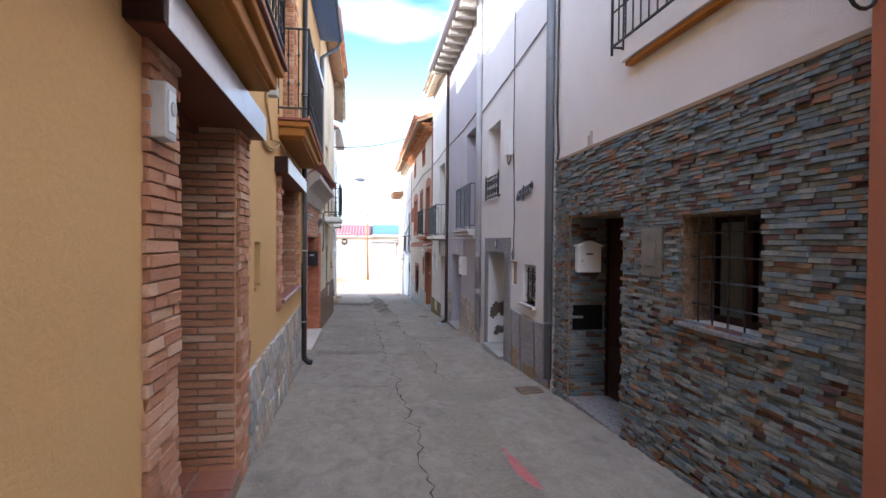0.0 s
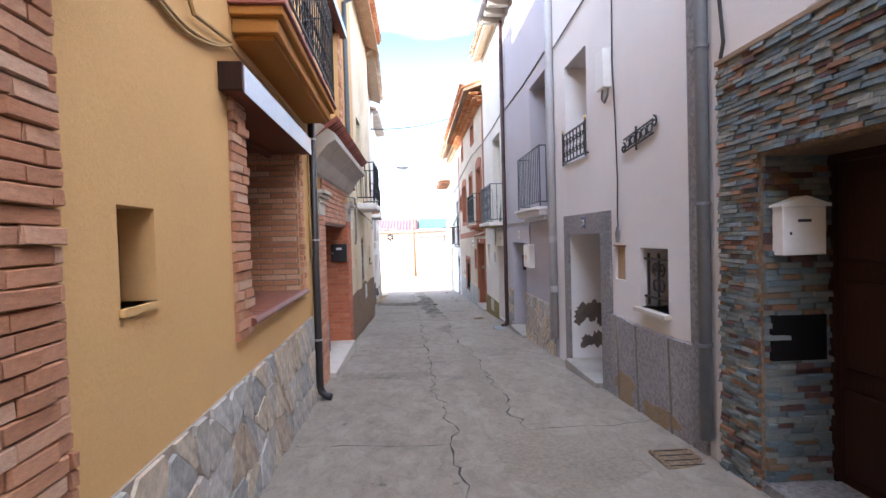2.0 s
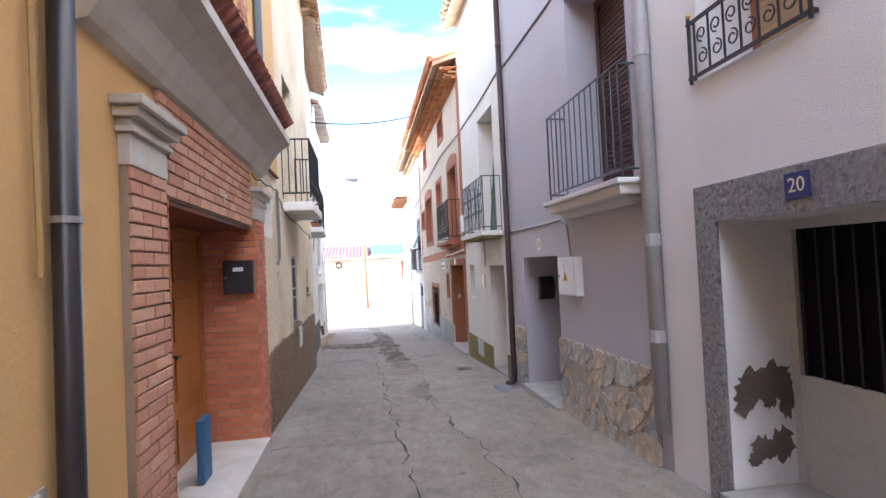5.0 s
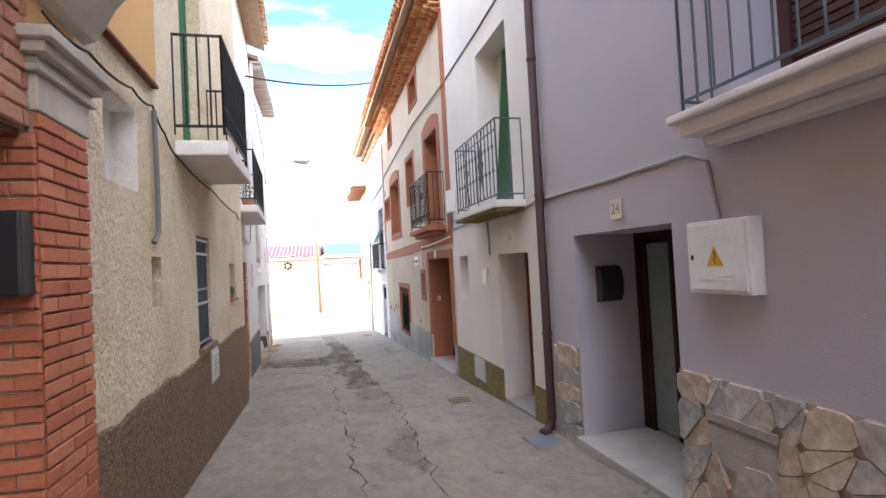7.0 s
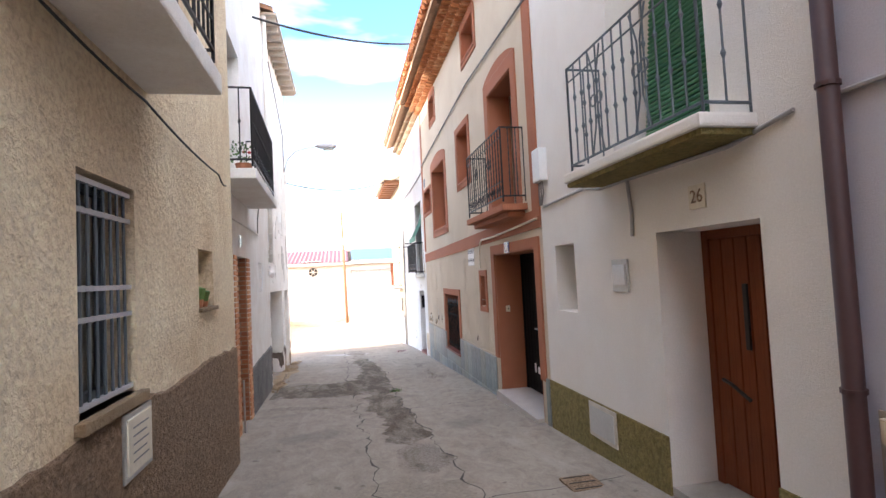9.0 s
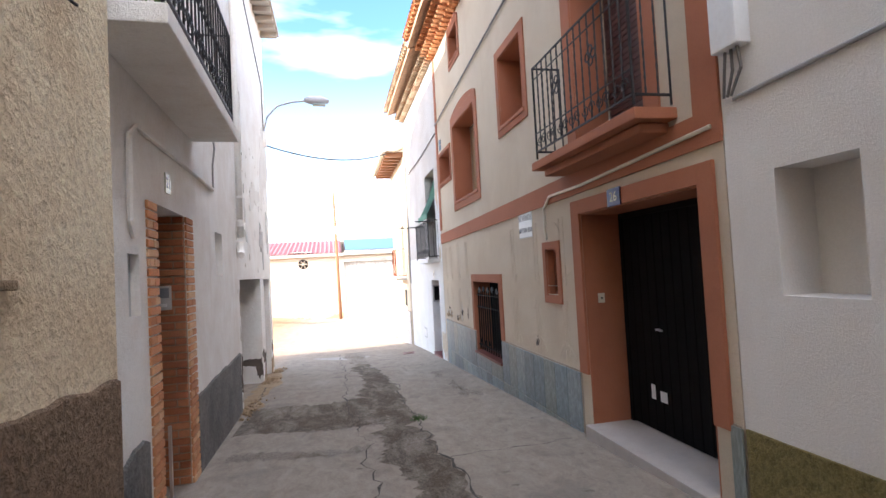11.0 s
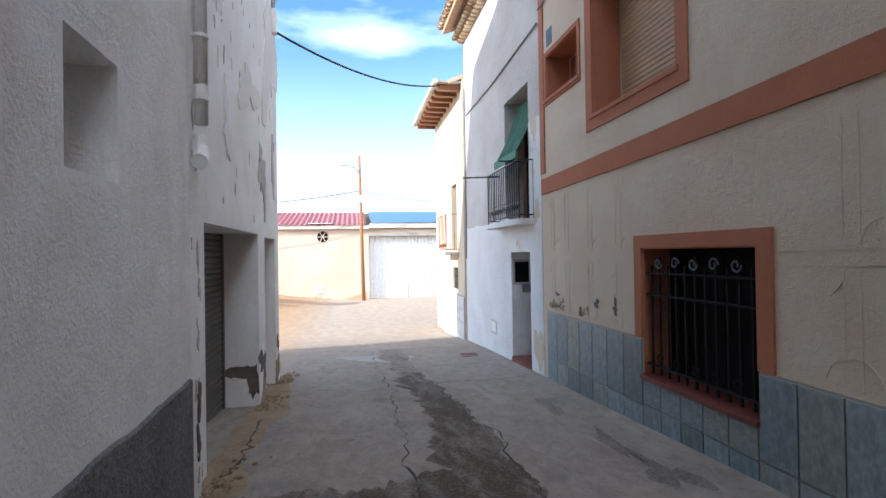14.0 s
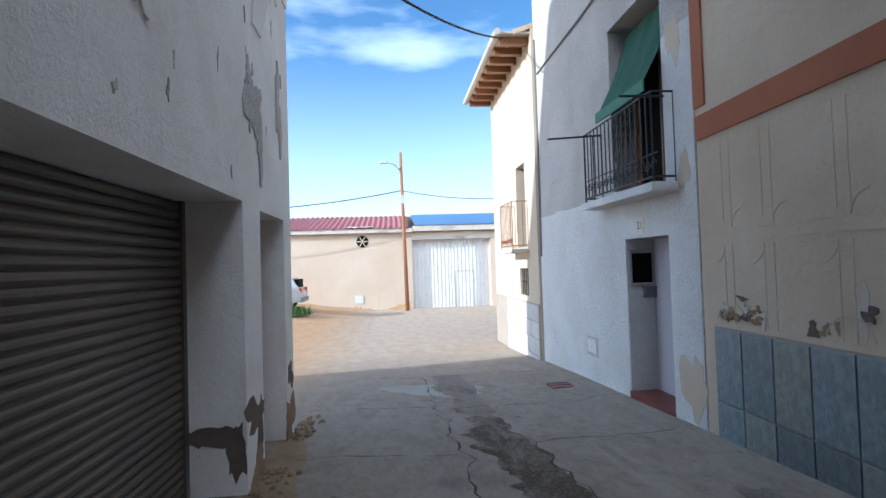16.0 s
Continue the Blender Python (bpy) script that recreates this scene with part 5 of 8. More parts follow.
part("lid", boxes((RX - 0.115, RX - 0.10, 12.66, 13.12, 0.76, 1.17), bevel=0.006), "white_paint", eb)
for y in (12.80, 12.98):
    for z in (0.84, 1.08):
        part("vent", boxes((RX - 0.122, RX - 0.115, y - 0.055, y + 0.055, z - 0.014, z - 0.004), (RX - 0.122, RX - 0.115, y - 0.055, y + 0.055, z + 0.006, z + 0.016)), "white_paint", eb)
bm = bmesh.new()
bm.faces.new([bm.verts.new((RX - 0.117, y, z)) for y, z in ((12.82, 0.91), (12.96, 0.91), (12.89, 1.03))])
part("warning_triangle", bm, "yellow", eb, "yellow warning triangle")
part("bolt_mark", tube([(RX - 0.118, 12.895, 1.0), (RX - 0.118, 12.88, 0.965), (RX - 0.118, 12.90, 0.96), (RX - 0.118, 12.885, 0.925)], 0.004, 4), "ink", eb)
part("lock", boxes((RX - 0.12, RX - 0.115, 13.07, 13.09, 0.95, 0.98)), "ink", eb)
ht = thing("hatch_cover", (RX, 12.87, -0.3), "grey painted metal hatch in a flagstone plinth", "hatch")
part("frame", boxes((RX - 0.02, RX, 12.58, 13.16, -0.40, 0.0)), "concrete", ht)
part("door", boxes((RX - 0.032, RX - 0.02, 12.62, 13.12, -0.36, -0.04), bevel=0.005), "concrete", ht)
part("lid", boxes((RX - 0.045, RX - 0.032, 12.60, 13.14, -0.09, -0.03), bevel=0.005), "concrete", ht)
number_plate("24", RX, 14.08, 1.39, 0.17, 0.17, -1, "ivory", "cement_grey", "square cream house number 24", RFACE)
b3 = thing("balcony", (RX, 12.1, 1.7), "white balcony with a plain grey iron rail", "balcony")
part("slab", boxes((2.25, RX, 11.22, 12.97, 1.71, 1.80), (2.20, RX, 11.17, 13.02, 1.80, 1.85), bevel=0.012), "white_cool", b3)
part("corbel", boxes((2.36, RX, 11.3, 12.9, 1.64, 1.71), bevel=0.02), "white_cool", b3)
rail_bars(b3, [(RX, 12.95), (2.28, 12.95), (2.28, 11.22), (RX, 11.22)], 1.93, 2.85, 0.135, 0.008, "iron_blue", 0.011)
w4 = thing("window_4", (RX + 0.5, 12.1, 1.85), "tall balcony window with a dark brown slatted shutter", "window", "", "structure")
part("window_frame", boxes((2.88, 2.95, 11.43, 11.51, 1.85, 4.2), (2.88, 2.95, 12.72, 12.80, 1.85, 4.2), (2.88, 2.95, 11.51, 12.72, 4.12, 4.2)), "blind_brown", w4)
part("blind", boxes((2.93, 2.94, 11.51, 12.72, 1.85, 4.12), *[(2.905, 2.93, 11.51, 12.72, 1.87 + i * 0.055, 1.91 + i * 0.055) for i in range(40)]), "blind_brown", w4)
wall_cable([(RX - 0.012, 15.5, 1.66), (RX - 0.012, 14.2, 1.65), (RX - 0.012, 13.2, 1.66), (RX - 0.012, 13.02, 1.58), (RX - 0.012, 12.98, 1.35), (RX - 0.012, 12.95, 1.2)], 0.014, "grey_pipe", "painted cable along a mauve wall")
wall_cable([(RX - 0.012, 15.6, 4.45), (RX - 0.012, 13.3, 4.42), (RX - 0.012, 11.1, 4.5)], 0.014, "cable", "grey cable along a mauve wall")
# eave with pale brackets
ev = thing("eave", (2.2, 13.2, 6.6), "whitish roof eave with short rafters and a gutter", "eave")
part("board", boxes((1.98, RX, 10.9, 15.9, 6.78, 6.84)), "pale_wood", ev)
for i in range(10):
    part("rafter", boxes((2.02, RX, 11.1 + i * 0.5, 11.25 + i * 0.5, 6.62, 6.78), bevel=0.008), "pale_wood", ev)
part("gutter", tube([(1.94, 10.9, 6.84), (1.94, 15.9, 6.80)], 0.065, 10), "lilac", ev)
downpipe(2.43, 15.44, G(2.4, 15.6), 6.6, 0.048, "brown_pipe", "dark brown downpipe between two houses", -1, True, (0.2, 1.7, 3.2, 4.8))

# ---- fourth house: white with olive plinth, number 26 ----
h4 = thing("house", (RX, 17.5, G(RX, 17.5)), "white house with an olive rendered plinth", "house")
H4 = [(16.0, 17.05, -1.4, 1.10), (18.54, 19.05, 0.37, 1.12), (16.35, 17.60, 1.72, 4.10)]
wall(h4, "wall", RX, 1, 15.46, 19.42, -3.0, 7.0, H4, "white_warm", 0.55)
rf4, xe4, ze4, s4 = shell(h4, RX, 1, 15.46, 19.42, 7.0, 9, "white_warm", 1.6, 0.3)
eave_tiles(rf4, xe4, ze4, 1, 15.9, 19.4, s4, "old_tile", 1, 0.22)
each("plinth", ((RX - 0.02, RX, 17.05, 19.40, -1.5, -0.50), (RX - 0.02, RX, 15.5, 16.0, -1.5, -0.48)), "olive", h4, "olive rendered plinth", 0.005)
panel_door("door_4", RX + 0.40, 1, 16.0, 17.05, G(2.5, 16.5) + 0.04, 1.10, "wood_red", "red-brown plank front door with iron strap handles", planks=True, handle="iron", hy=16.25)
part("door_step", boxes((RX, RX + 0.55, 16.0, 17.05, -1.5, G(2.5, 16.5) + 0.04)), "concrete", h4)
sth = thing("door_pull", (RX + 0.38, 16.3, 0.0), "black iron strap handle on a red-brown door", "door handle")
part("strap", boxes((RX + 0.39, RX + 0.41, 16.60, 16.64, 0.20, 0.68), bevel=0.004), "iron", sth)
part("latch", tube([(RX + 0.39, 16.90, -0.06), (RX + 0.36, 16.78, -0.07), (RX + 0.38, 16.62, -0.16)], 0.014, 6), "iron", sth)
part("niche_back", boxes((RX + 0.28, RX + 0.32, 18.54, 19.05, 0.37, 1.12)), "white_warm", h4)
kn = thing("letter_plate", (RX, 17.6, 0.6), "small grey letter plate on a white wall", "letter plate")
part("plate", boxes((RX - 0.02, RX, 17.48, 17.74, 0.62, 0.91), bevel=0.004), "grey_plastic", kn)
part("flap", boxes((RX - 0.03, RX - 0.02, 17.51, 17.71, 0.68, 0.86), bevel=0.004), "steel", kn)
vt = thing("vent_cover", (RX, 18.1, -0.8), "grey metal vent cover in an olive plinth", "vent")
part("frame", boxes((RX - 0.032, RX - 0.02, 17.82, 18.36, -0.85, -0.51), bevel=0.004), "stone_white", vt)
part("plate", boxes((RX - 0.040, RX - 0.032, 17.86, 18.32, -0.81, -0.55), bevel=0.003), "grey_plastic", vt)
number_plate("26", RX, 16.53, 1.31, 0.17, 0.17, -1, "ivory", "cement_dark", "square cream tile house number 26", RFACE)
b4 = thing("balcony", (RX, 16.9, 1.6), "white balcony with an ornamental iron rail", "balcony")
part("slab", boxes((2.10, RX, 15.95, 17.85, 1.64, 1.73), bevel=0.02), "white_warm", b4)
part("underside", boxes((2.13, RX, 15.98, 17.82, 1.60, 1.64)), "olive", b4)
rail_bars(b4, [(RX, 17.78), (2.17, 17.78), (2.17, 16.0), (RX, 16.0)], 1.80, 2.71, 0.14, 0.008, "iron_blue", 0.011, (2.1, 2.4))
part("rail", tube([(2.17, 16.0, 2.58), (2.17, 17.78, 2.58)], 0.008, 6), "iron_blue", b4)
for y in (16.6, 17.25):
    for s in (1, -1):
        part("scroll", tube(spiral((2.165, y + s * 0.05, 2.25), 0.05, 0.045, 0, 1.0), 0.008, 5), "iron_blue", b4)
    part("leaf_bar", tube([(2.165, y - 0.10, 1.8), (2.165, y - 0.02, 2.05), (2.165, y - 0.02, 2.45), (2.165, y - 0.10, 2.68)], 0.008, 5), "iron_blue", b4)
    part("leaf_bar", tube([(2.165, y + 0.10, 1.8), (2.165, y + 0.02, 2.05), (2.165, y + 0.02, 2.45), (2.165, y + 0.10, 2.68)], 0.008, 5), "iron_blue", b4)
w5 = thing("window_5", (RX + 0.3, 17.0, 1.73), "tall window covered by a green slatted roller blind", "window", "", "structure")
part("window_frame", boxes((RX + 0.34, RX + 0.40, 16.35, 17.6, 1.73, 4.1)), "pale_wood", w5)
bm = bmesh.new()
for i in range(58):
    tube([(RX + 0.10 + 0.22 * (i / 58), 16.42, 1.78 + i * 0.04), (RX + 0.10 + 0.22 * (i / 58), 17.25, 1.78 + i * 0.04)], 0.017, 6, bm)
part("blind", bm, "shutter_green", w5)
wall_cable([(RX - 0.012, 19.3, 1.62), (RX - 0.012, 18.2, 1.66), (RX - 0.012, 17.9, 1.60), (RX - 0.012, 16.2, 1.58), (RX - 0.012, 15.7, 1.66)], 0.014, "grey_pipe", "white-painted cable along a house wall")
wall_cable([(RX - 0.012, 17.4, 1.6), (RX - 0.012, 17.36, 1.3), (RX - 0.012, 17.37, 1.1)], 0.016, "grey_pipe", "short painted conduit on a white wall")
wall_cable([(RX - 0.012, 19.4, 4.4), (RX - 0.012, 17.4, 4.42), (RX - 0.012, 15.7, 4.5)], 0.014, "cable", "grey cable along a white wall")
tb = thing("cable_box", (RX, 19.25, 1.95), "white plastic cable box with hanging cables", "junction box")
part("box", boxes((RX - 0.11, RX, 19.14, 19.36, 1.92, 2.32), bevel=0.01), "white_paint", tb)
for i in range(3):
    part("lead", tube([(RX - 0.05, 19.2 + i * 0.05, 1.92), (RX - 0.05, 19.18 + i * 0.07, 1.78), (RX - 0.03, 19.3 + i * 0.03, 1.64)], 0.01, 5), "cable", tb)

# ---- fifth house: cream and terracotta ----
h5 = thing("house", (RX, 24.0, G(RX, 24.0)), "cream rendered house with terracotta trim and tiled plinth", "house")
H5 = [(19.68, 21.5, -1.6, 1.13), (24.4, 25.93, -0.92, 0.37), (22.14, 22.45, 0.24, 0.80), (20.25, 21.45, 1.75, 3.75), (25.30, 26.95, 2.0, 3.60), (27.35, 28.45, 2.62, 3.28), (22.9, 23.85, 2.70, 3.75), (22.1, 23.0, 4.95, 5.55), (26.2, 26.9, 4.9, 5.5)]
wall(h5, "wall", RX, 1, 19.43, 28.72, -3.5, 6.25, H5, "cream", 0.5)
rf5, xe5, ze5, s5 = shell(h5, RX, 1, 19.43, 28.72, 6.25, 10, "cream", 1.9, 0.6)
eave_tiles(rf5, xe5, ze5, 1, 19.4, 28.7, s5, "roof_tile", 2, 0.2)
tile_cornice(h5, 19.43, 28.72, 5.66, 3, "roof_tile", RX)
bm = bmesh.new()
bv = [bm.verts.new((x, y, z)) for y, za, zb in ((19.43, 1.385, 1.625), (28.70, 1.23, 1.465)) for x, z in ((RX - 0.02, za), (RX, za), (RX, zb), (RX - 0.02, zb))]
for f in ((0, 1, 2, 3), (4, 5, 6, 7), (0, 1, 5, 4), (1, 2, 6, 5), (2, 3, 7, 6), (3, 0, 4, 7)):
    bm.faces.new([bv[k] for k in f])
part("band", bm, "terracotta", h5)
part("corner_band", boxes((RX - 0.022, RX, 19.42, 19.68, 1.42, 5.75), bevel=0.004), "terracotta", h5)
part("corner_band", boxes((RX - 0.022, RX, 28.55, 28.72, 1.55, 5.75), bevel=0.004), "terracotta", h5)


def trim(parent, y0, y1, z0, z1, w, mat="terracotta", proud=0.022, wz=None, arch=False):
    wz = wz or w
    part("window_trim", boxes((RX - proud, RX, y0 - w, y0, z0 - wz, z1 + wz), (RX - proud, RX, y1, y1 + w, z0 - wz, z1 + wz), (RX - proud, RX, y0, y1, z0 - wz, z0), (RX - proud, RX, y0, y1, z1, z1 + wz), bevel=0.003), mat, parent)
    part("reveal", boxes((RX, RX + 0.36, y0, y0 + 0.012, z0, z1), (RX, RX + 0.36, y1 - 0.012, y1, z0, z1), (RX, RX + 0.36, y0, y1, z1 - 0.012, z1), (RX, RX + 0.36, y0, y1, z0, z0 + 0.012)), mat, parent)
    if arch:
        bm = bmesh.new()
        n = 12
        pts = [(y0 - w + (y1 - y0 + 2 * w) * i / n, z1 + wz + 0.16 * math.sin(math.pi * i / n) ** 0.7) for i in range(n + 1)]
        f = [bm.verts.new((RX - proud, a, b)) for a, b in pts]
        k = [bm.verts.new((RX, a, b)) for a, b in pts]
        bm.faces.new(f)
        for i in range(n):
            bm.faces.new((f[i], f[i + 1], k[i + 1], k[i]))
        part("arch_trim", bm, mat, parent)


trim(h5, 20.25, 21.45, 1.75, 3.75, 0.20, arch=True)
trim(h5, 25.30, 26.95, 2.0, 3.60, 0.17, arch=True)
trim(h5, 22.9, 23.85, 2.70, 3.75, 0.13)
trim(h5, 27.35, 28.45, 2.62, 3.28, 0.07)
trim(h5, 22.1, 23.0, 4.95, 5.55, 0.11, arch=True)
trim(h5, 26.2, 26.9, 4.9, 5.5, 0.11, arch=True)
each("window_trim", ((RX - 0.022, RX, 24.25, 24.4, -0.545, 0.50), (RX - 0.022, RX, 25.93, 26.06, -0.545, 0.50), (RX - 0.022, RX, 24.4, 25.93, 0.37, 0.50)), "terracotta", h5)
each("reveal", ((RX, RX + 0.30, 24.4, 24.412, -0.92, 0.37), (RX, RX + 0.30, 25.918, 25.93, -0.92, 0.37), (RX, RX + 0.30, 24.412, 25.918, 0.358, 0.37)), "terracotta", h5)
part("window_sill", boxes((RX - 0.05, RX + 0.30, 24.39, 25.94, -0.955, -0.915), bevel=0.004), "red_step", h5, "dark red window sill")
trim(h5, 22.14, 22.45, 0.24, 0.80, 0.09)
for a, b, z0, z1 in ((19.52, 19.68, -0.55, 1.29), (21.5, 21.68, -0.55, 1.29), (19.68, 21.5, 1.13, 1.29)):
    part("door_trim", boxes((RX - 0.03, RX, a, b, z0, z1 - 0.012), bevel=0.004), "terracotta", h5)
each("door_reveal", ((RX, RX + 0.5, 21.485, 21.5, -1.6, 1.13), (RX, RX + 0.5, 19.68, 19.695, -1.6, 1.13), (RX, RX + 0.5, 19.695, 21.485, 1.115, 1.13)), "terracotta", h5)
part("door_step", boxes((RX - 0.10, RX + 0.5, 19.69, 21.49, -1.7, G(2.4, 20.6) + 0.10), bevel=0.008), "marble", h5)
d5 = panel_door("door_5", RX + 0.42, 1, 19.68, 21.5, G(2.4, 20.6) + 0.10, 1.13, "wood_black", "wide blackish double door under a terracotta lintel", planks=True, handle="steel", hy=20.9)
part("notice", boxes((RX + 0.425, RX + 0.43, 20.85, 20.95, -0.74, -0.64)), "white_paint", d5, "small paper notice")
part("notice", boxes((RX + 0.425, RX + 0.43, 21.03, 21.09, -0.74, -0.60)), "white_paint", d5, "small paper notice")
for nm, a, b, c, e, mt, lb in (("window_6", 20.25, 21.45, 1.76, 3.74, "blind_brown", "tall terracotta window with a dark red roller blind"), ("window_7", 25.30, 26.95, 2.01, 3.59, "blind_tan", "wide deep window with a tan roller blind"), ("window_8", 22.9, 23.85, 2.71, 3.74, "terracotta", "deep terracotta-lined window opening"),
                               ("window_9", 27.35, 28.45, 2.63, 3.27, "terracotta", "low terracotta-lined window opening"), ("window_10", 22.1, 23.0, 4.96, 5.54, "terracotta", "small window under the eave"), ("window_11", 26.2, 26.9, 4.91, 5.49, "terracotta", "small window under the eave")):
    t = thing(nm, (RX + 0.36, (a + b) / 2, c), lb, "window", "", "structure")
    part("backing", boxes((RX + 0.40, RX + 0.44, a, b, c, e)), mt, t)
    if "blind" in mt:
        part("blind", boxes(*[(RX + 0.375, RX + 0.40, a + 0.02, b - 0.02, c + 0.03 + i * 0.06, c + 0.08 + i * 0.06) for i in range(int((e - c) / 0.06) - 1)]), mt, t)
    part("window_sill", boxes((RX - 0.04, RX + 0.36, a - 0.05, b + 0.05, c - 0.045, c + 0.005), bevel=0.004), "terracotta", t)
# black pane and back stand in for the window's unlit inside
sash_window("window_12", RX + 0.30, 1, 24.4, 25.93, -0.92, 0.37, "wood_black", "window behind an ornamental grille, its dark inside drawn as black panels", 2, "wood_black", 0.35, "wood_black")
g5 = thing("window_grille", (RX, 25.2, -0.9), "black iron window grille with curled tops", "window grille")
for i in range(11):
    y = 24.5 + 0.133 * i
    part("bar", boxes((RX + 0.03, RX + 0.05, y - 0.009, y + 0.009, -0.88, 0.20 + 0.08 * (i % 2))), "iron_matt", g5)
for z in (-0.80, -0.1, 0.12):
    part("crossbar", boxes((RX + 0.028, RX + 0.052, 24.4, 25.93, z - 0.01, z + 0.01)), "iron_matt", g5)
# upper curls get a paler iron to paint in the gleam on them
for i in range(5):
    y = 24.66 + 0.26 * i
    part("scroll", tube(spiral((RX + 0.03, y, 0.22), 0.06, 0.02, 3.14, -1.1 if i % 2 else 1.1), 0.009, 5), "iron_blue", g5)
    part("scroll", tube(spiral((RX + 0.03, y, -0.72), 0.05, 0.02, 3.14, 1.1 if i % 2 else -1.1), 0.008, 5), "iron_matt", g5)
sash_window("window_13", RX + 0.08, 1, 22.14, 22.45, 0.24, 0.80, "wood_red", "narrow little window in a terracotta frame", 1, "frosted", 0.05, "frosted")
sv = thing("sale_sign", (RX, 23.1, 1.0), "white for-sale paper sign with blue print on cream wall", "sign")
part("sheet", boxes((RX - 0.008, RX, 22.86, 23.34, 0.99, 1.33)), "white_paint", sv)
text_mesh("SE VENDE", 0.108, "ink", sv, (RX - 0.0105, 23.1, 1.255), RFACE, "lettering")
text_mesh("607 596 658", 0.094, "ink", sv, (RX - 0.0105, 23.1, 1.09), RFACE, "lettering")
part("rim", boxes((RX - 0.010, RX - 0.008, 22.86, 23.34, 0.99, 1.0), (RX - 0.010, RX - 0.008, 22.86, 23.34, 1.32, 1.33)), "grey_plastic", sv)
sw = thing("doorbell", (RX, 21.6, 0.0), "small pale doorbell on terracotta", "doorbell")
part("plate", boxes((RX + 0.13, RX + 0.20, 21.47, 21.486, 0.19, 0.29), bevel=0.003), "ivory", sw)
part("button", boxes((RX + 0.155, RX + 0.175, 21.462, 21.47, 0.23, 0.25)), "black_plastic", sw)
number_plate("26", RX - 0.03, 20.77, 1.205, 0.22, 0.165, -1, "plate_blue", "ivory", "dark blue enamel house number 26", RFACE)
gl = thing("glass_blocks", (RX, 28.35, 3.5), "four small glass blocks in a cream wall", "glass block")
for i in range(2):
    for k in range(2):
        part("block", boxes((RX - 0.01, RX, 28.22 + 0.11 * i, 28.32 + 0.11 * i, 3.42 + 0.13 * k, 3.54 + 0.13 * k), bevel=0.004), "iron_blue", gl)
b5 = thing("balcony", (RX, 20.8, 1.6), "terracotta balcony with a black wrought iron rail", "balcony")
part("slab", boxes((2.14, RX, 19.86, 21.88, 1.66, 1.75), bevel=0.012), "terracotta", b5)
part("corbel", boxes((2.24, RX, 19.96, 21.78, 1.58, 1.66), bevel=0.02), "terracotta", b5)
rail_bars(b5, [(RX, 21.80), (2.18, 21.80), (2.18, 19.92), (RX, 19.92)], 1.86, 2.79, 0.125, 0.008, "iron", 0.012, (), True)
part("rail", tube([(2.18, 19.92, 2.06), (2.18, 21.80, 2.06)], 0.008, 6), "iron", b5)
part("rail", tube([(2.18, 19.92, 2.66), (2.18, 21.80, 2.66)], 0.008, 6), "iron", b5)
scroll_row(b5, 2.175, 19.95, 21.78, 1.96, 0.12, "iron", 0.25)
for y in (20.5, 21.2):
    for k in range(4):
        part("rosette", tube(spiral((2.17, y + 0.05 * math.cos(k * 1.57), 2.4 + 0.05 * math.sin(k * 1.57)), 0.04, 0.04, 0, 1.0, n=8), 0.007, 5), "iron", b5)
wall_cable([(RX - 0.03, 28.7, 4.12), (RX - 0.03, 22.7, 4.45), (RX - 0.03, 19.5, 4.36)], 0.016, "cable", "grey cable along a cream facade")
wall_cable([(RX - 0.03, 19.5, 1.5), (RX - 0.035, 21.4, 1.42), (RX - 0.035, 22.2, 1.42), (RX - 0.03, 22.38, 1.30), (RX - 0.03, 22.4, 1.05), (RX - 0.03, 22.36, 0.92)], 0.016, "ivory", "cream conduit over a terracotta lintel")
# incised stems on the render
rnd = random.Random(12)
def arc_pts(y, z, r, a0, a1):
    return [(RX - 0.001, y + r * math.cos(math.radians(a0 + (a1 - a0) * k / 6)), z + r * math.sin(math.radians(a0 + (a1 - a0) * k / 6))) for k in range(7)]


for y in (21.95, 22.75, 23.62, 26.35, 27.05, 27.75, 28.25):
    b = tube([(RX - 0.001, y, -0.50), (RX - 0.001, y, 0.20)], 0.0055, 4)
    for a, z0, z1 in ((y + 0.11, -0.50, 0.20), (y, 0.38, 1.15), (y + 0.11, 0.42, 1.15)):
        tube([(RX - 0.001, a, z0), (RX - 0.001, a, z1)], 0.0055, 4, b)
    for c, z, r, a0, a1 in ((y + 0.055, -0.50, 0.19, 10, 170), (y - 0.16, 0.36, 0.16, 0, 85), (y + 0.27, 0.20, 0.16, 180, 265), (y + 0.27, 0.95, 0.16, 100, 180)):
        tube(arc_pts(c, z, r, a0, a1), 0.0055, 4, b)
    part("incised_stem", b, "cream", h5)
for a, b in ((21.72, 24.24), (26.08, 28.53)):
    for za, zb in ((0.365, 0.33), (0.26, 0.23)):
        part("incised_line", tube([(RX - 0.001, a, za), (RX - 0.001, (a + b) / 2, (za + zb) / 2 + 0.006), (RX - 0.001, b, zb)], 0.0055, 4), "cream", h5)
rnd = random.Random(88)
for i in range(26):
    y = 28.45 - abs(rnd.gauss(0, 0.75))
    z = -0.47 + abs(rnd.gauss(0, 0.10))
    blob_patch("peeled_patch", y, z, rnd.uniform(0.012, 0.06), rnd.uniform(0.012, 0.055), ("peel", "rubble", "stone_white")[i % 3], "", 0.003 + 0.0004 * i, 80 + i, 16, "wall", RX, -1, h5, 0.7)
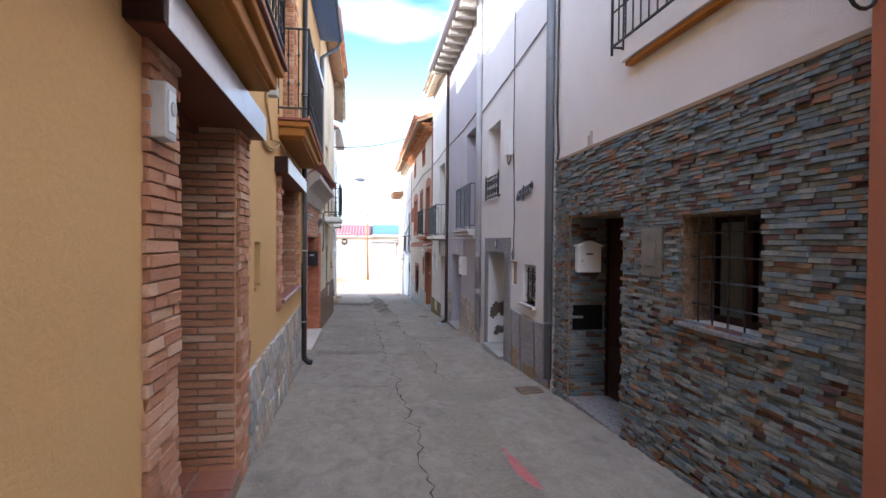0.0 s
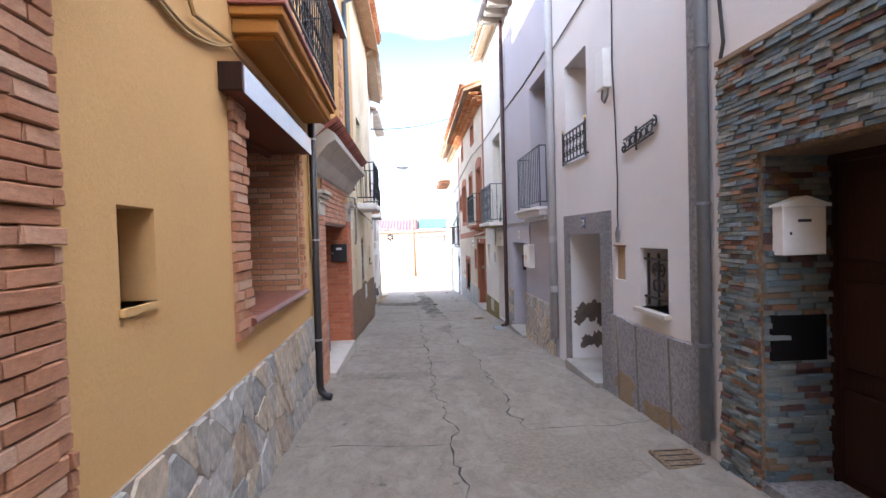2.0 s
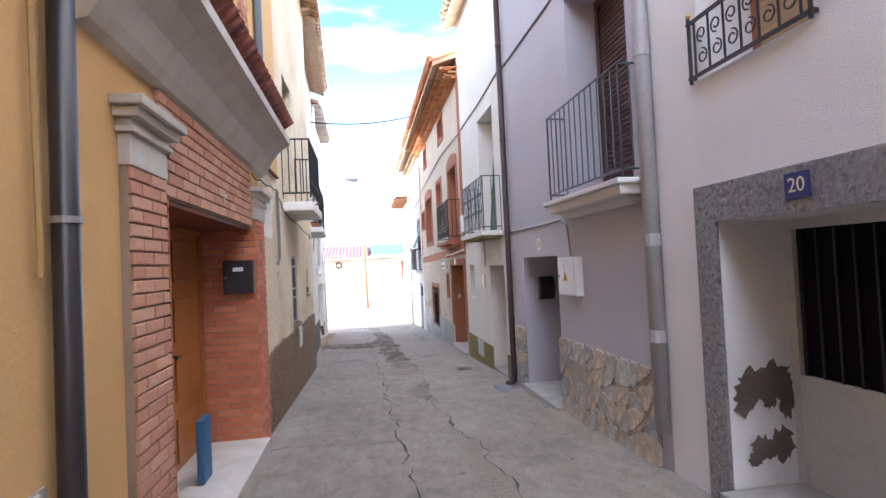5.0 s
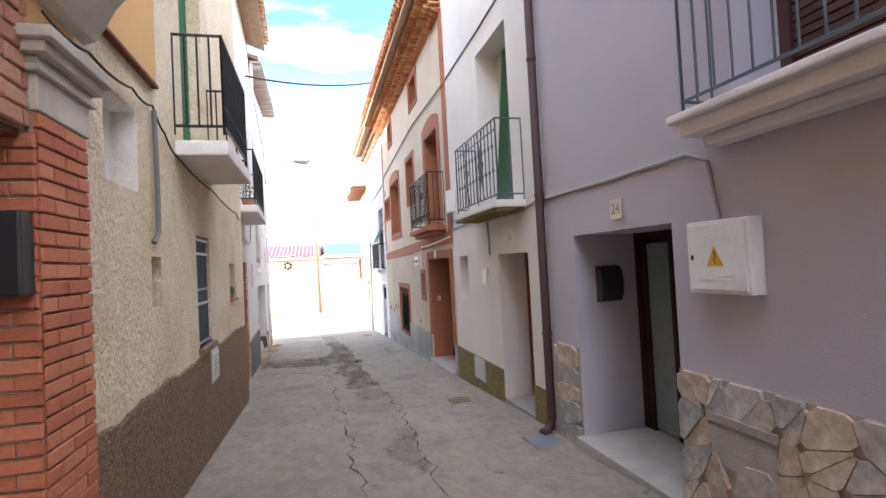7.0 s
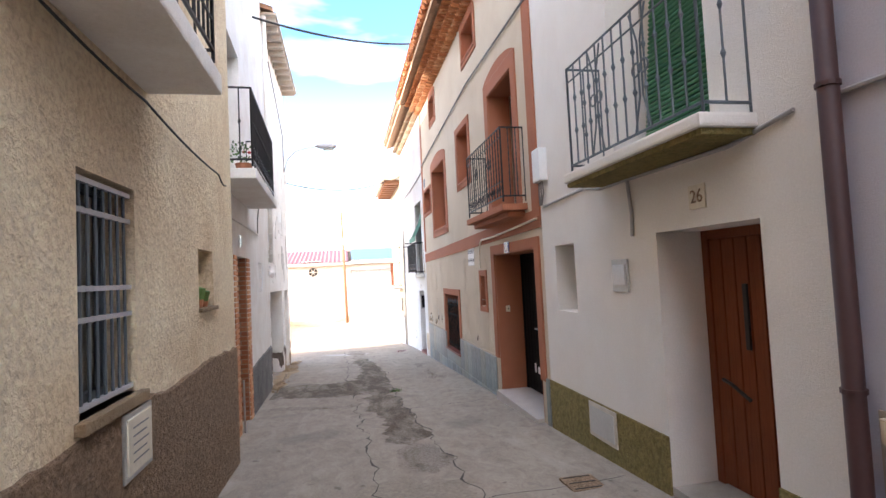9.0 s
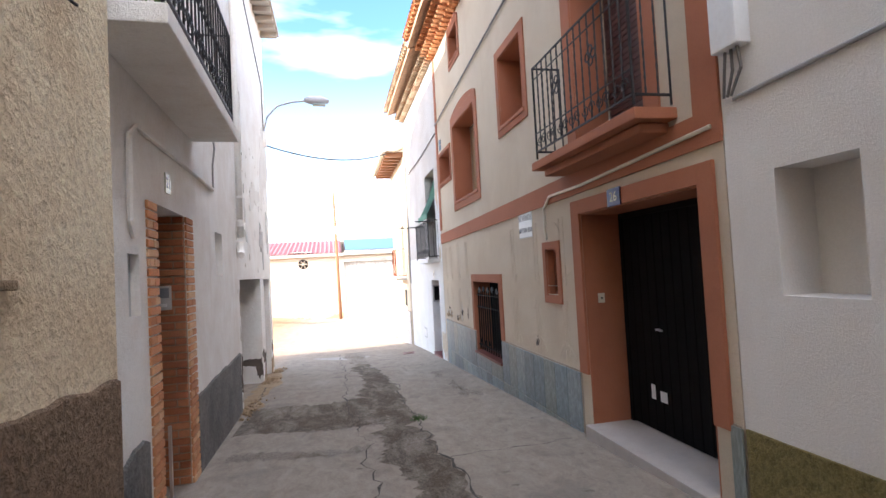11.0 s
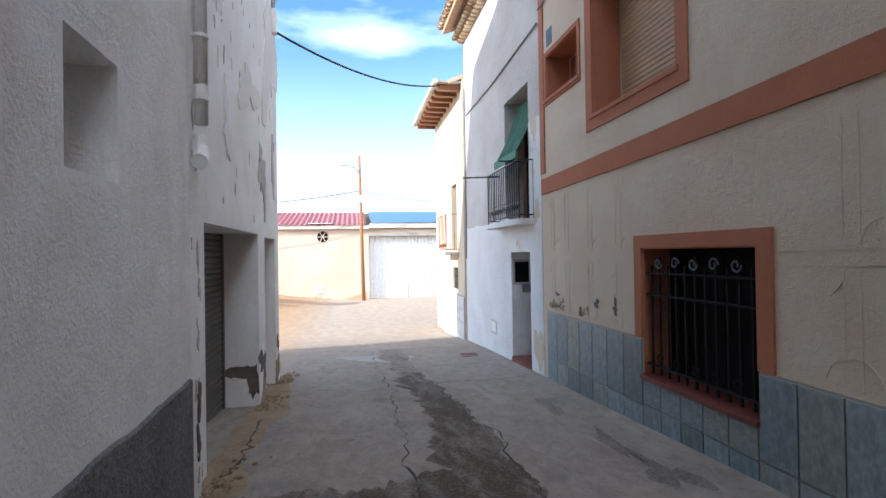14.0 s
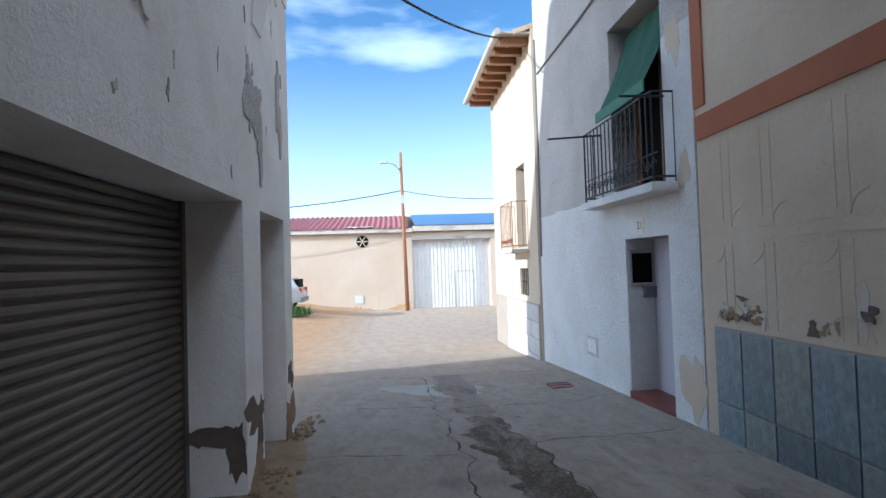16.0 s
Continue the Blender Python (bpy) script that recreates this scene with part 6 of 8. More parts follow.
for i, (y, z, r1, r2) in enumerate(((27.0, -0.30, 0.05, 0.16), (26.5, -0.25, 0.025, 0.10), (22.9, -0.38, 0.05, 0.06))):
    blob_patch("peeled_patch", y, z, r1, r2, "stone_white" if i == 0 else "peel", "", 0.003, 130 + i, 18, "wall", RX, -1, h5, 0.5)
pl5 = part("plinth", boxes((RX - 0.010, RX, 25.935, 28.55, -2.2, -0.545)), "mortar_pale", h5)
each("plinth", ((RX - 0.010, RX, 21.69, 24.395, -2.2, -0.545), (RX - 0.010, RX, 24.395, 25.935, -2.2, -0.96), (RX - 0.010, RX, 19.45, 19.52, -2.2, -0.50)), "mortar_pale", h5)

# ---- sixth house: limewashed ----
h6 = thing("house", (RX, 31.5, G(RX, 31.5)), "white limewashed house with a small balcony", "house")
H6 = [(29.3, 30.35, -2.2, 0.35), (29.3, 30.65, 0.9, 3.2)]
wall(h6, "wall", RX, 1, 28.73, 34.2, -3.5, 6.2, H6, "grey_lime", 0.5)
for y0, y1, z0, z1 in ((28.74, 29.3, -3.0, 2.5), (29.3, 30.35, 0.35, 0.82), (30.35, 34.18, -3.0, 0.95)):
    n = 14
    bm = bmesh.new()
    rw = random.Random(int(y0 * 10))
    rows = [[bm.verts.new((RX - 0.005, y0 + (y1 - y0) * i / n, z0)), bm.verts.new((RX - 0.005, y0 + (y1 - y0) * i / n, z1 + rw.uniform(-.06, .06))), bm.verts.new((RX, y0 + (y1 - y0) * i / n, z1 + 0.01))] for i in range(n + 1)]
    for p, q in zip(rows, rows[1:]):
        for k in range(2):
            bm.faces.new((p[k], q[k], q[k + 1], p[k + 1]))
    part("limewash", bm, "white_blue", h6, "brighter white limewash on the lower wall")
part("reveal", boxes((RX, RX + 0.36, 30.34, 30.352, -2.0, 0.35)), "white_blue", h6)
rf6, xe6, ze6, s6 = shell(h6, RX, 1, 28.73, 34.2, 6.2, 10, "white_blue", 1.7, 0.55)
eave_tiles(rf6, xe6, ze6, 1, 28.8, 34.2, s6, "old_tile", 1, 0.2)
tile_cornice(h6, 28.74, 34.2, 5.72, 2, "old_tile", RX)
part("door_step", boxes((RX - 0.02, RX + 0.5, 29.3, 30.35, -2.3, G(2.5, 29.8) + 0.06)), "red_step", h6)
d6 = thing("door_6", (RX + 0.36, 29.8, -1.6), "pale grey half door with a dark window and fly curtain", "door", "", "structure")
part("leaf", boxes((RX + 0.36, RX + 0.42, 29.3, 30.35, -1.66, 0.35)), "lilac", d6)
mt6 = thing("meter_window", (2.68, 30.33, 0.0), "framed dark meter window on the white jamb of a doorway", "meter cover")
part("glazing", boxes((2.555, 2.825, 30.325, 30.340, -0.21, 0.17)), "wood_black", mt6)
part("frame", boxes((2.525, 2.555, 30.315, 30.340, -0.25, 0.21), (2.825, 2.855, 30.315, 30.340, -0.25, 0.21), (2.555, 2.825, 30.315, 30.340, 0.17, 0.21), (2.555, 2.825, 30.315, 30.340, -0.25, -0.21), bevel=0.003), "grey_pipe", mt6)
lb6 = thing("letter_box", (2.78, 30.33, -0.4), "small dark grey letter box on the white jamb of a doorway", "letter box")
part("body", boxes((2.70, 2.86, 30.29, 30.340, -0.40, -0.28), bevel=0.006), "dgrey_pipe", lb6)
part("lid", boxes((2.69, 2.87, 30.28, 30.340, -0.28, -0.26), bevel=0.004), "dgrey_pipe", lb6)
bm = bmesh.new()
for i in range(7):
    tube([(RX + 0.30, 29.33 + i * 0.045, 0.3), (RX + 0.28, 29.33 + i * 0.05, -0.6), (RX + 0.26, 29.35 + i * 0.05, -1.62)], 0.022, 6, bm)
part("curtain", bm, "curtain", d6, "grey-green hanging door curtain")
number_plate("21", RX, 29.93, 0.50, 0.17, 0.17, -1, "ivory", "plate_blue", "small tiled house number 21 with blue digits", RFACE)
vt6 = thing("vent_cover", (RX, 31.6, -1.2), "pale vent cover low on a limewashed wall", "vent")
part("frame", boxes((RX - 0.015, RX, 31.4, 31.82, -1.36, -1.06), bevel=0.004), "grey_plastic", vt6)
part("plate", boxes((RX - 0.02, RX - 0.015, 31.45, 31.77, -1.31, -1.11)), "white_paint", vt6)
b6 = thing("balcony", (RX, 30.0, 0.85), "small white balcony with a black iron rail", "balcony")
part("slab", boxes((2.20, RX, 29.05, 31.05, 0.80, 0.90), bevel=0.012), "white_blue", b6)
rail_bars(b6, [(RX, 31.0), (2.25, 31.0), (2.25, 29.1), (RX, 29.1)], 0.96, 1.86, 0.12, 0.008, "iron", 0.012)
part("rail", tube([(2.25, 29.0, 1.20), (2.25, 31.0, 1.20)], 0.008, 6), "iron", b6)
scroll_row(b6, 2.245, 29.05, 30.98, 1.09, 0.13, "iron", 0.2)
part("line_arm", tube([(2.45, 30.9, 1.84), (1.75, 31.1, 1.84)], 0.014, 6), "iron", b6, "dark clothes-line arm")
part("line_arm", tube([(2.45, 29.2, 1.84), (1.95, 29.2, 1.84)], 0.014, 6), "iron", b6, "dark clothes-line arm")
w14 = thing("window_14", (RX + 0.4, 29.95, 0.9), "dark balcony window under a faded green awning", "window", "", "structure")
# black sheet in place of the unlit room
part("backing", boxes((RX + 0.40, RX + 0.45, 29.3, 30.65, 0.9, 3.2)), "wood_black", w14)
part("window_frame", boxes((RX + 0.36, RX + 0.40, 29.3, 29.38, 0.9, 3.2), (RX + 0.36, RX + 0.40, 30.57, 30.65, 0.9, 3.2), (RX + 0.36, RX + 0.40, 29.93, 30.02, 0.9, 3.2)), "wood_brown", w14)
aw = thing("awning", (RX, 29.95, 2.0), "faded green canvas blind hung over a balcony window", "awning")
bm = bmesh.new()
g = [[bm.verts.new((RX + 0.22 - 0.42 * (k / 8) ** 1.3 + 0.01 * math.sin(i * 2.1), 29.32 + 1.28 * i / 10, 3.1 - 1.05 * k / 8 + 0.015 * math.sin(i * 1.3 + k))) for k in range(9)] for i in range(11)]
for i in range(10):
    for k in range(8):
        bm.faces.new((g[i][k], g[i + 1][k], g[i + 1][k + 1], g[i][k + 1]))
bmesh.ops.solidify(bm, geom=bm.faces[:], thickness=0.008)
part("canvas", bm, "awning", aw)
part("valance", boxes((2.27, 2.29, 29.30, 30.62, 1.93, 2.06)), "awning", aw)
wall_cable([(RX - 0.02, 34.0, 3.86), (RX - 0.02, 31.5, 3.84), (RX - 0.02, 28.8, 3.95)], 0.016, "cable", "grey cable along a limewashed wall")
wall_cable([(RX - 0.02, 34.1, 4.6), (RX - 0.02, 34.08, 1.0), (RX - 0.02, 34.1, 0.2)], 0.02, "cable", "grey cable down the corner of a house")
for i, (y, z, r1, r2) in enumerate(((28.95, -1.2, 0.2, 0.35), (29.05, 2.4, 0.12, 0.25), (28.95, 1.0, 0.1, 0.2))):
    blob_patch("damp_patch", y, z, r1, r2, "cream", "", 0.008, 90 + i, 20, "wall", RX, -1, h6, 0.4)

# ---- seventh house: sunlit, with brackets under the eave ----
h7 = thing("house", (2.3, 36.0, G(2.3, 36)), "sunlit cream house with pale stone base and bracketed eave", "house")
X7 = 2.45
H7 = [(35.05, 35.80, -0.66, -0.05), (35.1, 35.9, 0.42, 2.3)]
wall(h7, "wall", X7, 1, 34.22, 38.6, -3.5, 4.9, H7, "cream", 0.5)
shell(h7, X7, 1, 34.22, 38.6, 4.9, 9, "cream", 1.6, 0.35)
part("eave_board", boxes((1.80, X7, 34.25, 38.9, 4.80, 4.85)), "pale_wood", h7)
for i in range(9):
    part("bracket", boxes((1.84, X7, 34.4 + i * 0.52, 34.54 + i * 0.52, 4.64, 4.80), bevel=0.01), "wood_brown", h7)
part("gutter", tube([(1.76, 34.2, 4.82), (1.76, 38.9, 4.82)], 0.07, 10), "stone_white", h7)
pl7 = part("plinth", boxes((X7 - 0.02, X7, 34.23, 38.6, -3, -0.78)), "mortar_pale", h7)
bar_grille("window_grille", X7 + 0.05, 35.05, 35.80, -0.66, -0.05, 5, (-0.35,), 0.012, "iron", "dark iron bars over a small window")
# black panels paint the darkness behind these two openings
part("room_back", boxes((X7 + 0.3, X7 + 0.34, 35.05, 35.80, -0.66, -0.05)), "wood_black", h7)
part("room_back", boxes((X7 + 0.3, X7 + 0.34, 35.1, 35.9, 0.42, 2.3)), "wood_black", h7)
b7 = thing("balcony", (X7, 35.5, 0.5), "small balcony with a reddish iron rail", "balcony")
part("slab", boxes((2.06, X7, 34.88, 36.15, 0.30, 0.38), bevel=0.01), "stone_white", b7)
rail_bars(b7, [(X7, 36.10), (2.10, 36.10), (2.10, 34.93), (X7, 34.93)], 0.46, 1.42, 0.13, 0.006, "wood_red", 0.009)
scroll_row(b7, 2.095, 34.95, 36.08, 0.56, 0.12, "wood_red", 0.2)

# ---- left side, first house: ochre ----
others = set(bpy.data.objects)
A = -0.93
l1 = thing("house", (A, 3.0, G(A, 3.0)), "ochre rendered house with brick-framed openings", "house")
K1 = [(2.75, 4.10, -0.7, 2.40), (4.83, 5.13, 1.16, 1.56), (6.50, 8.40, 0.86, 2.36), (6.7, 8.0, 3.1, 5.1), (1.0, 2.6, 3.0, 5.1)]
wl1 = wall(l1, "wall", A, -1, -5.0, 9.25, -3.0, 6.6, K1, "ochre", 0.80)
shell(l1, A, -1, -5.0, 9.25, 6.6, 9, "ochre", 1.9, 0.35)
each("recess_lining", ((A - 0.005, A - 0.56, 4.09, 4.10, -0.12, 2.40), (A - 0.005, A - 0.56, 2.75, 2.76, -0.12, 2.40), (A - 0.005, A - 0.66, 8.39, 8.40, 0.87, 2.36), (A - 0.005, A - 0.66, 6.50, 6.51, 0.87, 2.36)), "mortar", l1)
sash_window("window_24", A - 0.15, -1, 4.83, 5.13, 1.16, 1.56, "wood_brown", "small wood-framed window set deep in an ochre wall", 1, "curtain", 0.06, "frosted")
part("niche_sill", boxes((A - 0.2, A + 0.02, 4.82, 5.14, 1.13, 1.16)), "ochre", l1)
for y0, y1, z0, z1 in ((2.20, 4.52, 2.385, 2.58), (6.05, 8.50, 2.325, 2.50)):
    part("lintel", boxes((A + 0.14, A - 0.6, y0, y1, z0, z1), bevel=0.006), "wood_beam", l1, "red-stained timber lintel with a pale metal edge")
    part("end_cap", boxes((A + 0.143, A, y0 - 0.03, y0 - 0.001, z0 + 0.002, z1 - 0.002), bevel=0.004), "wood_dark", l1, "dark stained beam end")
    part("metal_edge", boxes((A + 0.145, A + 0.14, y0 + 0.02, y1, z0 - 0.005, z1 - 0.01)), "alu", l1)
    part("soffit_strip", boxes((A - 0.25, A - 0.29, y0 + 0.1, y1 - 0.1, z0 - 0.05, z0)), "wood_beam", l1)
part("door_step", boxes((A + 0.03, A - 0.6, 2.76, 4.09, -1.0, -0.12)), "mortar", l1)
panel_door("door_7", A - 0.56, -1, 2.75, 4.10, -0.10, 2.36, "wood_dark", "very dark wooden front door in a deep brick recess", 3, 2, "brass", 3.0)
ic = thing("intercom", (A, 2.42, 2.1), "grey plastic intercom panel on brick", "intercom")
part("case", boxes((A + 0.09, A, 2.36, 2.49, 1.99, 2.22), bevel=0.008), "grey_plastic", ic)
part("face", boxes((A + 0.095, A + 0.09, 2.38, 2.47, 2.02, 2.19), bevel=0.003), "white_paint", ic)
part("dial", tube([(A + 0.095, 2.425, 2.12), (A + 0.102, 2.425, 2.12)], 0.03, 12), "grey_plastic", ic)
w15 = thing("window_15", (A - 0.5, 7.4, 0.86), "honey wood window with grey curtains, deep in brick", "window", "", "structure")
x = A - 0.66
part("window_frame", boxes((x, x - 0.07, 6.5, 6.58, 0.88, 2.36), (x, x - 0.07, 8.32, 8.40, 0.88, 2.36), (x, x - 0.07, 6.58, 8.32, 0.88, 0.97), (x, x - 0.07, 6.58, 8.32, 2.28, 2.36), (x + 0.002, x - 0.066, 7.41, 7.50, 0.97, 2.28)), "wood_brown", w15)
p = part("pane", boxes((x - 0.03, x - 0.036, 6.58, 8.32, 0.97, 2.28)), "glass", w15)
p.visible_shadow = False
bm = bmesh.new()
cv = [(x - 0.12 + 0.025 * math.sin(i * 0.9), 6.5 + i * 0.024) for i in range(80)]
for (xa, ya), (xb, yb) in zip(cv, cv[1:]):
    bm.faces.new([bm.verts.new(c) for c in ((xa, ya, 0.88), (xb, yb, 0.88), (xb, yb, 2.36), (xa, ya, 2.36))])
bmesh.ops.remove_doubles(bm, verts=bm.verts[:], dist=0.0005)
part("curtain", bm, "curtain", w15, "grey pleated curtain", True)
sill15 = part("window_sill", boxes((A + 0.02, x, 6.42, 8.40, 0.80, 0.865), bevel=0.006), "mortar", w15)
part("sill_nosing", tube([(A + 0.05, 6.40, 0.852), (A + 0.05, 8.48, 0.852)], 0.028, 10), "sill_tile", w15, "rounded glazed tile nosing")
pl1 = part("plinth", boxes((A + 0.012, A, 4.52, 9.02, -1.2, 0.50)), "mortar_pale", l1)
flags_on(pl1, 4.52, 9.02, lambda y: G(A, y) - 0.03, lambda y: 0.50, A + 0.012, 1, "flag", 0.27, 11, 0.02)
for y0, y1, z0 in ((-1.0, 4.06, 2.62), (6.25, 9.08, 2.76)):
    b = thing("balcony", (A, (y0 + y1) / 2, z0), "ochre balcony with a black ornamental iron rail", "balcony", "balconies of the ochre house")
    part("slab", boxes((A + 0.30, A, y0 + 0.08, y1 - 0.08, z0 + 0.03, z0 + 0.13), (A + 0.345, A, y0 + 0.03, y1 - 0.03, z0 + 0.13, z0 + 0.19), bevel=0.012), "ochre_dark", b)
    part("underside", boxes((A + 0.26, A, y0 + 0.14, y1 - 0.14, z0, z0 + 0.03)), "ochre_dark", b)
    part("edge_tile", boxes((A + 0.37, A, y0, y1, z0 + 0.19, z0 + 0.225), bevel=0.008), "red_tile", b, "dark red tile edge")
    rail_bars(b, [(A, y1 - 0.05), (A + 0.34, y1 - 0.05), (A + 0.34, y0 + 0.05), (A, y0 + 0.05)], z0 + 0.34, z0 + 1.25, 0.13, 0.008, "iron", 0.012, (z0 + 0.62, z0 + 0.95))
    scroll_row(b, A + 0.345, y0 + 0.1, y1 - 0.1, z0 + 0.45, 0.10, "iron", 0.26)
    scroll_row(b, A + 0.345, y0 + 0.1, y1 - 0.1, z0 + 1.12, 0.10, "iron", 0.26)
for nm, a, b, c, e in (("window_16", 6.7, 8.0, 3.1, 5.1), ("window_17", 1.0, 2.6, 3.0, 5.1)):
    sash_window(nm, A - 0.2, -1, a, b, c, e, "wood_honey", "upstairs balcony window with wooden frame", 2)
downpipe(A + 0.06, 9.08, G(A, 9.0), 6.3, 0.045, "black_pipe", "black downpipe with bright clips at a house corner", 1, True, (0.2, 1.4, 2.6, 4.0))
part("eave_soffit", boxes((A + 0.50, A, -5, 9.4, 6.28, 6.33)), "blue_paint", l1, "blue painted eave board")
part("gutter", tube([(A + 0.52, -5, 6.34), (A + 0.52, 9.4, 6.30)], 0.06, 10), "iron_blue", l1)
for k in range(2):
    wall_cable([(A + 0.02, 4.86, 2.60 - 0.02 * k), (A + 0.02, 5.5, 2.50 - 0.03 * k), (A + 0.03, 6.2, 2.66), (A + 0.03, 7.4, 2.70), (A + 0.03, 8.75, 2.66 + 0.03 * k), (A + 0.03, 8.95, 2.4), (A + 0.03, 8.98, 1.2)], 0.011, "cable_tan", "tan cable looped along an ochre wall", 0.03)
wall_cable([(A + 0.02, 5.35, 3.6), (A + 0.02, 5.35, 2.9), (A + 0.03, 5.6, 2.6), (A + 0.03, 6.2, 2.68)], 0.013, "cable_tan", "tan cable down an ochre wall")
fl = thing("spotlight", (A, 5.4, 3.0), "small grey spotlight on an ochre wall", "spotlight")
part("head", boxes((A + 0.12, A + 0.02, 5.34, 5.46, 2.98, 3.08), bevel=0.01), "grey_plastic", fl)
part("bracket", boxes((A + 0.03, A, 5.38, 5.42, 3.0, 3.14)), "iron", fl)

askew = [ob for ob in bpy.data.objects if ob not in others and ob.parent is None]

# ---- second house: brick doorway with canopy, number 17 ----
B = -1.12
l2 = thing("house", (B, 11.2, G(B, 11.2)), "yellow house with red brick doorway and tiled canopy", "house")
K2 = [(10.28, 12.70, -1.2, 1.65), (10.9, 12.5, 3.3, 5.2)]
wl2 = wall(l2, "wall", B, -1, 9.26, 13.22, -3.0, 6.9, K2, "ochre", 0.8)
shell(l2, B, -1, 9.26, 13.22, 6.9, 9, "ochre", 1.9, 0.4)
part("brick_backing", boxes((B + 0.012, B, 10.28, 12.70, 1.65, 2.34)), "mortar", l2)
part("upper_wall", boxes((-1.115, -1.149, 13.23, 14.65, 2.52, 6.9)), "ochre", l2)
part("edge_strip", boxes((-1.10, -1.149, 13.23, 14.66, 2.495, 2.52), bevel=0.004), "wood_red", l2, "thin brown edging strip")
each("recess_lining", ((B + 0.03, B - 0.62, 12.69, 12.70, -1.0, 1.62), (B + 0.03, B - 0.62, 10.28, 10.29, -1.0, 1.62)), "mortar", l2)
part("recess_soffit", boxes((B, B - 0.7, 10.29, 12.69, 1.62, 1.65)), "wood_beam", l2)
part("door_step", boxes((B + 0.14, B - 0.8, 10.29, 12.69, -1.3, G(B, 11) + 0.10), bevel=0.01), "stone_white", l2)
panel_door("door_8", B - 0.48, -1, 10.28, 12.70, G(B, 11) + 0.10, 1.65, "wood_honey", "honey varnished panelled double door in red brick recess", 4, 3, "iron", 11.9)
for y0, y1 in ((9.80, 10.26), (12.71, 13.20)):
    each("capital", ((B + 0.065, B, y0 - 0.01, y1 + 0.01, 1.74, 1.90), (B + 0.09, B, y0 - 0.035, y1 + 0.035, 1.90, 1.93), (B + 0.075, B, y0 - 0.02, y1 + 0.02, 1.93, 1.97), (B + 0.12, B, y0 - 0.06, y1 + 0.06, 1.97, 2.02), (B + 0.155, B, y0 - 0.09, y1 + 0.09, 2.02, 2.07)), "stone_white", l2, "moulded pale stone capital", 0.008)
    part("pilaster", boxes((B + 0.04, B, y0, y1, -1.3, 1.74)), "mortar", l2)
cn = thing("canopy", (B, 11.4, 2.3), "curved plaster canopy over a door, edged with dark red tiles", "canopy")
bm = bmesh.new()
prof = [(0.0, 2.28), (0.06, 2.30), (0.10, 2.36), (0.16, 2.48), (0.26, 2.60), (0.36, 2.66), (0.36, 2.74), (0.0, 3.0)]
lo, hi = [bm.verts.new((B + a, 9.42, b)) for a, b in prof], [bm.verts.new((B + a, 13.34, b)) for a, b in prof]
bm.faces.new(lo)
bm.faces.new(hi)
for k in range(len(prof)):
    bm.faces.new((lo[k], lo[(k + 1) % len(prof)], hi[(k + 1) % len(prof)], hi[k]))
cnb = part("cove", bm, "stone_white", cn)
mb17 = thing("mailbox", (-1.25, 12.66, 0.93), "black metal mailbox on red brick", "mailbox")
part("body", boxes((-1.37, -1.075, 12.58, 12.685, 0.97, 1.31), bevel=0.012), "black_plastic", mb17)
part("label_plate", boxes((-1.27, -1.17, 12.574, 12.58, 1.20, 1.24)), "white_paint", mb17)
part("lock", tube([(-1.34, 12.58, 1.14), (-1.34, 12.57, 1.14)], 0.012, 8), "steel", mb17)
text_mesh("17", 0.12, "ivory", thing("house_number", (B, 11.5, 1.8), "pale ceramic house number set in brickwork", "house number"), (B + 0.045, 11.6, 1.80), LFACE, "numeral")
single("folded_sheet", boxes((-1.36, -1.30, 11.56, 11.80, G(B, 11) + 0.10, G(B, 11) + 0.62), bevel=0.02), "tarp_blue", "blue plastic board leaning in a doorway", "board")
sash_window("window_18", B - 0.2, -1, 10.9, 12.5, 3.3, 5.2, "wood_honey", "upstairs window framed in brick", 2)
part("lintel", boxes((B + 0.14, B - 0.3, 10.6, 12.8, 5.2, 5.34), bevel=0.006), "wood_beam", l2)
part("metal_edge", boxes((B + 0.145, B + 0.14, 10.6, 12.8, 5.2, 5.33)), "alu", l2)
part("eave_soffit", boxes((B + 0.48, B, 9.4, 13.4, 6.55, 6.60)), "blue_paint", l2, "blue painted eave board")
part("gutter", tube([(B + 0.50, 9.4, 6.62), (B + 0.50, 13.45, 6.60), (B + 0.40, 13.5, 6.4), (B + 0.05, 13.3, 6.1), (B + 0.05, 13.3, 2.9)], 0.05, 10), "iron_blue", l2)

# ---- third house: rough plaster ----
C = -1.15
l3 = thing("house", (C, 16.0, G(C, 16.0)), "old house in rough beige plaster with a dark cement base", "house")
K3 = [(13.66, 14.27, 1.62, 2.20), (14.49, 14.74, 0.79, 1.18), (15.98, 16.66, 0.27, 1.44), (18.0, 18.49, 0.67, 1.17), (15.62, 16.62, 2.32, 4.4)]
wall(l3, "wall", C, -1, 13.23, 19.40, -3.0, 7.3, K3, "rough", 0.5)
rf3, xe3, ze3, s3 = shell(l3, C, -1, 13.23, 19.40, 7.3, 9, "rough", 1.8, 0.4)
eave_tiles(rf3, xe3, ze3, -1, 13.3, 18.8, s3, "roof_tile", 1, 0.2)
ragged_plinth(l3, C, 1, 13.24, 19.38, -1.6, 0.19, "cement_dark", "dark rough cement plinth", 0.022, 0.022, 3)
part("niche_back", boxes((C - 0.16, C - 0.2, 13.66, 14.27, 1.62, 2.20)), "old_white", l3)
each("niche_lining", ((C - 0.004, C - 0.16, 14.258, 14.27, 1.62, 2.20), (C - 0.004, C - 0.16, 13.66, 14.258, 2.19, 2.20)), "old_white", l3)
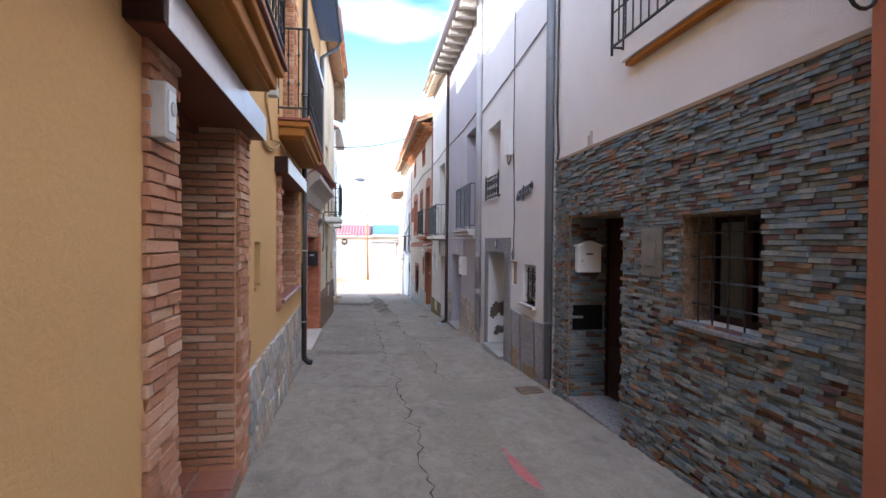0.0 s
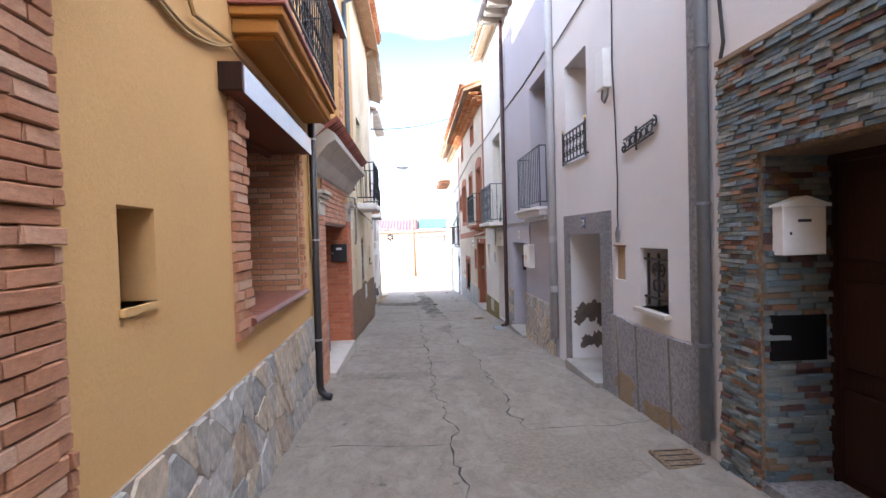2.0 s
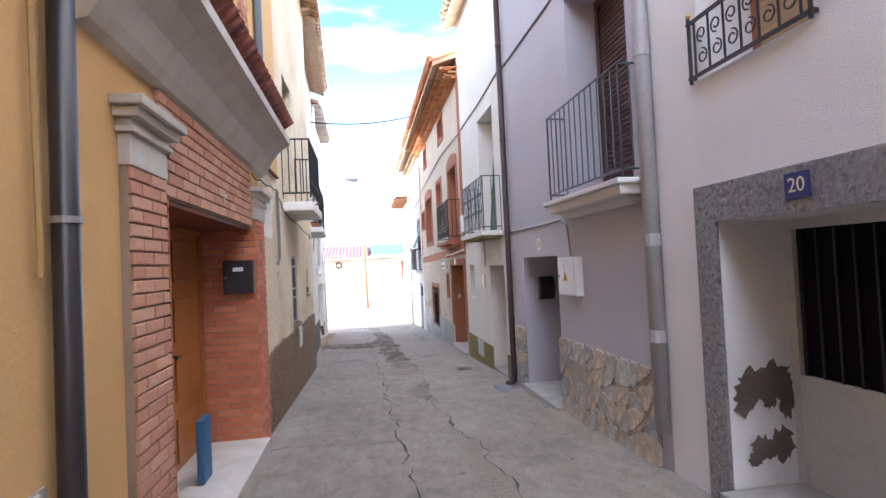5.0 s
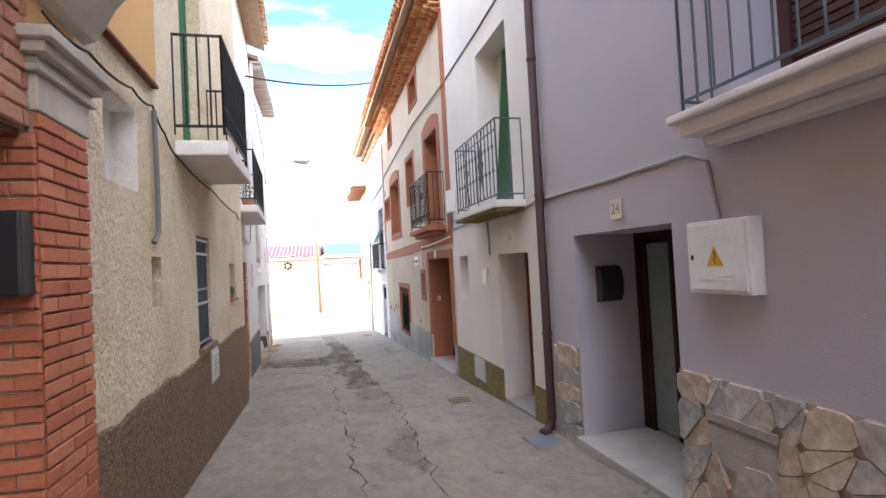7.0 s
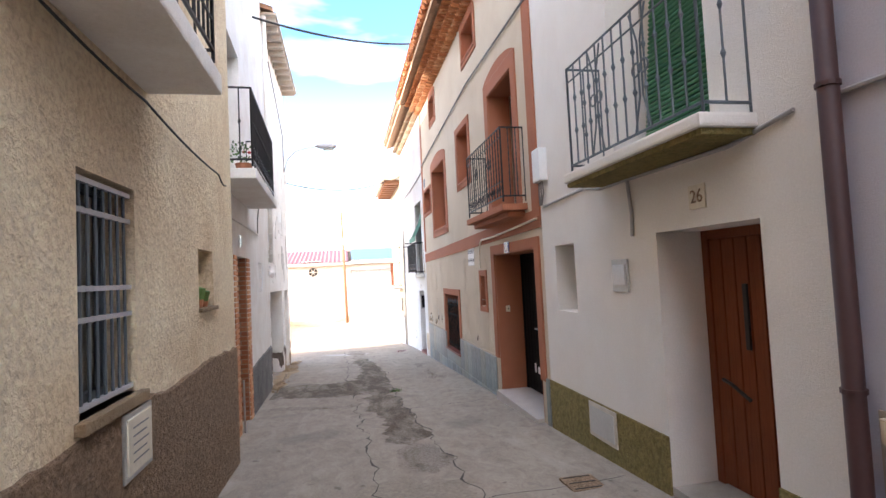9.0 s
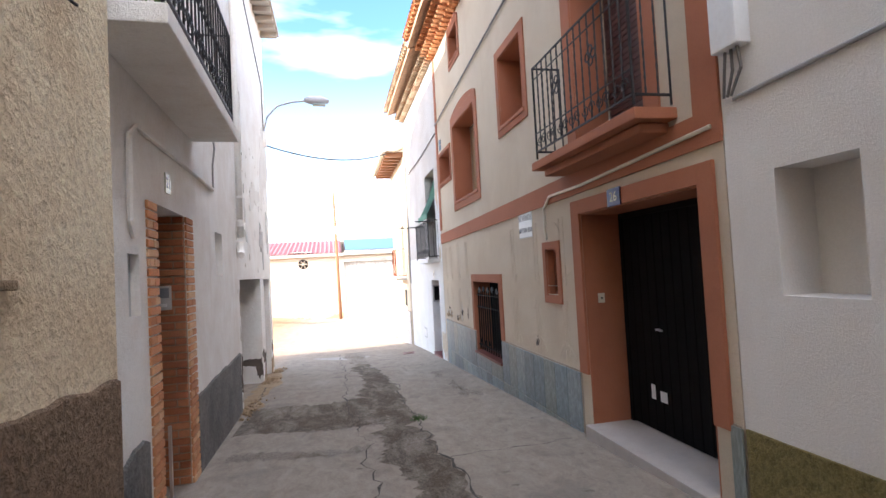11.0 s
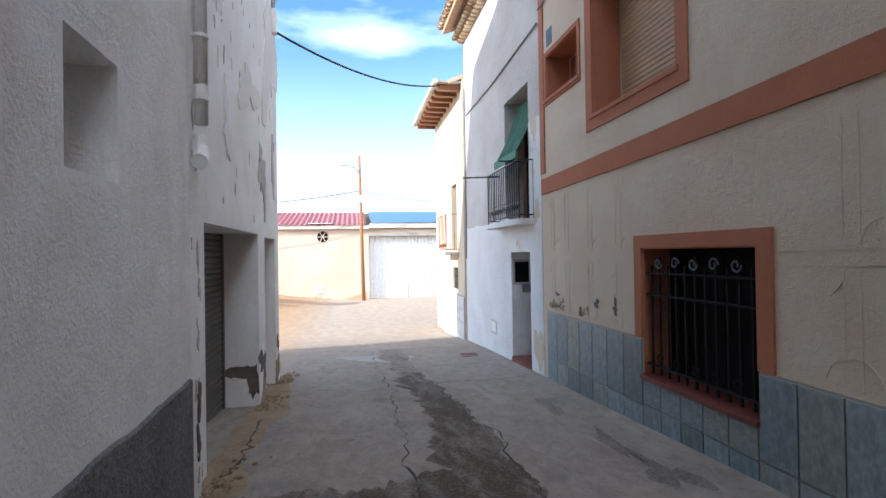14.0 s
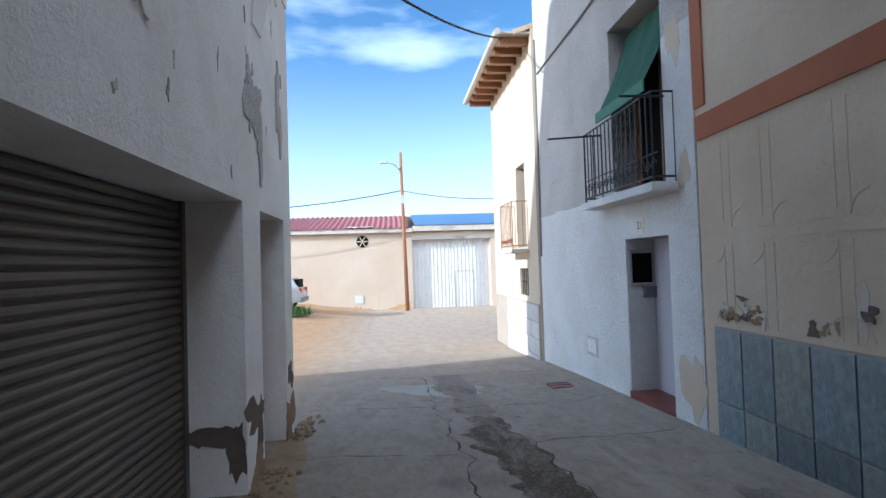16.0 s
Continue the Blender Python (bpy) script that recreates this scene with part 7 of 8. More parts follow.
part("niche_back", boxes((C - 0.10, C - 0.14, 14.49, 14.74, 0.79, 1.18)), "rubble", l3)
part("niche_back", boxes((C - 0.16, C - 0.2, 18.0, 18.49, 0.67, 1.17)), "old_white", l3)
part("niche_shelf", boxes((C - 0.15, C + 0.04, 17.98, 18.51, 0.635, 0.67), bevel=0.006), "rubble", l3)
for i, (y, h) in enumerate(((18.10, 0.10), (18.25, 0.07))):
    t = thing("plant_pot", (C - 0.03, y, 0.67), "tiny clay pot with a dry plant in a wall niche", "plant pot")
    part("pot", tube([(C - 0.03, y, 0.67), (C - 0.03, y, 0.67 + h * 0.7)], [0.03, 0.042], 10), "pot", t)
    part("plant", tube([(C - 0.03, y, 0.67 + h * 0.6), (C - 0.01, y + 0.01, 0.73 + h), (C - 0.04, y, 0.75 + h)], [0.035, 0.04, 0.006], 7), "leaf", t)
sash_window("window_19", C - 0.16, -1, 15.98, 16.66, 0.27, 1.44, "iron_blue", "old blue-grey window behind a metal grille", 2, "curtain", 0.06)
part("window_sill", boxes((C - 0.2, C + 0.05, 15.93, 16.71, 0.21, 0.27), bevel=0.008), "rubble", l3)
g3 = bar_grille("window_grille", C - 0.03, 16.02, 16.62, 0.31, 1.40, 7, (), 0.009, "iron_blue", "blue-grey painted window grille")
for z in (0.31, 0.72, 0.87, 1.25, 1.40):
    part("crossbar", boxes((C - 0.045, C - 0.02, 15.99, 16.65, z - 0.013, z + 0.013)), "grey_pipe", g3)
pt = thing("wall_plaque", (C, 16.64, -0.05), "white ceramic plaque with dark writing on cement", "plaque")
part("tile", boxes((C + 0.045, C + 0.02, 16.40, 16.74, -0.14, 0.16), bevel=0.006), "ivory", pt)
part("rim", boxes((C + 0.035, C + 0.02, 16.37, 16.77, -0.17, 0.19), bevel=0.006), "steel", pt)
for i in range(5):
    part("text_bar", boxes((C + 0.047, C + 0.045, 16.46, 16.68 - 0.03 * (i % 2), 0.10 - i * 0.045, 0.108 - i * 0.045)), "dgrey_pipe", pt)
b8 = thing("balcony", (C, 16.3, 2.13), "concrete balcony slab with a black bar rail", "balcony")
part("slab", boxes((C + 0.46, C, 15.24, 16.90, 2.10, 2.24), bevel=0.02), "old_white", b8)
rail_bars(b8, [(C, 16.84), (C + 0.42, 16.84), (C + 0.42, 15.30), (C, 15.30)], 2.38, 3.22, 0.11, 0.010, "iron", 0.014)
part("rail", tube([(C + 0.42, 15.30, 2.58), (C + 0.42, 16.84, 2.58)], 0.009, 6), "iron", b8)
w20 = thing("window_20", (C - 0.2, 16.3, 2.32), "green slatted balcony door", "window", "", "structure")
part("blind", boxes(*[(C - 0.14, C - 0.2, 15.64, 16.60, 2.34 + i * 0.07, 2.395 + i * 0.07) for i in range(29)]), "shutter_green", w20)
part("window_frame", boxes((C - 0.2, C - 0.26, 15.62, 16.62, 2.32, 4.4)), "pale_wood", w20)
wall_cable([(C + 0.03, 12.9, 2.25), (C + 0.03, 13.4, 2.27), (C + 0.03, 14.1, 2.31), (C + 0.03, 14.55, 2.33), (C + 0.03, 14.85, 2.20), (C + 0.03, 15.2, 2.09), (C + 0.03, 16.8, 2.02), (C + 0.03, 18.7, 1.94), (C + 0.03, 19.0, 1.88)], 0.008, "cable_dark", "dark cable along a rough plaster wall", 0.03)
wall_cable([(C + 0.03, 14.58, 2.3), (C + 0.035, 14.58, 1.6), (C + 0.035, 14.56, 1.36), (C + 0.02, 14.50, 1.28)], 0.022, "cable", "grey conduit on rough plaster")

# ---- fourth house: old whitewash, number 21 ----
others = set(bpy.data.objects)
D = -1.40
l4 = thing("house", (D, 22.0, G(D, 22.0)), "old whitewashed house with a brick-edged doorway", "house")
K4 = [(20.80, 21.68, -1.7, 1.25), (20.17, 20.40, 0.42, 0.84), (23.17, 23.66, 0.69, 1.23), (20.3, 21.5, 2.25, 4.3), (23.0, 23.8, 2.9, 4.3)]
wl4 = wall(l4, "wall", D, -1, 19.41, 24.85, -3.0, 7.2, K4, "old_white", 0.7)
rf4b, xe4b, ze4b, s4b = shell(l4, D, -1, 19.41, 24.85, 7.2, 9, "old_white", 1.7, 0.45)
eave_tiles(rf4b, xe4b, ze4b, -1, 18.9, 24.8, s4b, "old_tile", 1, 0.2)
ragged_plinth(l4, D, 1, 21.97, 24.80, -2.0, -0.47, "cement_black", "dark cement plinth", 0.02, 0.012, 4)
ragged_plinth(l4, D, 1, 19.42, 20.45, -2.0, -0.45, "cement_black", "dark cement plinth", 0.02, 0.03, 5)
each("recess_lining", ((D, D - 0.66, 21.67, 21.68, -1.5, 1.24), (D, D - 0.66, 20.80, 20.81, -1.5, 1.24)), "mortar", l4)
part("niche_back", boxes((D - 0.06, D - 0.10, 20.17, 20.40, 0.42, 0.84)), "grey_plastic", l4)
part("niche_back", boxes((D - 0.25, D - 0.3, 23.17, 23.66, 0.69, 1.23)), "old_white", l4)
panel_door("door_9", D - 0.66, -1, 20.80, 21.68, G(D, 21.2) + 0.05, 1.24, "wood_brown", "brown wooden door deep in an orange brick recess", 3, 2, "steel", 21.0)
i2 = thing("intercom", (-1.7, 21.6, 0.4), "silver intercom panel on orange brick", "intercom")
part("case", boxes((-1.645, -1.515, 21.62, 21.65, 0.39, 0.61), bevel=0.005), "grey_plastic", i2)
part("speaker", boxes((-1.63, -1.53, 21.612, 21.62, 0.50, 0.59)), "dgrey_pipe", i2)
part("button", boxes((-1.63, -1.55, 21.612, 21.62, 0.42, 0.45)), "white_paint", i2)
single("door_post", boxes((-1.36, -1.34, 20.80, 20.83, G(D, 20.8), -0.45)), "steel", "thin steel post beside a doorway", "post")
number_plate("21", D, 21.15, 1.46, 0.16, 0.17, 1, "ivory", "plate_blue", "cream house number 21 with blue digits", LFACE)
b9 = thing("balcony", (D, 20.7, 2.04), "white concrete balcony with a black iron rail", "balcony")
part("slab", boxes((D + 0.45, D, 19.5, 22.13, 2.06, 2.18), bevel=0.015), "old_white", b9)
rail_bars(b9, [(D, 22.05), (D + 0.40, 22.05), (D + 0.40, 19.6), (D, 19.6)], 2.30, 3.15, 0.12, 0.009, "iron", 0.013, (2.75,))
scroll_row(b9, D + 0.405, 19.7, 22.0, 2.42, 0.12, "iron", 0.22)
sash_window("window_21", D - 0.2, -1, 20.3, 21.5, 2.25, 4.3, "pale_wood", "pale framed balcony window", 2)
sash_window("window_22", D - 0.25, -1, 23.0, 23.8, 2.9, 4.3, "pale_wood", "deep-set upstairs window", 1)


def leafy_plant(x, y, z, r, h, n, seed, label, flowers=0):
    t = thing("potted_plant", (x, y, z), label, "potted plant", "plants on the balcony")
    part("pot", tube([(x, y, z), (x, y, z + 0.13), (x, y, z + 0.15)], [r * 0.45, r * 0.62, r * 0.68], 12), "pot", t)
    rnd = random.Random(seed)
    vs, fs = [], []
    for i in range(n):
        a, f = rnd.uniform(0, 6.28), rnd.random() ** 0.6
        c = Vector((x + r * f * math.cos(a), y + r * f * math.sin(a), z + 0.15 + h * rnd.random()))
        u = Vector((rnd.uniform(-1, 1), rnd.uniform(-1, 1), rnd.uniform(-.3, 1))).normalized() * 0.045
        v = u.orthogonal().normalized() * 0.018
        o = len(vs)
        vs += [c, c + u * 0.5 + v, c + u, c + u * 0.5 - v]
        fs.append((o, o + 1, o + 2, o + 3))
    me = bpy.data.meshes.new("foliage")
    me.from_pydata([tuple(v) for v in vs], [], fs)
    me.materials.append(M["leaf"])
    ob = new("foliage", me)
    ob.parent = t
    ob.matrix_parent_inverse = Matrix.Translation(t.location).inverted()
    for i in range(flowers):
        a = rnd.uniform(0, 6.28)
        c = Vector((x + r * 0.7 * math.cos(a), y + r * 0.7 * math.sin(a), z + 0.15 + h * rnd.uniform(0.4, 1)))
        part("flower", tube([c, c + Vector((0, 0, 0.015)), c + Vector((0, 0, 0.03))], [0.01, 0.028, 0.012], 7), "flower", t)
    return t


leafy_plant(D + 0.25, 21.85, 2.18, 0.16, 0.3, 90, 1, "green leafy pot plant on a balcony", 3)
leafy_plant(D + 0.27, 21.45, 2.18, 0.14, 0.22, 70, 2, "green leafy pot plant on a balcony")
leafy_plant(D + 0.25, 20.0, 2.18, 0.16, 0.26, 80, 3, "green leafy pot plant on a balcony", 2)
wall_cable([(D + 0.02, 20.25, 0.95), (D + 0.02, 20.18, 1.05), (D + 0.02, 20.2, 1.62), (D + 0.02, 20.35, 1.72), (D + 0.02, 22.0, 1.73), (D + 0.02, 23.06, 1.72)], 0.022, "old_white", "whitewashed conduit along an old wall")
wall_cable([(D + 0.03, 22.95, 2.6), (D + 0.06, 23.0, 2.2), (D + 0.03, 23.02, 2.0), (D + 0.02, 23.06, 1.72)], 0.012, "cable", "loose grey cable on an old wall")
askew_old = [ob for ob in bpy.data.objects if ob not in others and ob.parent is None]
downpipe(-1.46, 24.93, 1.12, 6.7, 0.048, "old_white", "whitewashed downpipe ending above the street", 1, False, (1.9, 3.4), (1.5,))
single("pipe_elbow", tube([(-1.46, 24.93, 1.20), (-1.46, 24.925, 1.12), (-1.45, 24.90, 1.06), (-1.44, 24.86, 1.02), (-1.44, 24.81, 1.00)], 0.056, 10), "old_white", "whitewashed pipe elbow at the end of a downpipe", "pipe elbow")

# ---- fifth house: garage ----
E_ = -1.60
l5 = thing("house", (E_, 27.3, G(E_, 27.3)), "flaking whitewashed building with garage openings", "house")
K5 = [(25.50, 27.92, -2.2, 0.63), (28.42, 29.36, -2.2, 0.61), (25.2, 26.2, 2.6, 4.0)]
wall(l5, "wall", E_, -1, 24.86, 29.72, -3.5, 6.9, K5, "flaked", 0.6)
shell(l5, E_, -1, 24.86, 29.72, 6.9, 14, "old_white", 2.2, 0.35)
part("return_wall", boxes((E_ + 0.07, E_, 24.80, 25.12, -2.0, 7.0), bevel=0.012), "flaked", l5)
rnd = random.Random(300)
for i in range(44):
    z = rnd.uniform(-1.4, 1.6)
    near = i % 2
    y = rnd.gauss(25.03, 0.05) if near else rnd.gauss(25.26, 0.09)
    if not 24.84 < y < 25.46 or (near and y > 25.09) or (not near and y < 25.14):
        continue
    blob_patch("crumbled_patch", y, z, rnd.uniform(0.005, 0.02), rnd.uniform(0.015, 0.075), ("concrete", "stone_white", "grey_lime", "stone_white")[i % 4], "", 0.003 + 0.0002 * i, 500 + i, 16, "wall", E_ + (0.07 if near else 0), 1, l5, 0.9)
for i, (y, z, r1, r2) in enumerate(((25.04, -0.66, 0.04, 0.10), (25.02, -0.98, 0.03, 0.09), (25.22, -1.2, 0.09, 0.2))):
    blob_patch("crumbled_patch", y, z, r1, r2, ("peel", "peel", "rubble")[i], "", 0.014, 560 + i, 22, "wall", E_ + (0.07 if y < 25.1 else 0), 1, l5, 0.7)
part("eave_board", boxes((E_ + 0.42, E_, 24.9, 29.9, 6.72, 6.78)), "pale_wood", l5)
for i in range(12):
    part("rafter", boxes((E_ + 0.38, E_, 25.0 + 0.42 * i, 25.12 + 0.42 * i, 6.60, 6.72)), "pale_wood", l5)
sash_window("window_23", E_ - 0.3, -1, 25.2, 26.2, 2.6, 4.0, "pale_wood", "deep-set upper window", 2)
rs = thing("garage_shutter", (E_ - 0.4, 26.8, -1.5), "dusty grey metal roll-up garage shutter, closed", "garage door", "", "structure")
bm = bmesh.new()
prev, z = None, -1.62
while z < 0.60:
    for dz, dx in ((0.0, 0.0), (0.006, 0.012), (0.020, 0.021), (0.038, 0.022), (0.054, 0.016), (0.060, 0.008), (0.064, 0.001)):
        q = [bm.verts.new((E_ - 0.45 + dx, 25.50, z + dz)), bm.verts.new((E_ - 0.45 + dx, 27.92, z + dz))]
        if prev:
            bm.faces.new((prev[0], prev[1], q[1], q[0]))
        prev = q
    z += 0.068
part("curtain", bm, "rollup", rs)
part("guide", boxes((E_ - 0.41, E_ - 0.49, 25.62, 25.68, -1.65, 0.63), (E_ - 0.41, E_ - 0.49, 27.86, 27.92, -1.65, 0.63)), "rollup", rs)
part("bottom_bar", boxes((E_ - 0.42, E_ - 0.48, 25.68, 27.86, -1.66, -1.58), bevel=0.006), "rollup", rs)
panel_door("door_10", E_ - 0.5, -1, 28.42, 29.36, G(E_, 28.9) + 0.02, 0.61, "wood_brown", "old brown plank door in a deep opening", planks=True)
for i, (y, z, r1, r2, m) in enumerate(((28.15, -1.02, 0.24, 0.13, "peel"), (28.3, -1.18, 0.07, 0.22, "peel"), (29.55, -1.0, 0.12, 0.12, "peel"), (29.5, -1.45, 0.2, 0.25, "rubble"), (28.2, -1.5, 0.22, 0.16, "rubble"))):
    blob_patch("peeled_patch", y, z, r1, r2, m, "", 0.003 + 0.001 * i, 120 + i, 22, "wall", E_, 1, l5, 0.5)
for i, (y, z, r1, r2, m) in enumerate(((29.0, 3.3, 0.5, 0.9, "white_warm"), (29.2, 1.7, 0.10, 0.35, "grey_lime"), (25.35, 1.9, 0.14, 0.3, "white_warm"), (26.3, 1.6, 0.12, 0.3, "white_warm"), (27.4, 2.3, 0.5, 0.25, "white_warm"))):
    blob_patch("flaked_patch", y, z, r1, r2, m, "", 0.0135 + 0.0005 * i, 160 + i, 26, "wall", E_, 1, l5, 0.7)
for xx, zz_, r1, r2, s in ((-1.82, -1.10, 0.21, 0.075, 3), (-1.67, -1.22, 0.07, 0.22, 4), (-1.93, -1.12, 0.10, 0.05, 5)):
    rnd = random.Random(s)
    bm = bmesh.new()
    bm.faces.new([bm.verts.new((xx + r1 * (1 + rnd.uniform(-.3, .3)) * math.cos(6.283 * i / 18), 27.918 - 0.0012 * s, zz_ + r2 * (1 + rnd.uniform(-.3, .3)) * math.sin(6.283 * i / 18))) for i in range(18)])
    part("peeled_patch", bm, "peel", l5)
rnd = random.Random(91)
for i in range(46):
    y, z = rnd.uniform(24.95, 29.5), rnd.uniform(0.78, 3.2)
    blob_patch("flaked_patch", y, z, rnd.uniform(0.005, 0.016), rnd.uniform(0.015, 0.06), ("stone_white", "grey_lime", "concrete")[i % 3], "", 0.002 + 0.0002 * i, 400 + i, 14, "wall", E_, 1, l5, 0.8)
for i, (y, z, r1, r2) in enumerate(((28.3, 1.42, 0.20, 0.28), (28.45, 1.15, 0.08, 0.22), (28.15, 1.62, 0.06, 0.14))):
    blob_patch("flaked_patch", y, z, r1, r2, "grey_lime", "", 0.012 + 0.0006 * i, 460 + i, 26, "wall", E_, 1, l5, 0.6)
rnd = random.Random(44)
bm = bmesh.new()
for i in range(330):
    y, x = (rnd.uniform(27.6, 30.3), E_ + abs(rnd.gauss(0, 0.12))) if i % 3 else (rnd.gauss(25.0, 0.35), E_ + 0.09 + abs(rnd.gauss(0, 0.09)))
    if 28.45 < y < 29.3:
        continue
    s = rnd.uniform(0.008, 0.035)
    bmesh.ops.create_icosphere(bm, subdivisions=1, radius=s, matrix=Matrix.Translation((x, y, G(x, y) + s * 0.3)))
single("rubble", bm, "rubble", "crumbled plaster and grit at the wall's foot", "rubble", "", "stuff")
sl = thing("street_lamp", (E_, 29.3, 4.0), "wall-mounted street lamp with a curved arm", "street lamp")
part("arm", tube([(E_ + 0.03, 29.28, 3.75), (E_ + 0.03, 29.29, 4.15), (E_ + 0.12, 29.33, 4.5), (E_ + 0.35, 29.4, 4.78), (E_ + 0.7, 29.5, 4.92), (E_ + 1.05, 29.57, 4.98)], 0.025, 8), "grey_pipe", sl, "", True)
part("bracket", boxes((E_ + 0.08, E_, 29.22, 29.34, 3.75, 4.12), bevel=0.006), "old_white", sl)
part("head", tube([(E_ + 0.98, 29.55, 4.99), (E_ + 1.10, 29.58, 5.0), (E_ + 1.4, 29.63, 5.01), (E_ + 1.58, 29.66, 5.0)], [0.05, 0.10, 0.115, 0.05], 10), "grey_pipe", sl, "", True)
part("lens", boxes((E_ + 1.18, E_ + 1.5, 29.55, 29.70, 4.875, 4.93), bevel=0.015), "frosted", sl)
wall_cable([(E_ + 0.03, 29.28, 3.8), (1.86, 34.3, 4.72)], 0.02, "cable_dark", "thick dark cable slung across the street", 0.28, 24)
wall_cable([(D + 0.05, 22.7, 5.55), (1.97, 25.9, 6.65)], 0.022, "cable_dark", "dark cable slung across the street", 0.15, 20)
wall_cable([(E_ + 0.02, 29.28, 3.9), (E_ + 0.02, 29.2, 5.2), (E_ + 0.02, 26.4, 6.3)], 0.014, "cable", "cable running up an old wall")


def weed(x, y, n, seed, size, label, rise=0.0):
    rnd = random.Random(seed)
    vs, fs = [], []
    for i in range(n):
        a = rnd.uniform(0, 6.28)
        c = Vector((x + rnd.gauss(0, size * 0.4), y + rnd.gauss(0, size * 0.4), 0))
        c.z = G(c.x, c.y) + rise
        u = Vector((math.cos(a) * 0.5, math.sin(a) * 0.5, rnd.uniform(0.6, 1.3))) * size * 0.35
        v = Vector((-math.sin(a), math.cos(a), 0)) * size * 0.06
        o = len(vs)
        vs += [c - v, c + v, c + u + v * 0.4, c + u * 1.4]
        fs.append((o, o + 1, o + 2, o + 3))
    me = bpy.data.meshes.new("weeds")
    me.from_pydata([tuple(v) for v in vs], [], fs)
    me.materials.append(M["leaf"])
    return tagged(new("weeds", me), label, "weeds", "", "stuff")


weed(0.95, 23.35, 60, 1, 0.12, "small green weed growing from a crack")

# ---- the sunny end: warehouse, pole, car ----
wh = thing("warehouse", (-6, 52, -2.4), "low cream warehouse with red and blue sheet roofing", "warehouse")
WY = 52.0
bm = bmesh.new()
quad_box(bm, -40, 0.55, WY, WY + 0.4, -4, 1.85)
quad_box(bm, 4.85, 14, WY, WY + 0.4, -4, 1.85)
quad_box(bm, 0.55, 4.85, WY, WY + 0.4, 1.62, 1.85)
part("wall", bm, "warehouse", wh)
part("eave", boxes((-40, 0.6, WY - 0.25, WY + 0.2, 1.86, 2.08), (0.62, 14, WY - 0.25, WY + 0.2, 1.9, 2.2), bevel=0.02), "stone_white", wh)
bm = bmesh.new()
prev = None
for i in range(540):
    x = -40 + i * 0.075
    o = 0.05 * math.sin(i * math.pi / 2)
    q = [bm.verts.new((x, WY - 0.3, 2.09 + o)), bm.verts.new((x, WY + 5, 3.25 + o))]
    if prev:
        bm.faces.new((prev[0], q[0], q[1], prev[1]))
    prev = q
part("roof", bm, "corr_red", wh, "red corrugated roofing")
part("roof", boxes((-2.9, -1.5, WY - 0.2, WY + 2, 2.18, 2.22)), "gate_white", wh, "pale roof light")
bm = bmesh.new()
bm.faces.new([bm.verts.new(c) for c in ((0.7, WY - 0.3, 2.22), (14, WY - 0.3, 2.22), (14, WY + 5, 3.3), (0.7, WY + 5, 3.3))])
part("roof", bm, "panel_blue", wh, "blue roof sheet")
part("back_wall", boxes((-40, 14, WY + 5, WY + 5.3, -4, 3.2)), "warehouse", wh)
rnd = random.Random(57)
bm, prev = bmesh.new(), None
for i in range(331):
    x = -40 + i * 0.1225
    z = -2.05 + 0.16 * math.sin(x * 0.9) + 0.09 * math.sin(x * 2.3 + 1) + rnd.uniform(-.07, .07)
    q = [bm.verts.new((x, WY - 0.006, -3.0)), bm.verts.new((x, WY - 0.006, z))]
    if prev:
        bm.faces.new((prev[0], q[0], q[1], prev[1]))
    prev = q
part("splash_stain", bm, "splash", wh, "orange earth splashed on the wall's foot")
mw = thing("meter_cover", (-2.3, WY, -1.7), "small white meter door low in a cream wall", "meter cover")
part("frame", boxes((-2.62, -2.08, WY - 0.02, WY, -1.92, -1.42), bevel=0.005), "grey_plastic", mw)
part("door", boxes((-2.57, -2.13, WY - 0.035, WY - 0.02, -1.87, -1.47), bevel=0.005), "gate_white", mw)
vn = thing("round_vent", (-2.1, WY, 1.3), "round dark vent with spokes in a cream wall", "vent")
# no real hole: a black disc gives the opening its darkness
part("hole", tube([(-2.1, WY - 0.02, 1.42), (-2.1, WY + 0.05, 1.42)], 0.32, 20), "wood_black", vn)
for k in range(6):
    a = k * math.pi / 3
    part("spoke", tube([(-2.1, WY - 0.03, 1.42), (-2.1 + 0.3 * math.cos(a), WY - 0.03, 1.42 + 0.3 * math.sin(a))], 0.025, 5), "warehouse", vn)
gt = thing("sliding_gate", (2.7, WY + 0.3, -2.4), "large white ribbed metal gate, closed", "gate")
for a, b in ((0.55, 2.68), (2.70, 4.85)):
    bm = bmesh.new()
    prev = None
    n = int((b - a) / 0.05)
    for i in range(n + 1):
        x = a + (b - a) * i / n
        o = 0.02 if (i // 2) % 2 else 0.0
        q = [bm.verts.new((x, WY + 0.33 - o, -2.5)), bm.verts.new((x, WY + 0.33 - o, 1.62))]
        if prev:
            bm.faces.new((prev[0], q[0], q[1], prev[1]))
        prev = q
    part("leaf", bm, "gate_white", gt)
part("track", boxes((0.55, 4.85, WY - 0.06, WY, 1.45, 1.62)), "concrete", gt)
part("wicket", boxes((2.9, 2.93, WY + 0.29, WY + 0.31, -2.4, -0.3), (3.9, 3.93, WY + 0.29, WY + 0.31, -2.4, -0.3), (2.93, 3.9, WY + 0.29, WY + 0.31, -0.33, -0.3)), "concrete", gt)
up = thing("utility_pole", (0.15, 51.0, G(0, 51)), "brown wooden pole with a street lamp arm", "utility pole")
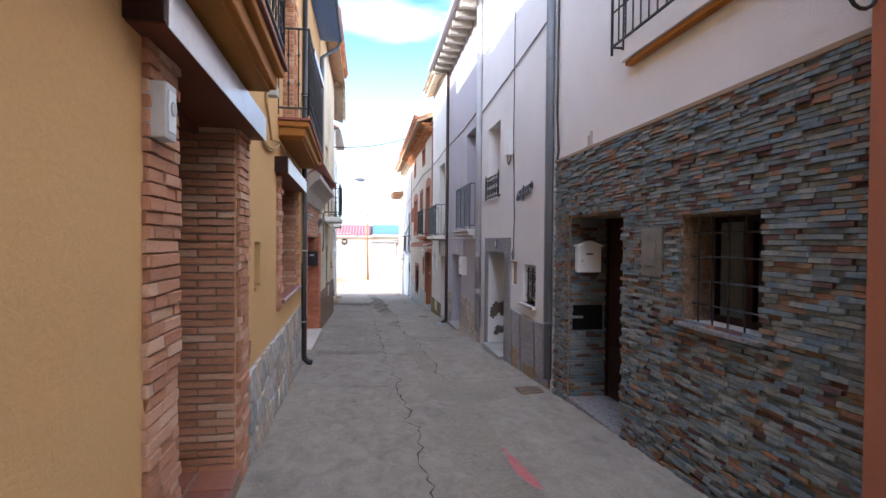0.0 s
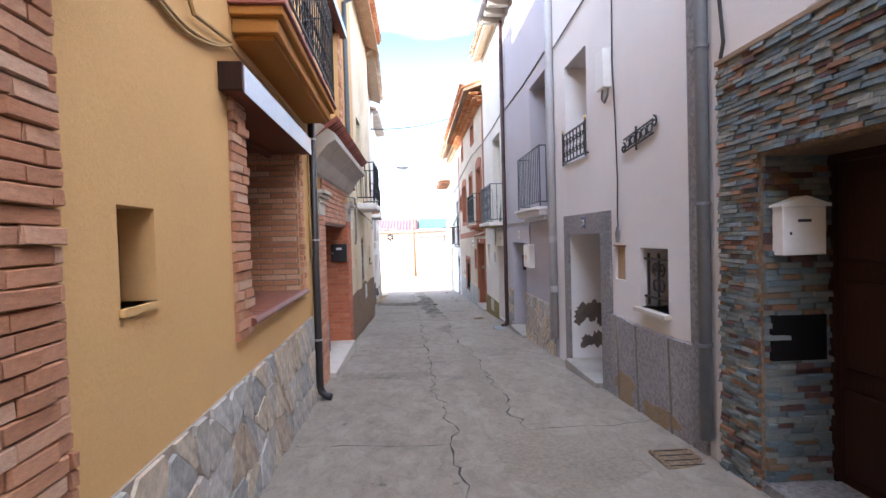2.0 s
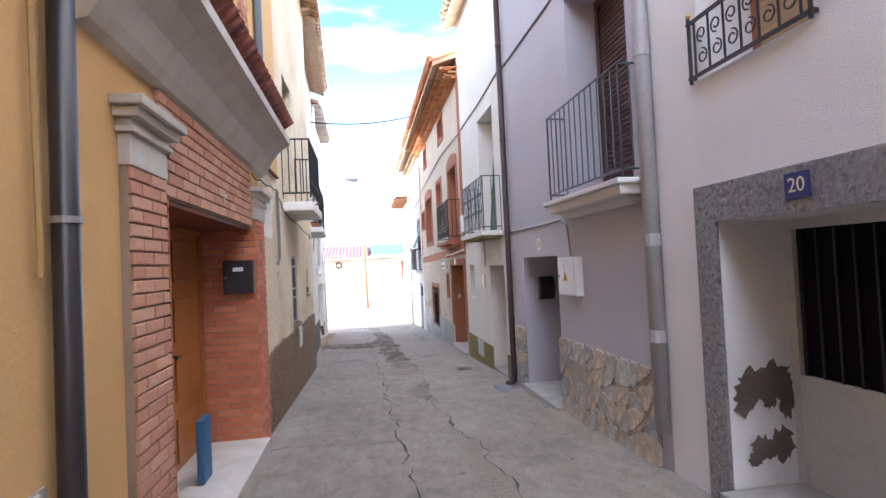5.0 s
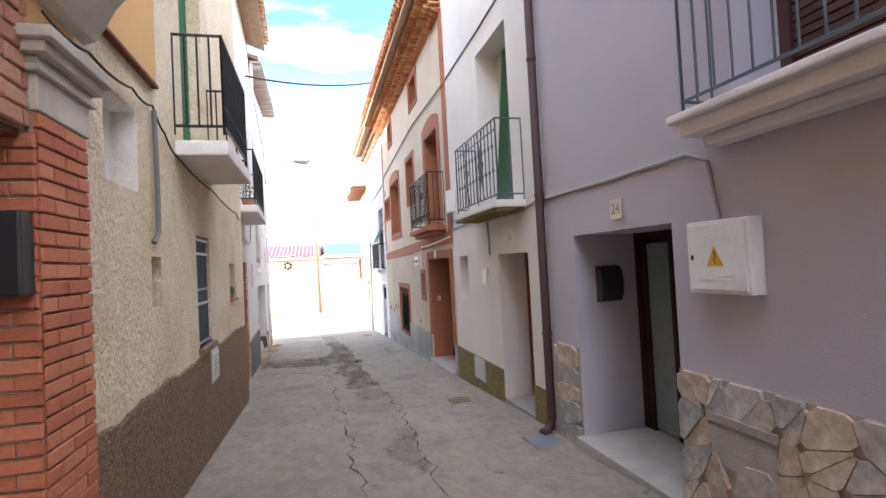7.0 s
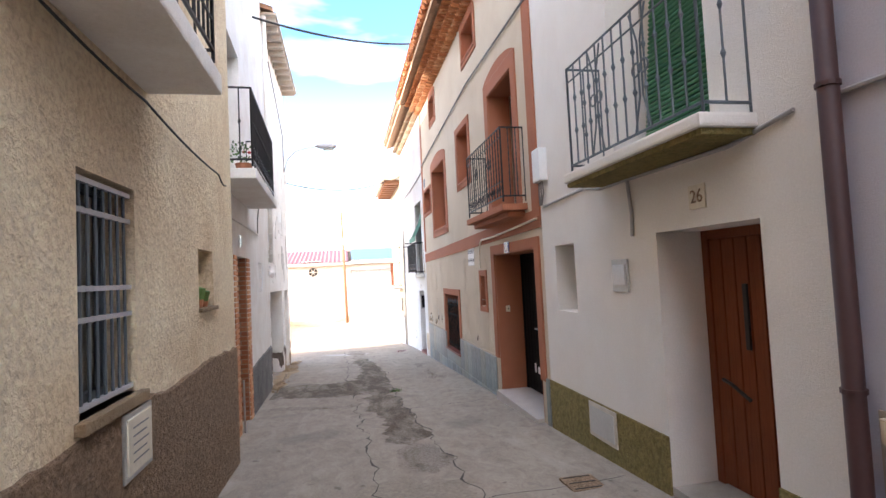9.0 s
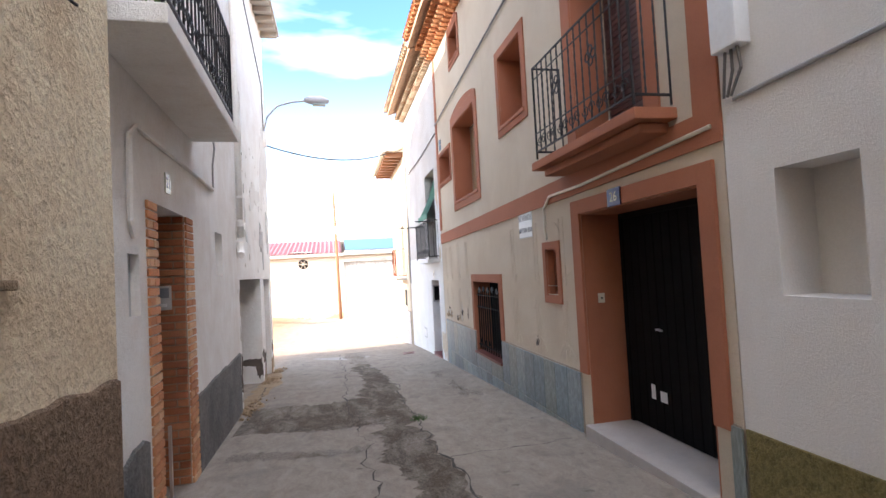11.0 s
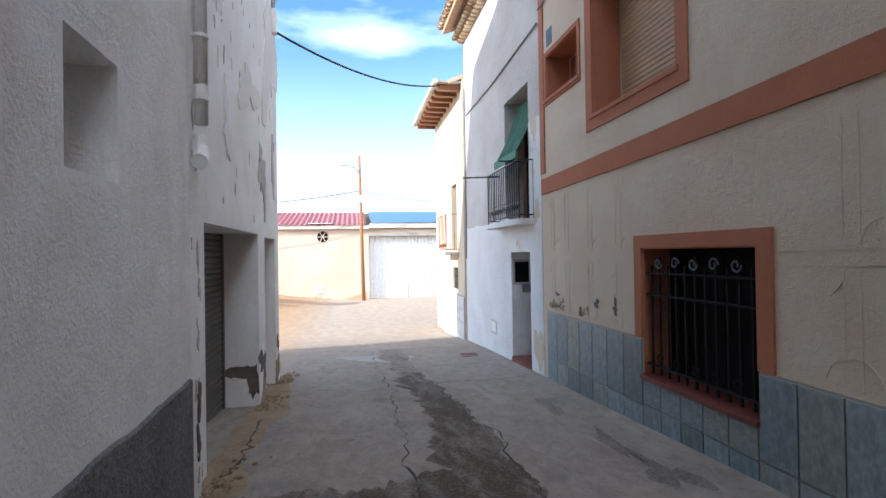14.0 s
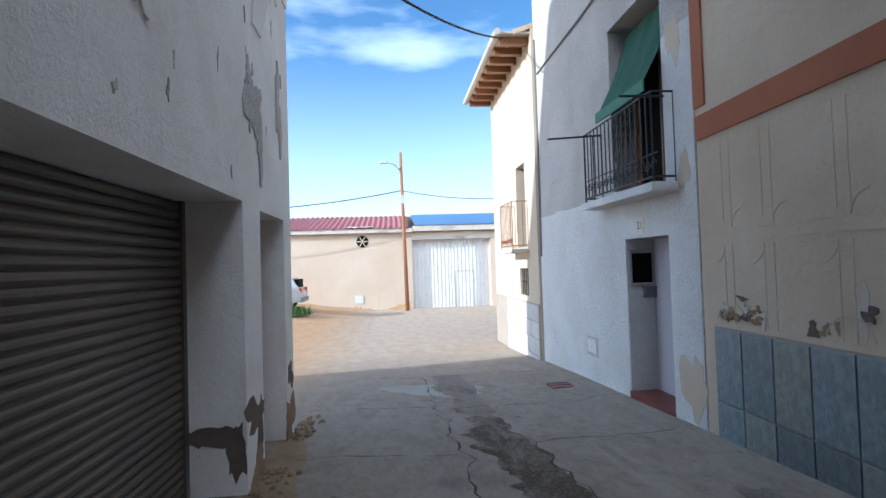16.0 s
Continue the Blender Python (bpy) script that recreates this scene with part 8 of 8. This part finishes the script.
part("pole", tube([(0.20, 51.0, G(0, 51) - 0.1), (0.12, 51.0, 2.0), (0.05, 51.0, 6.0)], [0.11, 0.095, 0.075], 12), "pole_wood", up, "", True)
part("arm", tube([(0.06, 50.95, 5.0), (-0.3, 50.8, 5.35), (-0.75, 50.7, 5.42)], 0.03, 6), "steel", up)
part("lamp_head", boxes((-1.05, -0.62, 50.6, 50.8, 5.37, 5.47), bevel=0.03), "grey_plastic", up)
part("insulator", boxes((-0.02, 0.16, 50.86, 50.92, 3.3, 3.75)), "grey_plastic", up)
wall_cable([(0.06, 51, 4.0), (-14, 50, 3.2)], 0.025, "cable_dark", "dark overhead cable on a pole", 0.5, 16)
wall_cable([(0.06, 51, 4.0), (6.5, 46, 3.0)], 0.02, "cable_dark", "dark overhead cable on a pole", 0.3, 16)


def bank_z(x, y):
    e = min(0.55, 0.125 * max(0.0, -1.5 - x)) * max(0.0, min(1.0, (y - 38.0) / 8.0)) ** 1.5
    return G(x, y) + e


def bank():
    bm = bmesh.new()
    rows = []
    for i in range(41):
        x = -22 + 20.6 * i / 40
        rows.append([bm.verts.new((x, y, bank_z(x, y) + (0.006 if y > 38.2 else -0.02) + 0.012 * math.sin(x * 3 + y * 2))) for y in (38, 39, 40, 41, 42, 43, 44, 45, 46, 47, 48, 49.5, 51, 51.98)])
    for p, q in zip(rows, rows[1:]):
        for k in range(13):
            bm.faces.new((p[k], q[k], q[k + 1], p[k + 1]))
    return single("earth_bank", bm, "ground", "low bare earth bank rising along the warehouse", "bank", "", "structure", True)


bank()
weed(-4.7, 46.0, 700, 2, 0.7, "patch of low green weeds on bare earth", bank_z(-4.7, 46.0) - G(-4.7, 46.0))


def car(x, y, z):
    t = thing("car", (x, y, z), "silver hatchback parked at the roadside, seen from behind", "car")
    bm = bmesh.new()
    prof = [(-1.95, 0.35), (-1.98, 0.75), (-1.85, 0.95), (-1.55, 1.42), (-0.6, 1.48), (0.35, 1.40), (0.95, 0.98), (1.85, 0.82), (1.98, 0.55), (1.95, 0.3)]
    sides = []
    for s, k in ((-0.84, 1), (-0.80, 1), (0.80, 1), (0.84, 1)):
        sides.append([bm.verts.new((x - u, y + s * (0.86 if w > 1.0 else 1.0), z + w)) for u, w in prof])
    for a, b in zip(sides, sides[1:]):
        for i in range(len(prof)):
            bm.faces.new((a[i], a[(i + 1) % len(prof)], b[(i + 1) % len(prof)], b[i]))
    bm.faces.new(sides[0])
    bm.faces.new(sides[-1])
    part("body", bm, "car_paint", t)
    part("rear_window", boxes((x + 1.58, x + 1.82, y - 0.55, y + 0.55, z + 1.0, z + 1.36)), "wood_black", t)
    part("side_window", boxes((x - 0.3, x + 1.2, y - 0.83, y - 0.70, z + 0.98, z + 1.36), bevel=0.03), "wood_black", t)
    for s in (-1, 1):
        part("tail_light", boxes((x + 1.86, x + 1.97, y + s * 0.72 - 0.09, y + s * 0.72 + 0.09, z + 0.72, z + 0.98), bevel=0.02), "lamp_red", t)
    part("bumper", boxes((x + 1.85, x + 2.03, y - 0.8, y + 0.8, z + 0.34, z + 0.55), bevel=0.03), "dgrey_pipe", t)
    for u in (-1.25, 1.2):
        for s in (-0.78, 0.78):
            w = part("wheel", tube([(x + u, y + s - 0.1, z + 0.31), (x + u, y + s + 0.1, z + 0.31)], 0.31, 20), "rubber", t)
            part("rim", tube([(x + u, y + s - 0.11, z + 0.31), (x + u, y + s + 0.11, z + 0.31)], 0.19, 14), "steel", w)
    return t


car(-6.5, 48.0, bank_z(-5.6, 48))

# ---- what closes the place behind the walker ----
hb = thing("house", (0.8, -14, 0.6), "plain rendered house closing the street", "house")
part("wall", boxes((-8, 10, -14.5, -14, -2, 7)), "white_warm", hb)
for x0, d, col in ((-0.93, -1, "ochre"), (2.5, 1, "white_cool")):
    hs = thing("house", (x0, -9.5, 0.4), "plain rendered house along the street", "house")
    part("wall", boxes((x0, x0 + d * 6, -14, -5.01, -2, 7)), col, hs)

# ---- pieces of walls and plinths ----
bricks_on(wl1, "y", -1.45, A, -0.12, 2.40, 4.09, -1, "brick_tan", 0.26, 0.044, 0.012, 0.02, False, seed=31, jitter=0.012)
bricks_on(wl1, "x", 4.10, 4.48, G(A, 4.2) - 0.02, 2.40, A, 1, "brick_tan", 0.22, 0.046, 0.012, 0.028, True, seed=32, jitter=0.018)
bricks_on(wl1, "x", 2.35, 2.75, G(A, 2.5) - 0.02, 2.40, A, 1, "brick_tan", 0.22, 0.046, 0.012, 0.028, True, seed=33, jitter=0.018)
bricks_on(wl1, "y", -1.60, A, 0.87, 2.37, 8.39, -1, "brick_tan", 0.26, 0.044, 0.012, 0.02, False, seed=34, jitter=0.012)
bricks_on(wl1, "x", 6.17, 6.50, 0.76, 2.37, A, 1, "brick_tan", 0.30, 0.05, 0.012, 0.032, True, seed=35, jitter=0.018)
bricks_on(wl1, "x", 8.40, 8.58, 0.86, 2.37, A, 1, "brick_tan", 0.22, 0.05, 0.012, 0.032, True, seed=36, jitter=0.018)
bricks_on(wl1, "y", -1.3, A, 3.1, 5.1, 8.0, -1, "brick_tan", 0.26, 0.05, 0.014, 0.014, False, seed=37)
bricks_on(wl1, "x", 8.0, 8.35, 3.0, 5.1, A, 1, "brick_tan", 0.24, 0.06, 0.012, 0.028, True, seed=38, jitter=0.018)
sill_mesh = mesh_of(boxes((-0.154, 0.154, -0.075, 0.075, -0.006, 0.006), bevel=0.003), "sill_tile")
for i in range(12):
    y = 6.47 + i * 0.158
    piece("sill_tile", sill_mesh, sill15, (A - 0.12, y + 0.07, 0.870))
    piece("sill_tile", sill_mesh, sill15, (A - 0.435, y + 0.07, 0.870))
st1 = unit_piece("sill_tile", 4)
for i in range(4):
    for k in range(2):
        piece("step_tile", st1, l1, (A - 0.10 - 0.3 * k, 2.92 + i * 0.335, -0.115), (0, math.pi / 2, 0), (0.02, 0.32, 0.28))
bricks_on(wl2, "x", 9.80, 10.26, G(B, 10.0) - 0.03, 1.74, B + 0.04, 1, "brick_pink", 0.24, 0.06, 0.010, 0.02, False, seed=42)
bricks_on(wl2, "x", 12.71, 13.20, G(B, 12.7) - 0.03, 1.74, B + 0.04, 1, "brick_red", 0.24, 0.06, 0.010, 0.02, False, seed=43)
bricks_on(wl2, "x", 10.26, 12.71, 1.66, 2.28, B + 0.012, 1, "brick_pink", 0.24, 0.06, 0.010, 0.02, False, seed=44)
bricks_on(wl2, "y", -1.60, B + 0.058, G(B, 12.5) + 0.10, 1.64, 12.695, -1, "brick_red", 0.22, 0.055, 0.010, 0.016, False, seed=45)
bricks_on(wl2, "y", -1.60, B + 0.058, G(B, 10.3) + 0.05, 1.64, 10.285, 1, "brick_red", 0.22, 0.055, 0.010, 0.016, False, seed=47)
bricks_on(wl2, "x", 12.5, 12.85, 3.2, 5.2, B, 1, "brick_tan", 0.24, 0.06, 0.012, 0.028, True, seed=46)
bricks_on(wl4, "x", 20.55, 20.80, G(D, 20.6) - 0.02, 1.25, D, 1, "brick_orange", 0.25, 0.055, 0.014, 0.02, False, seed=51)
bricks_on(wl4, "x", 21.68, 21.96, G(D, 21.7) - 0.02, 1.25, D, 1, "brick_orange", 0.28, 0.055, 0.014, 0.02, False, seed=52)
bricks_on(wl4, "y", -2.0, D, G(D, 21.6), 1.25, 21.67, -1, "brick_recess", 0.25, 0.055, 0.014, 0.016, False, seed=53)
ct = tile_mesh("red_tile", 0.075, 0.40)
for i in range(26):
    piece("canopy_tile", ct, cnb, (B + 0.26, 9.48 + i * 0.15, 2.80), (0, math.atan(0.72), math.pi))
    piece("canopy_tile", ct, cnb, (B + 0.05, 9.48 + i * 0.15, 2.96), (0, math.atan(0.72), math.pi))
# grey-blue tiles of the cream house
tl = [unit_piece("blue_tile", 60 + i, 0.0, 0.02) for i in range(2)]
for a, b, n, top, low in ((21.70, 24.395, 8, -0.56, 0.64), (24.405, 25.925, 5, -0.962, 0.25), (25.935, 28.54, 7, -0.56, 0.68)):
    for i in range(n):
        y0, y1 = a + (b - a) * i / n, a + (b - a) * (i + 1) / n
        for k, (za, zb) in enumerate(((top - low, top), (top - low - 0.6, top - low))):
            piece("wall_tile", tl[(i + k) % 2], pl5, (RX - 0.016, (y0 + y1) / 2, (za + zb) / 2), (0, 0, 0), (0.016, y1 - y0 - 0.014, zb - za - 0.010))
piece("wall_tile", tl[0], pl5, (RX - 0.016, 19.48, -0.82), (0, 0, 0), (0.016, 0.1, 0.62))
# ashlar base of the last house
bricks_on(pl7, "x", 34.25, 37.1, -2.2, -0.80, X7 - 0.02, -1, "ashlar", 0.55, 0.30, 0.02, 0.02, False, seed=71)
# slate cladding
bricks_on(w1, "x", 2.28, 6.55, -0.48, 2.60, RX, -1, "slate", 0.125, 0.030, 0.002, 0.034, True, [(h[0], h[1], h[2] - 1, h[3]) if h[2] < 0 else h for h in H1] + [(4.08, 4.40, 1.29, 1.71)], seed=16, maxn=300, stuff_mat="slate_rest", jitter=0.016, vary=0.45)

# the ochre house and the old whitewashed one stand a little askew to the others
turn = Matrix.Translation((A, 5.2, 0)) @ Matrix.Rotation(radians(1.75), 4, "Z") @ Matrix.Translation((-A, -5.2, 0))
for ob in askew:
    ob.matrix_basis = turn @ ob.matrix_basis
turn = Matrix.Translation((D, 21.3, 0)) @ Matrix.Rotation(radians(1.9), 4, "Z") @ Matrix.Translation((-D, -21.3, 0))
for ob in askew_old:
    ob.matrix_basis = turn @ ob.matrix_basis
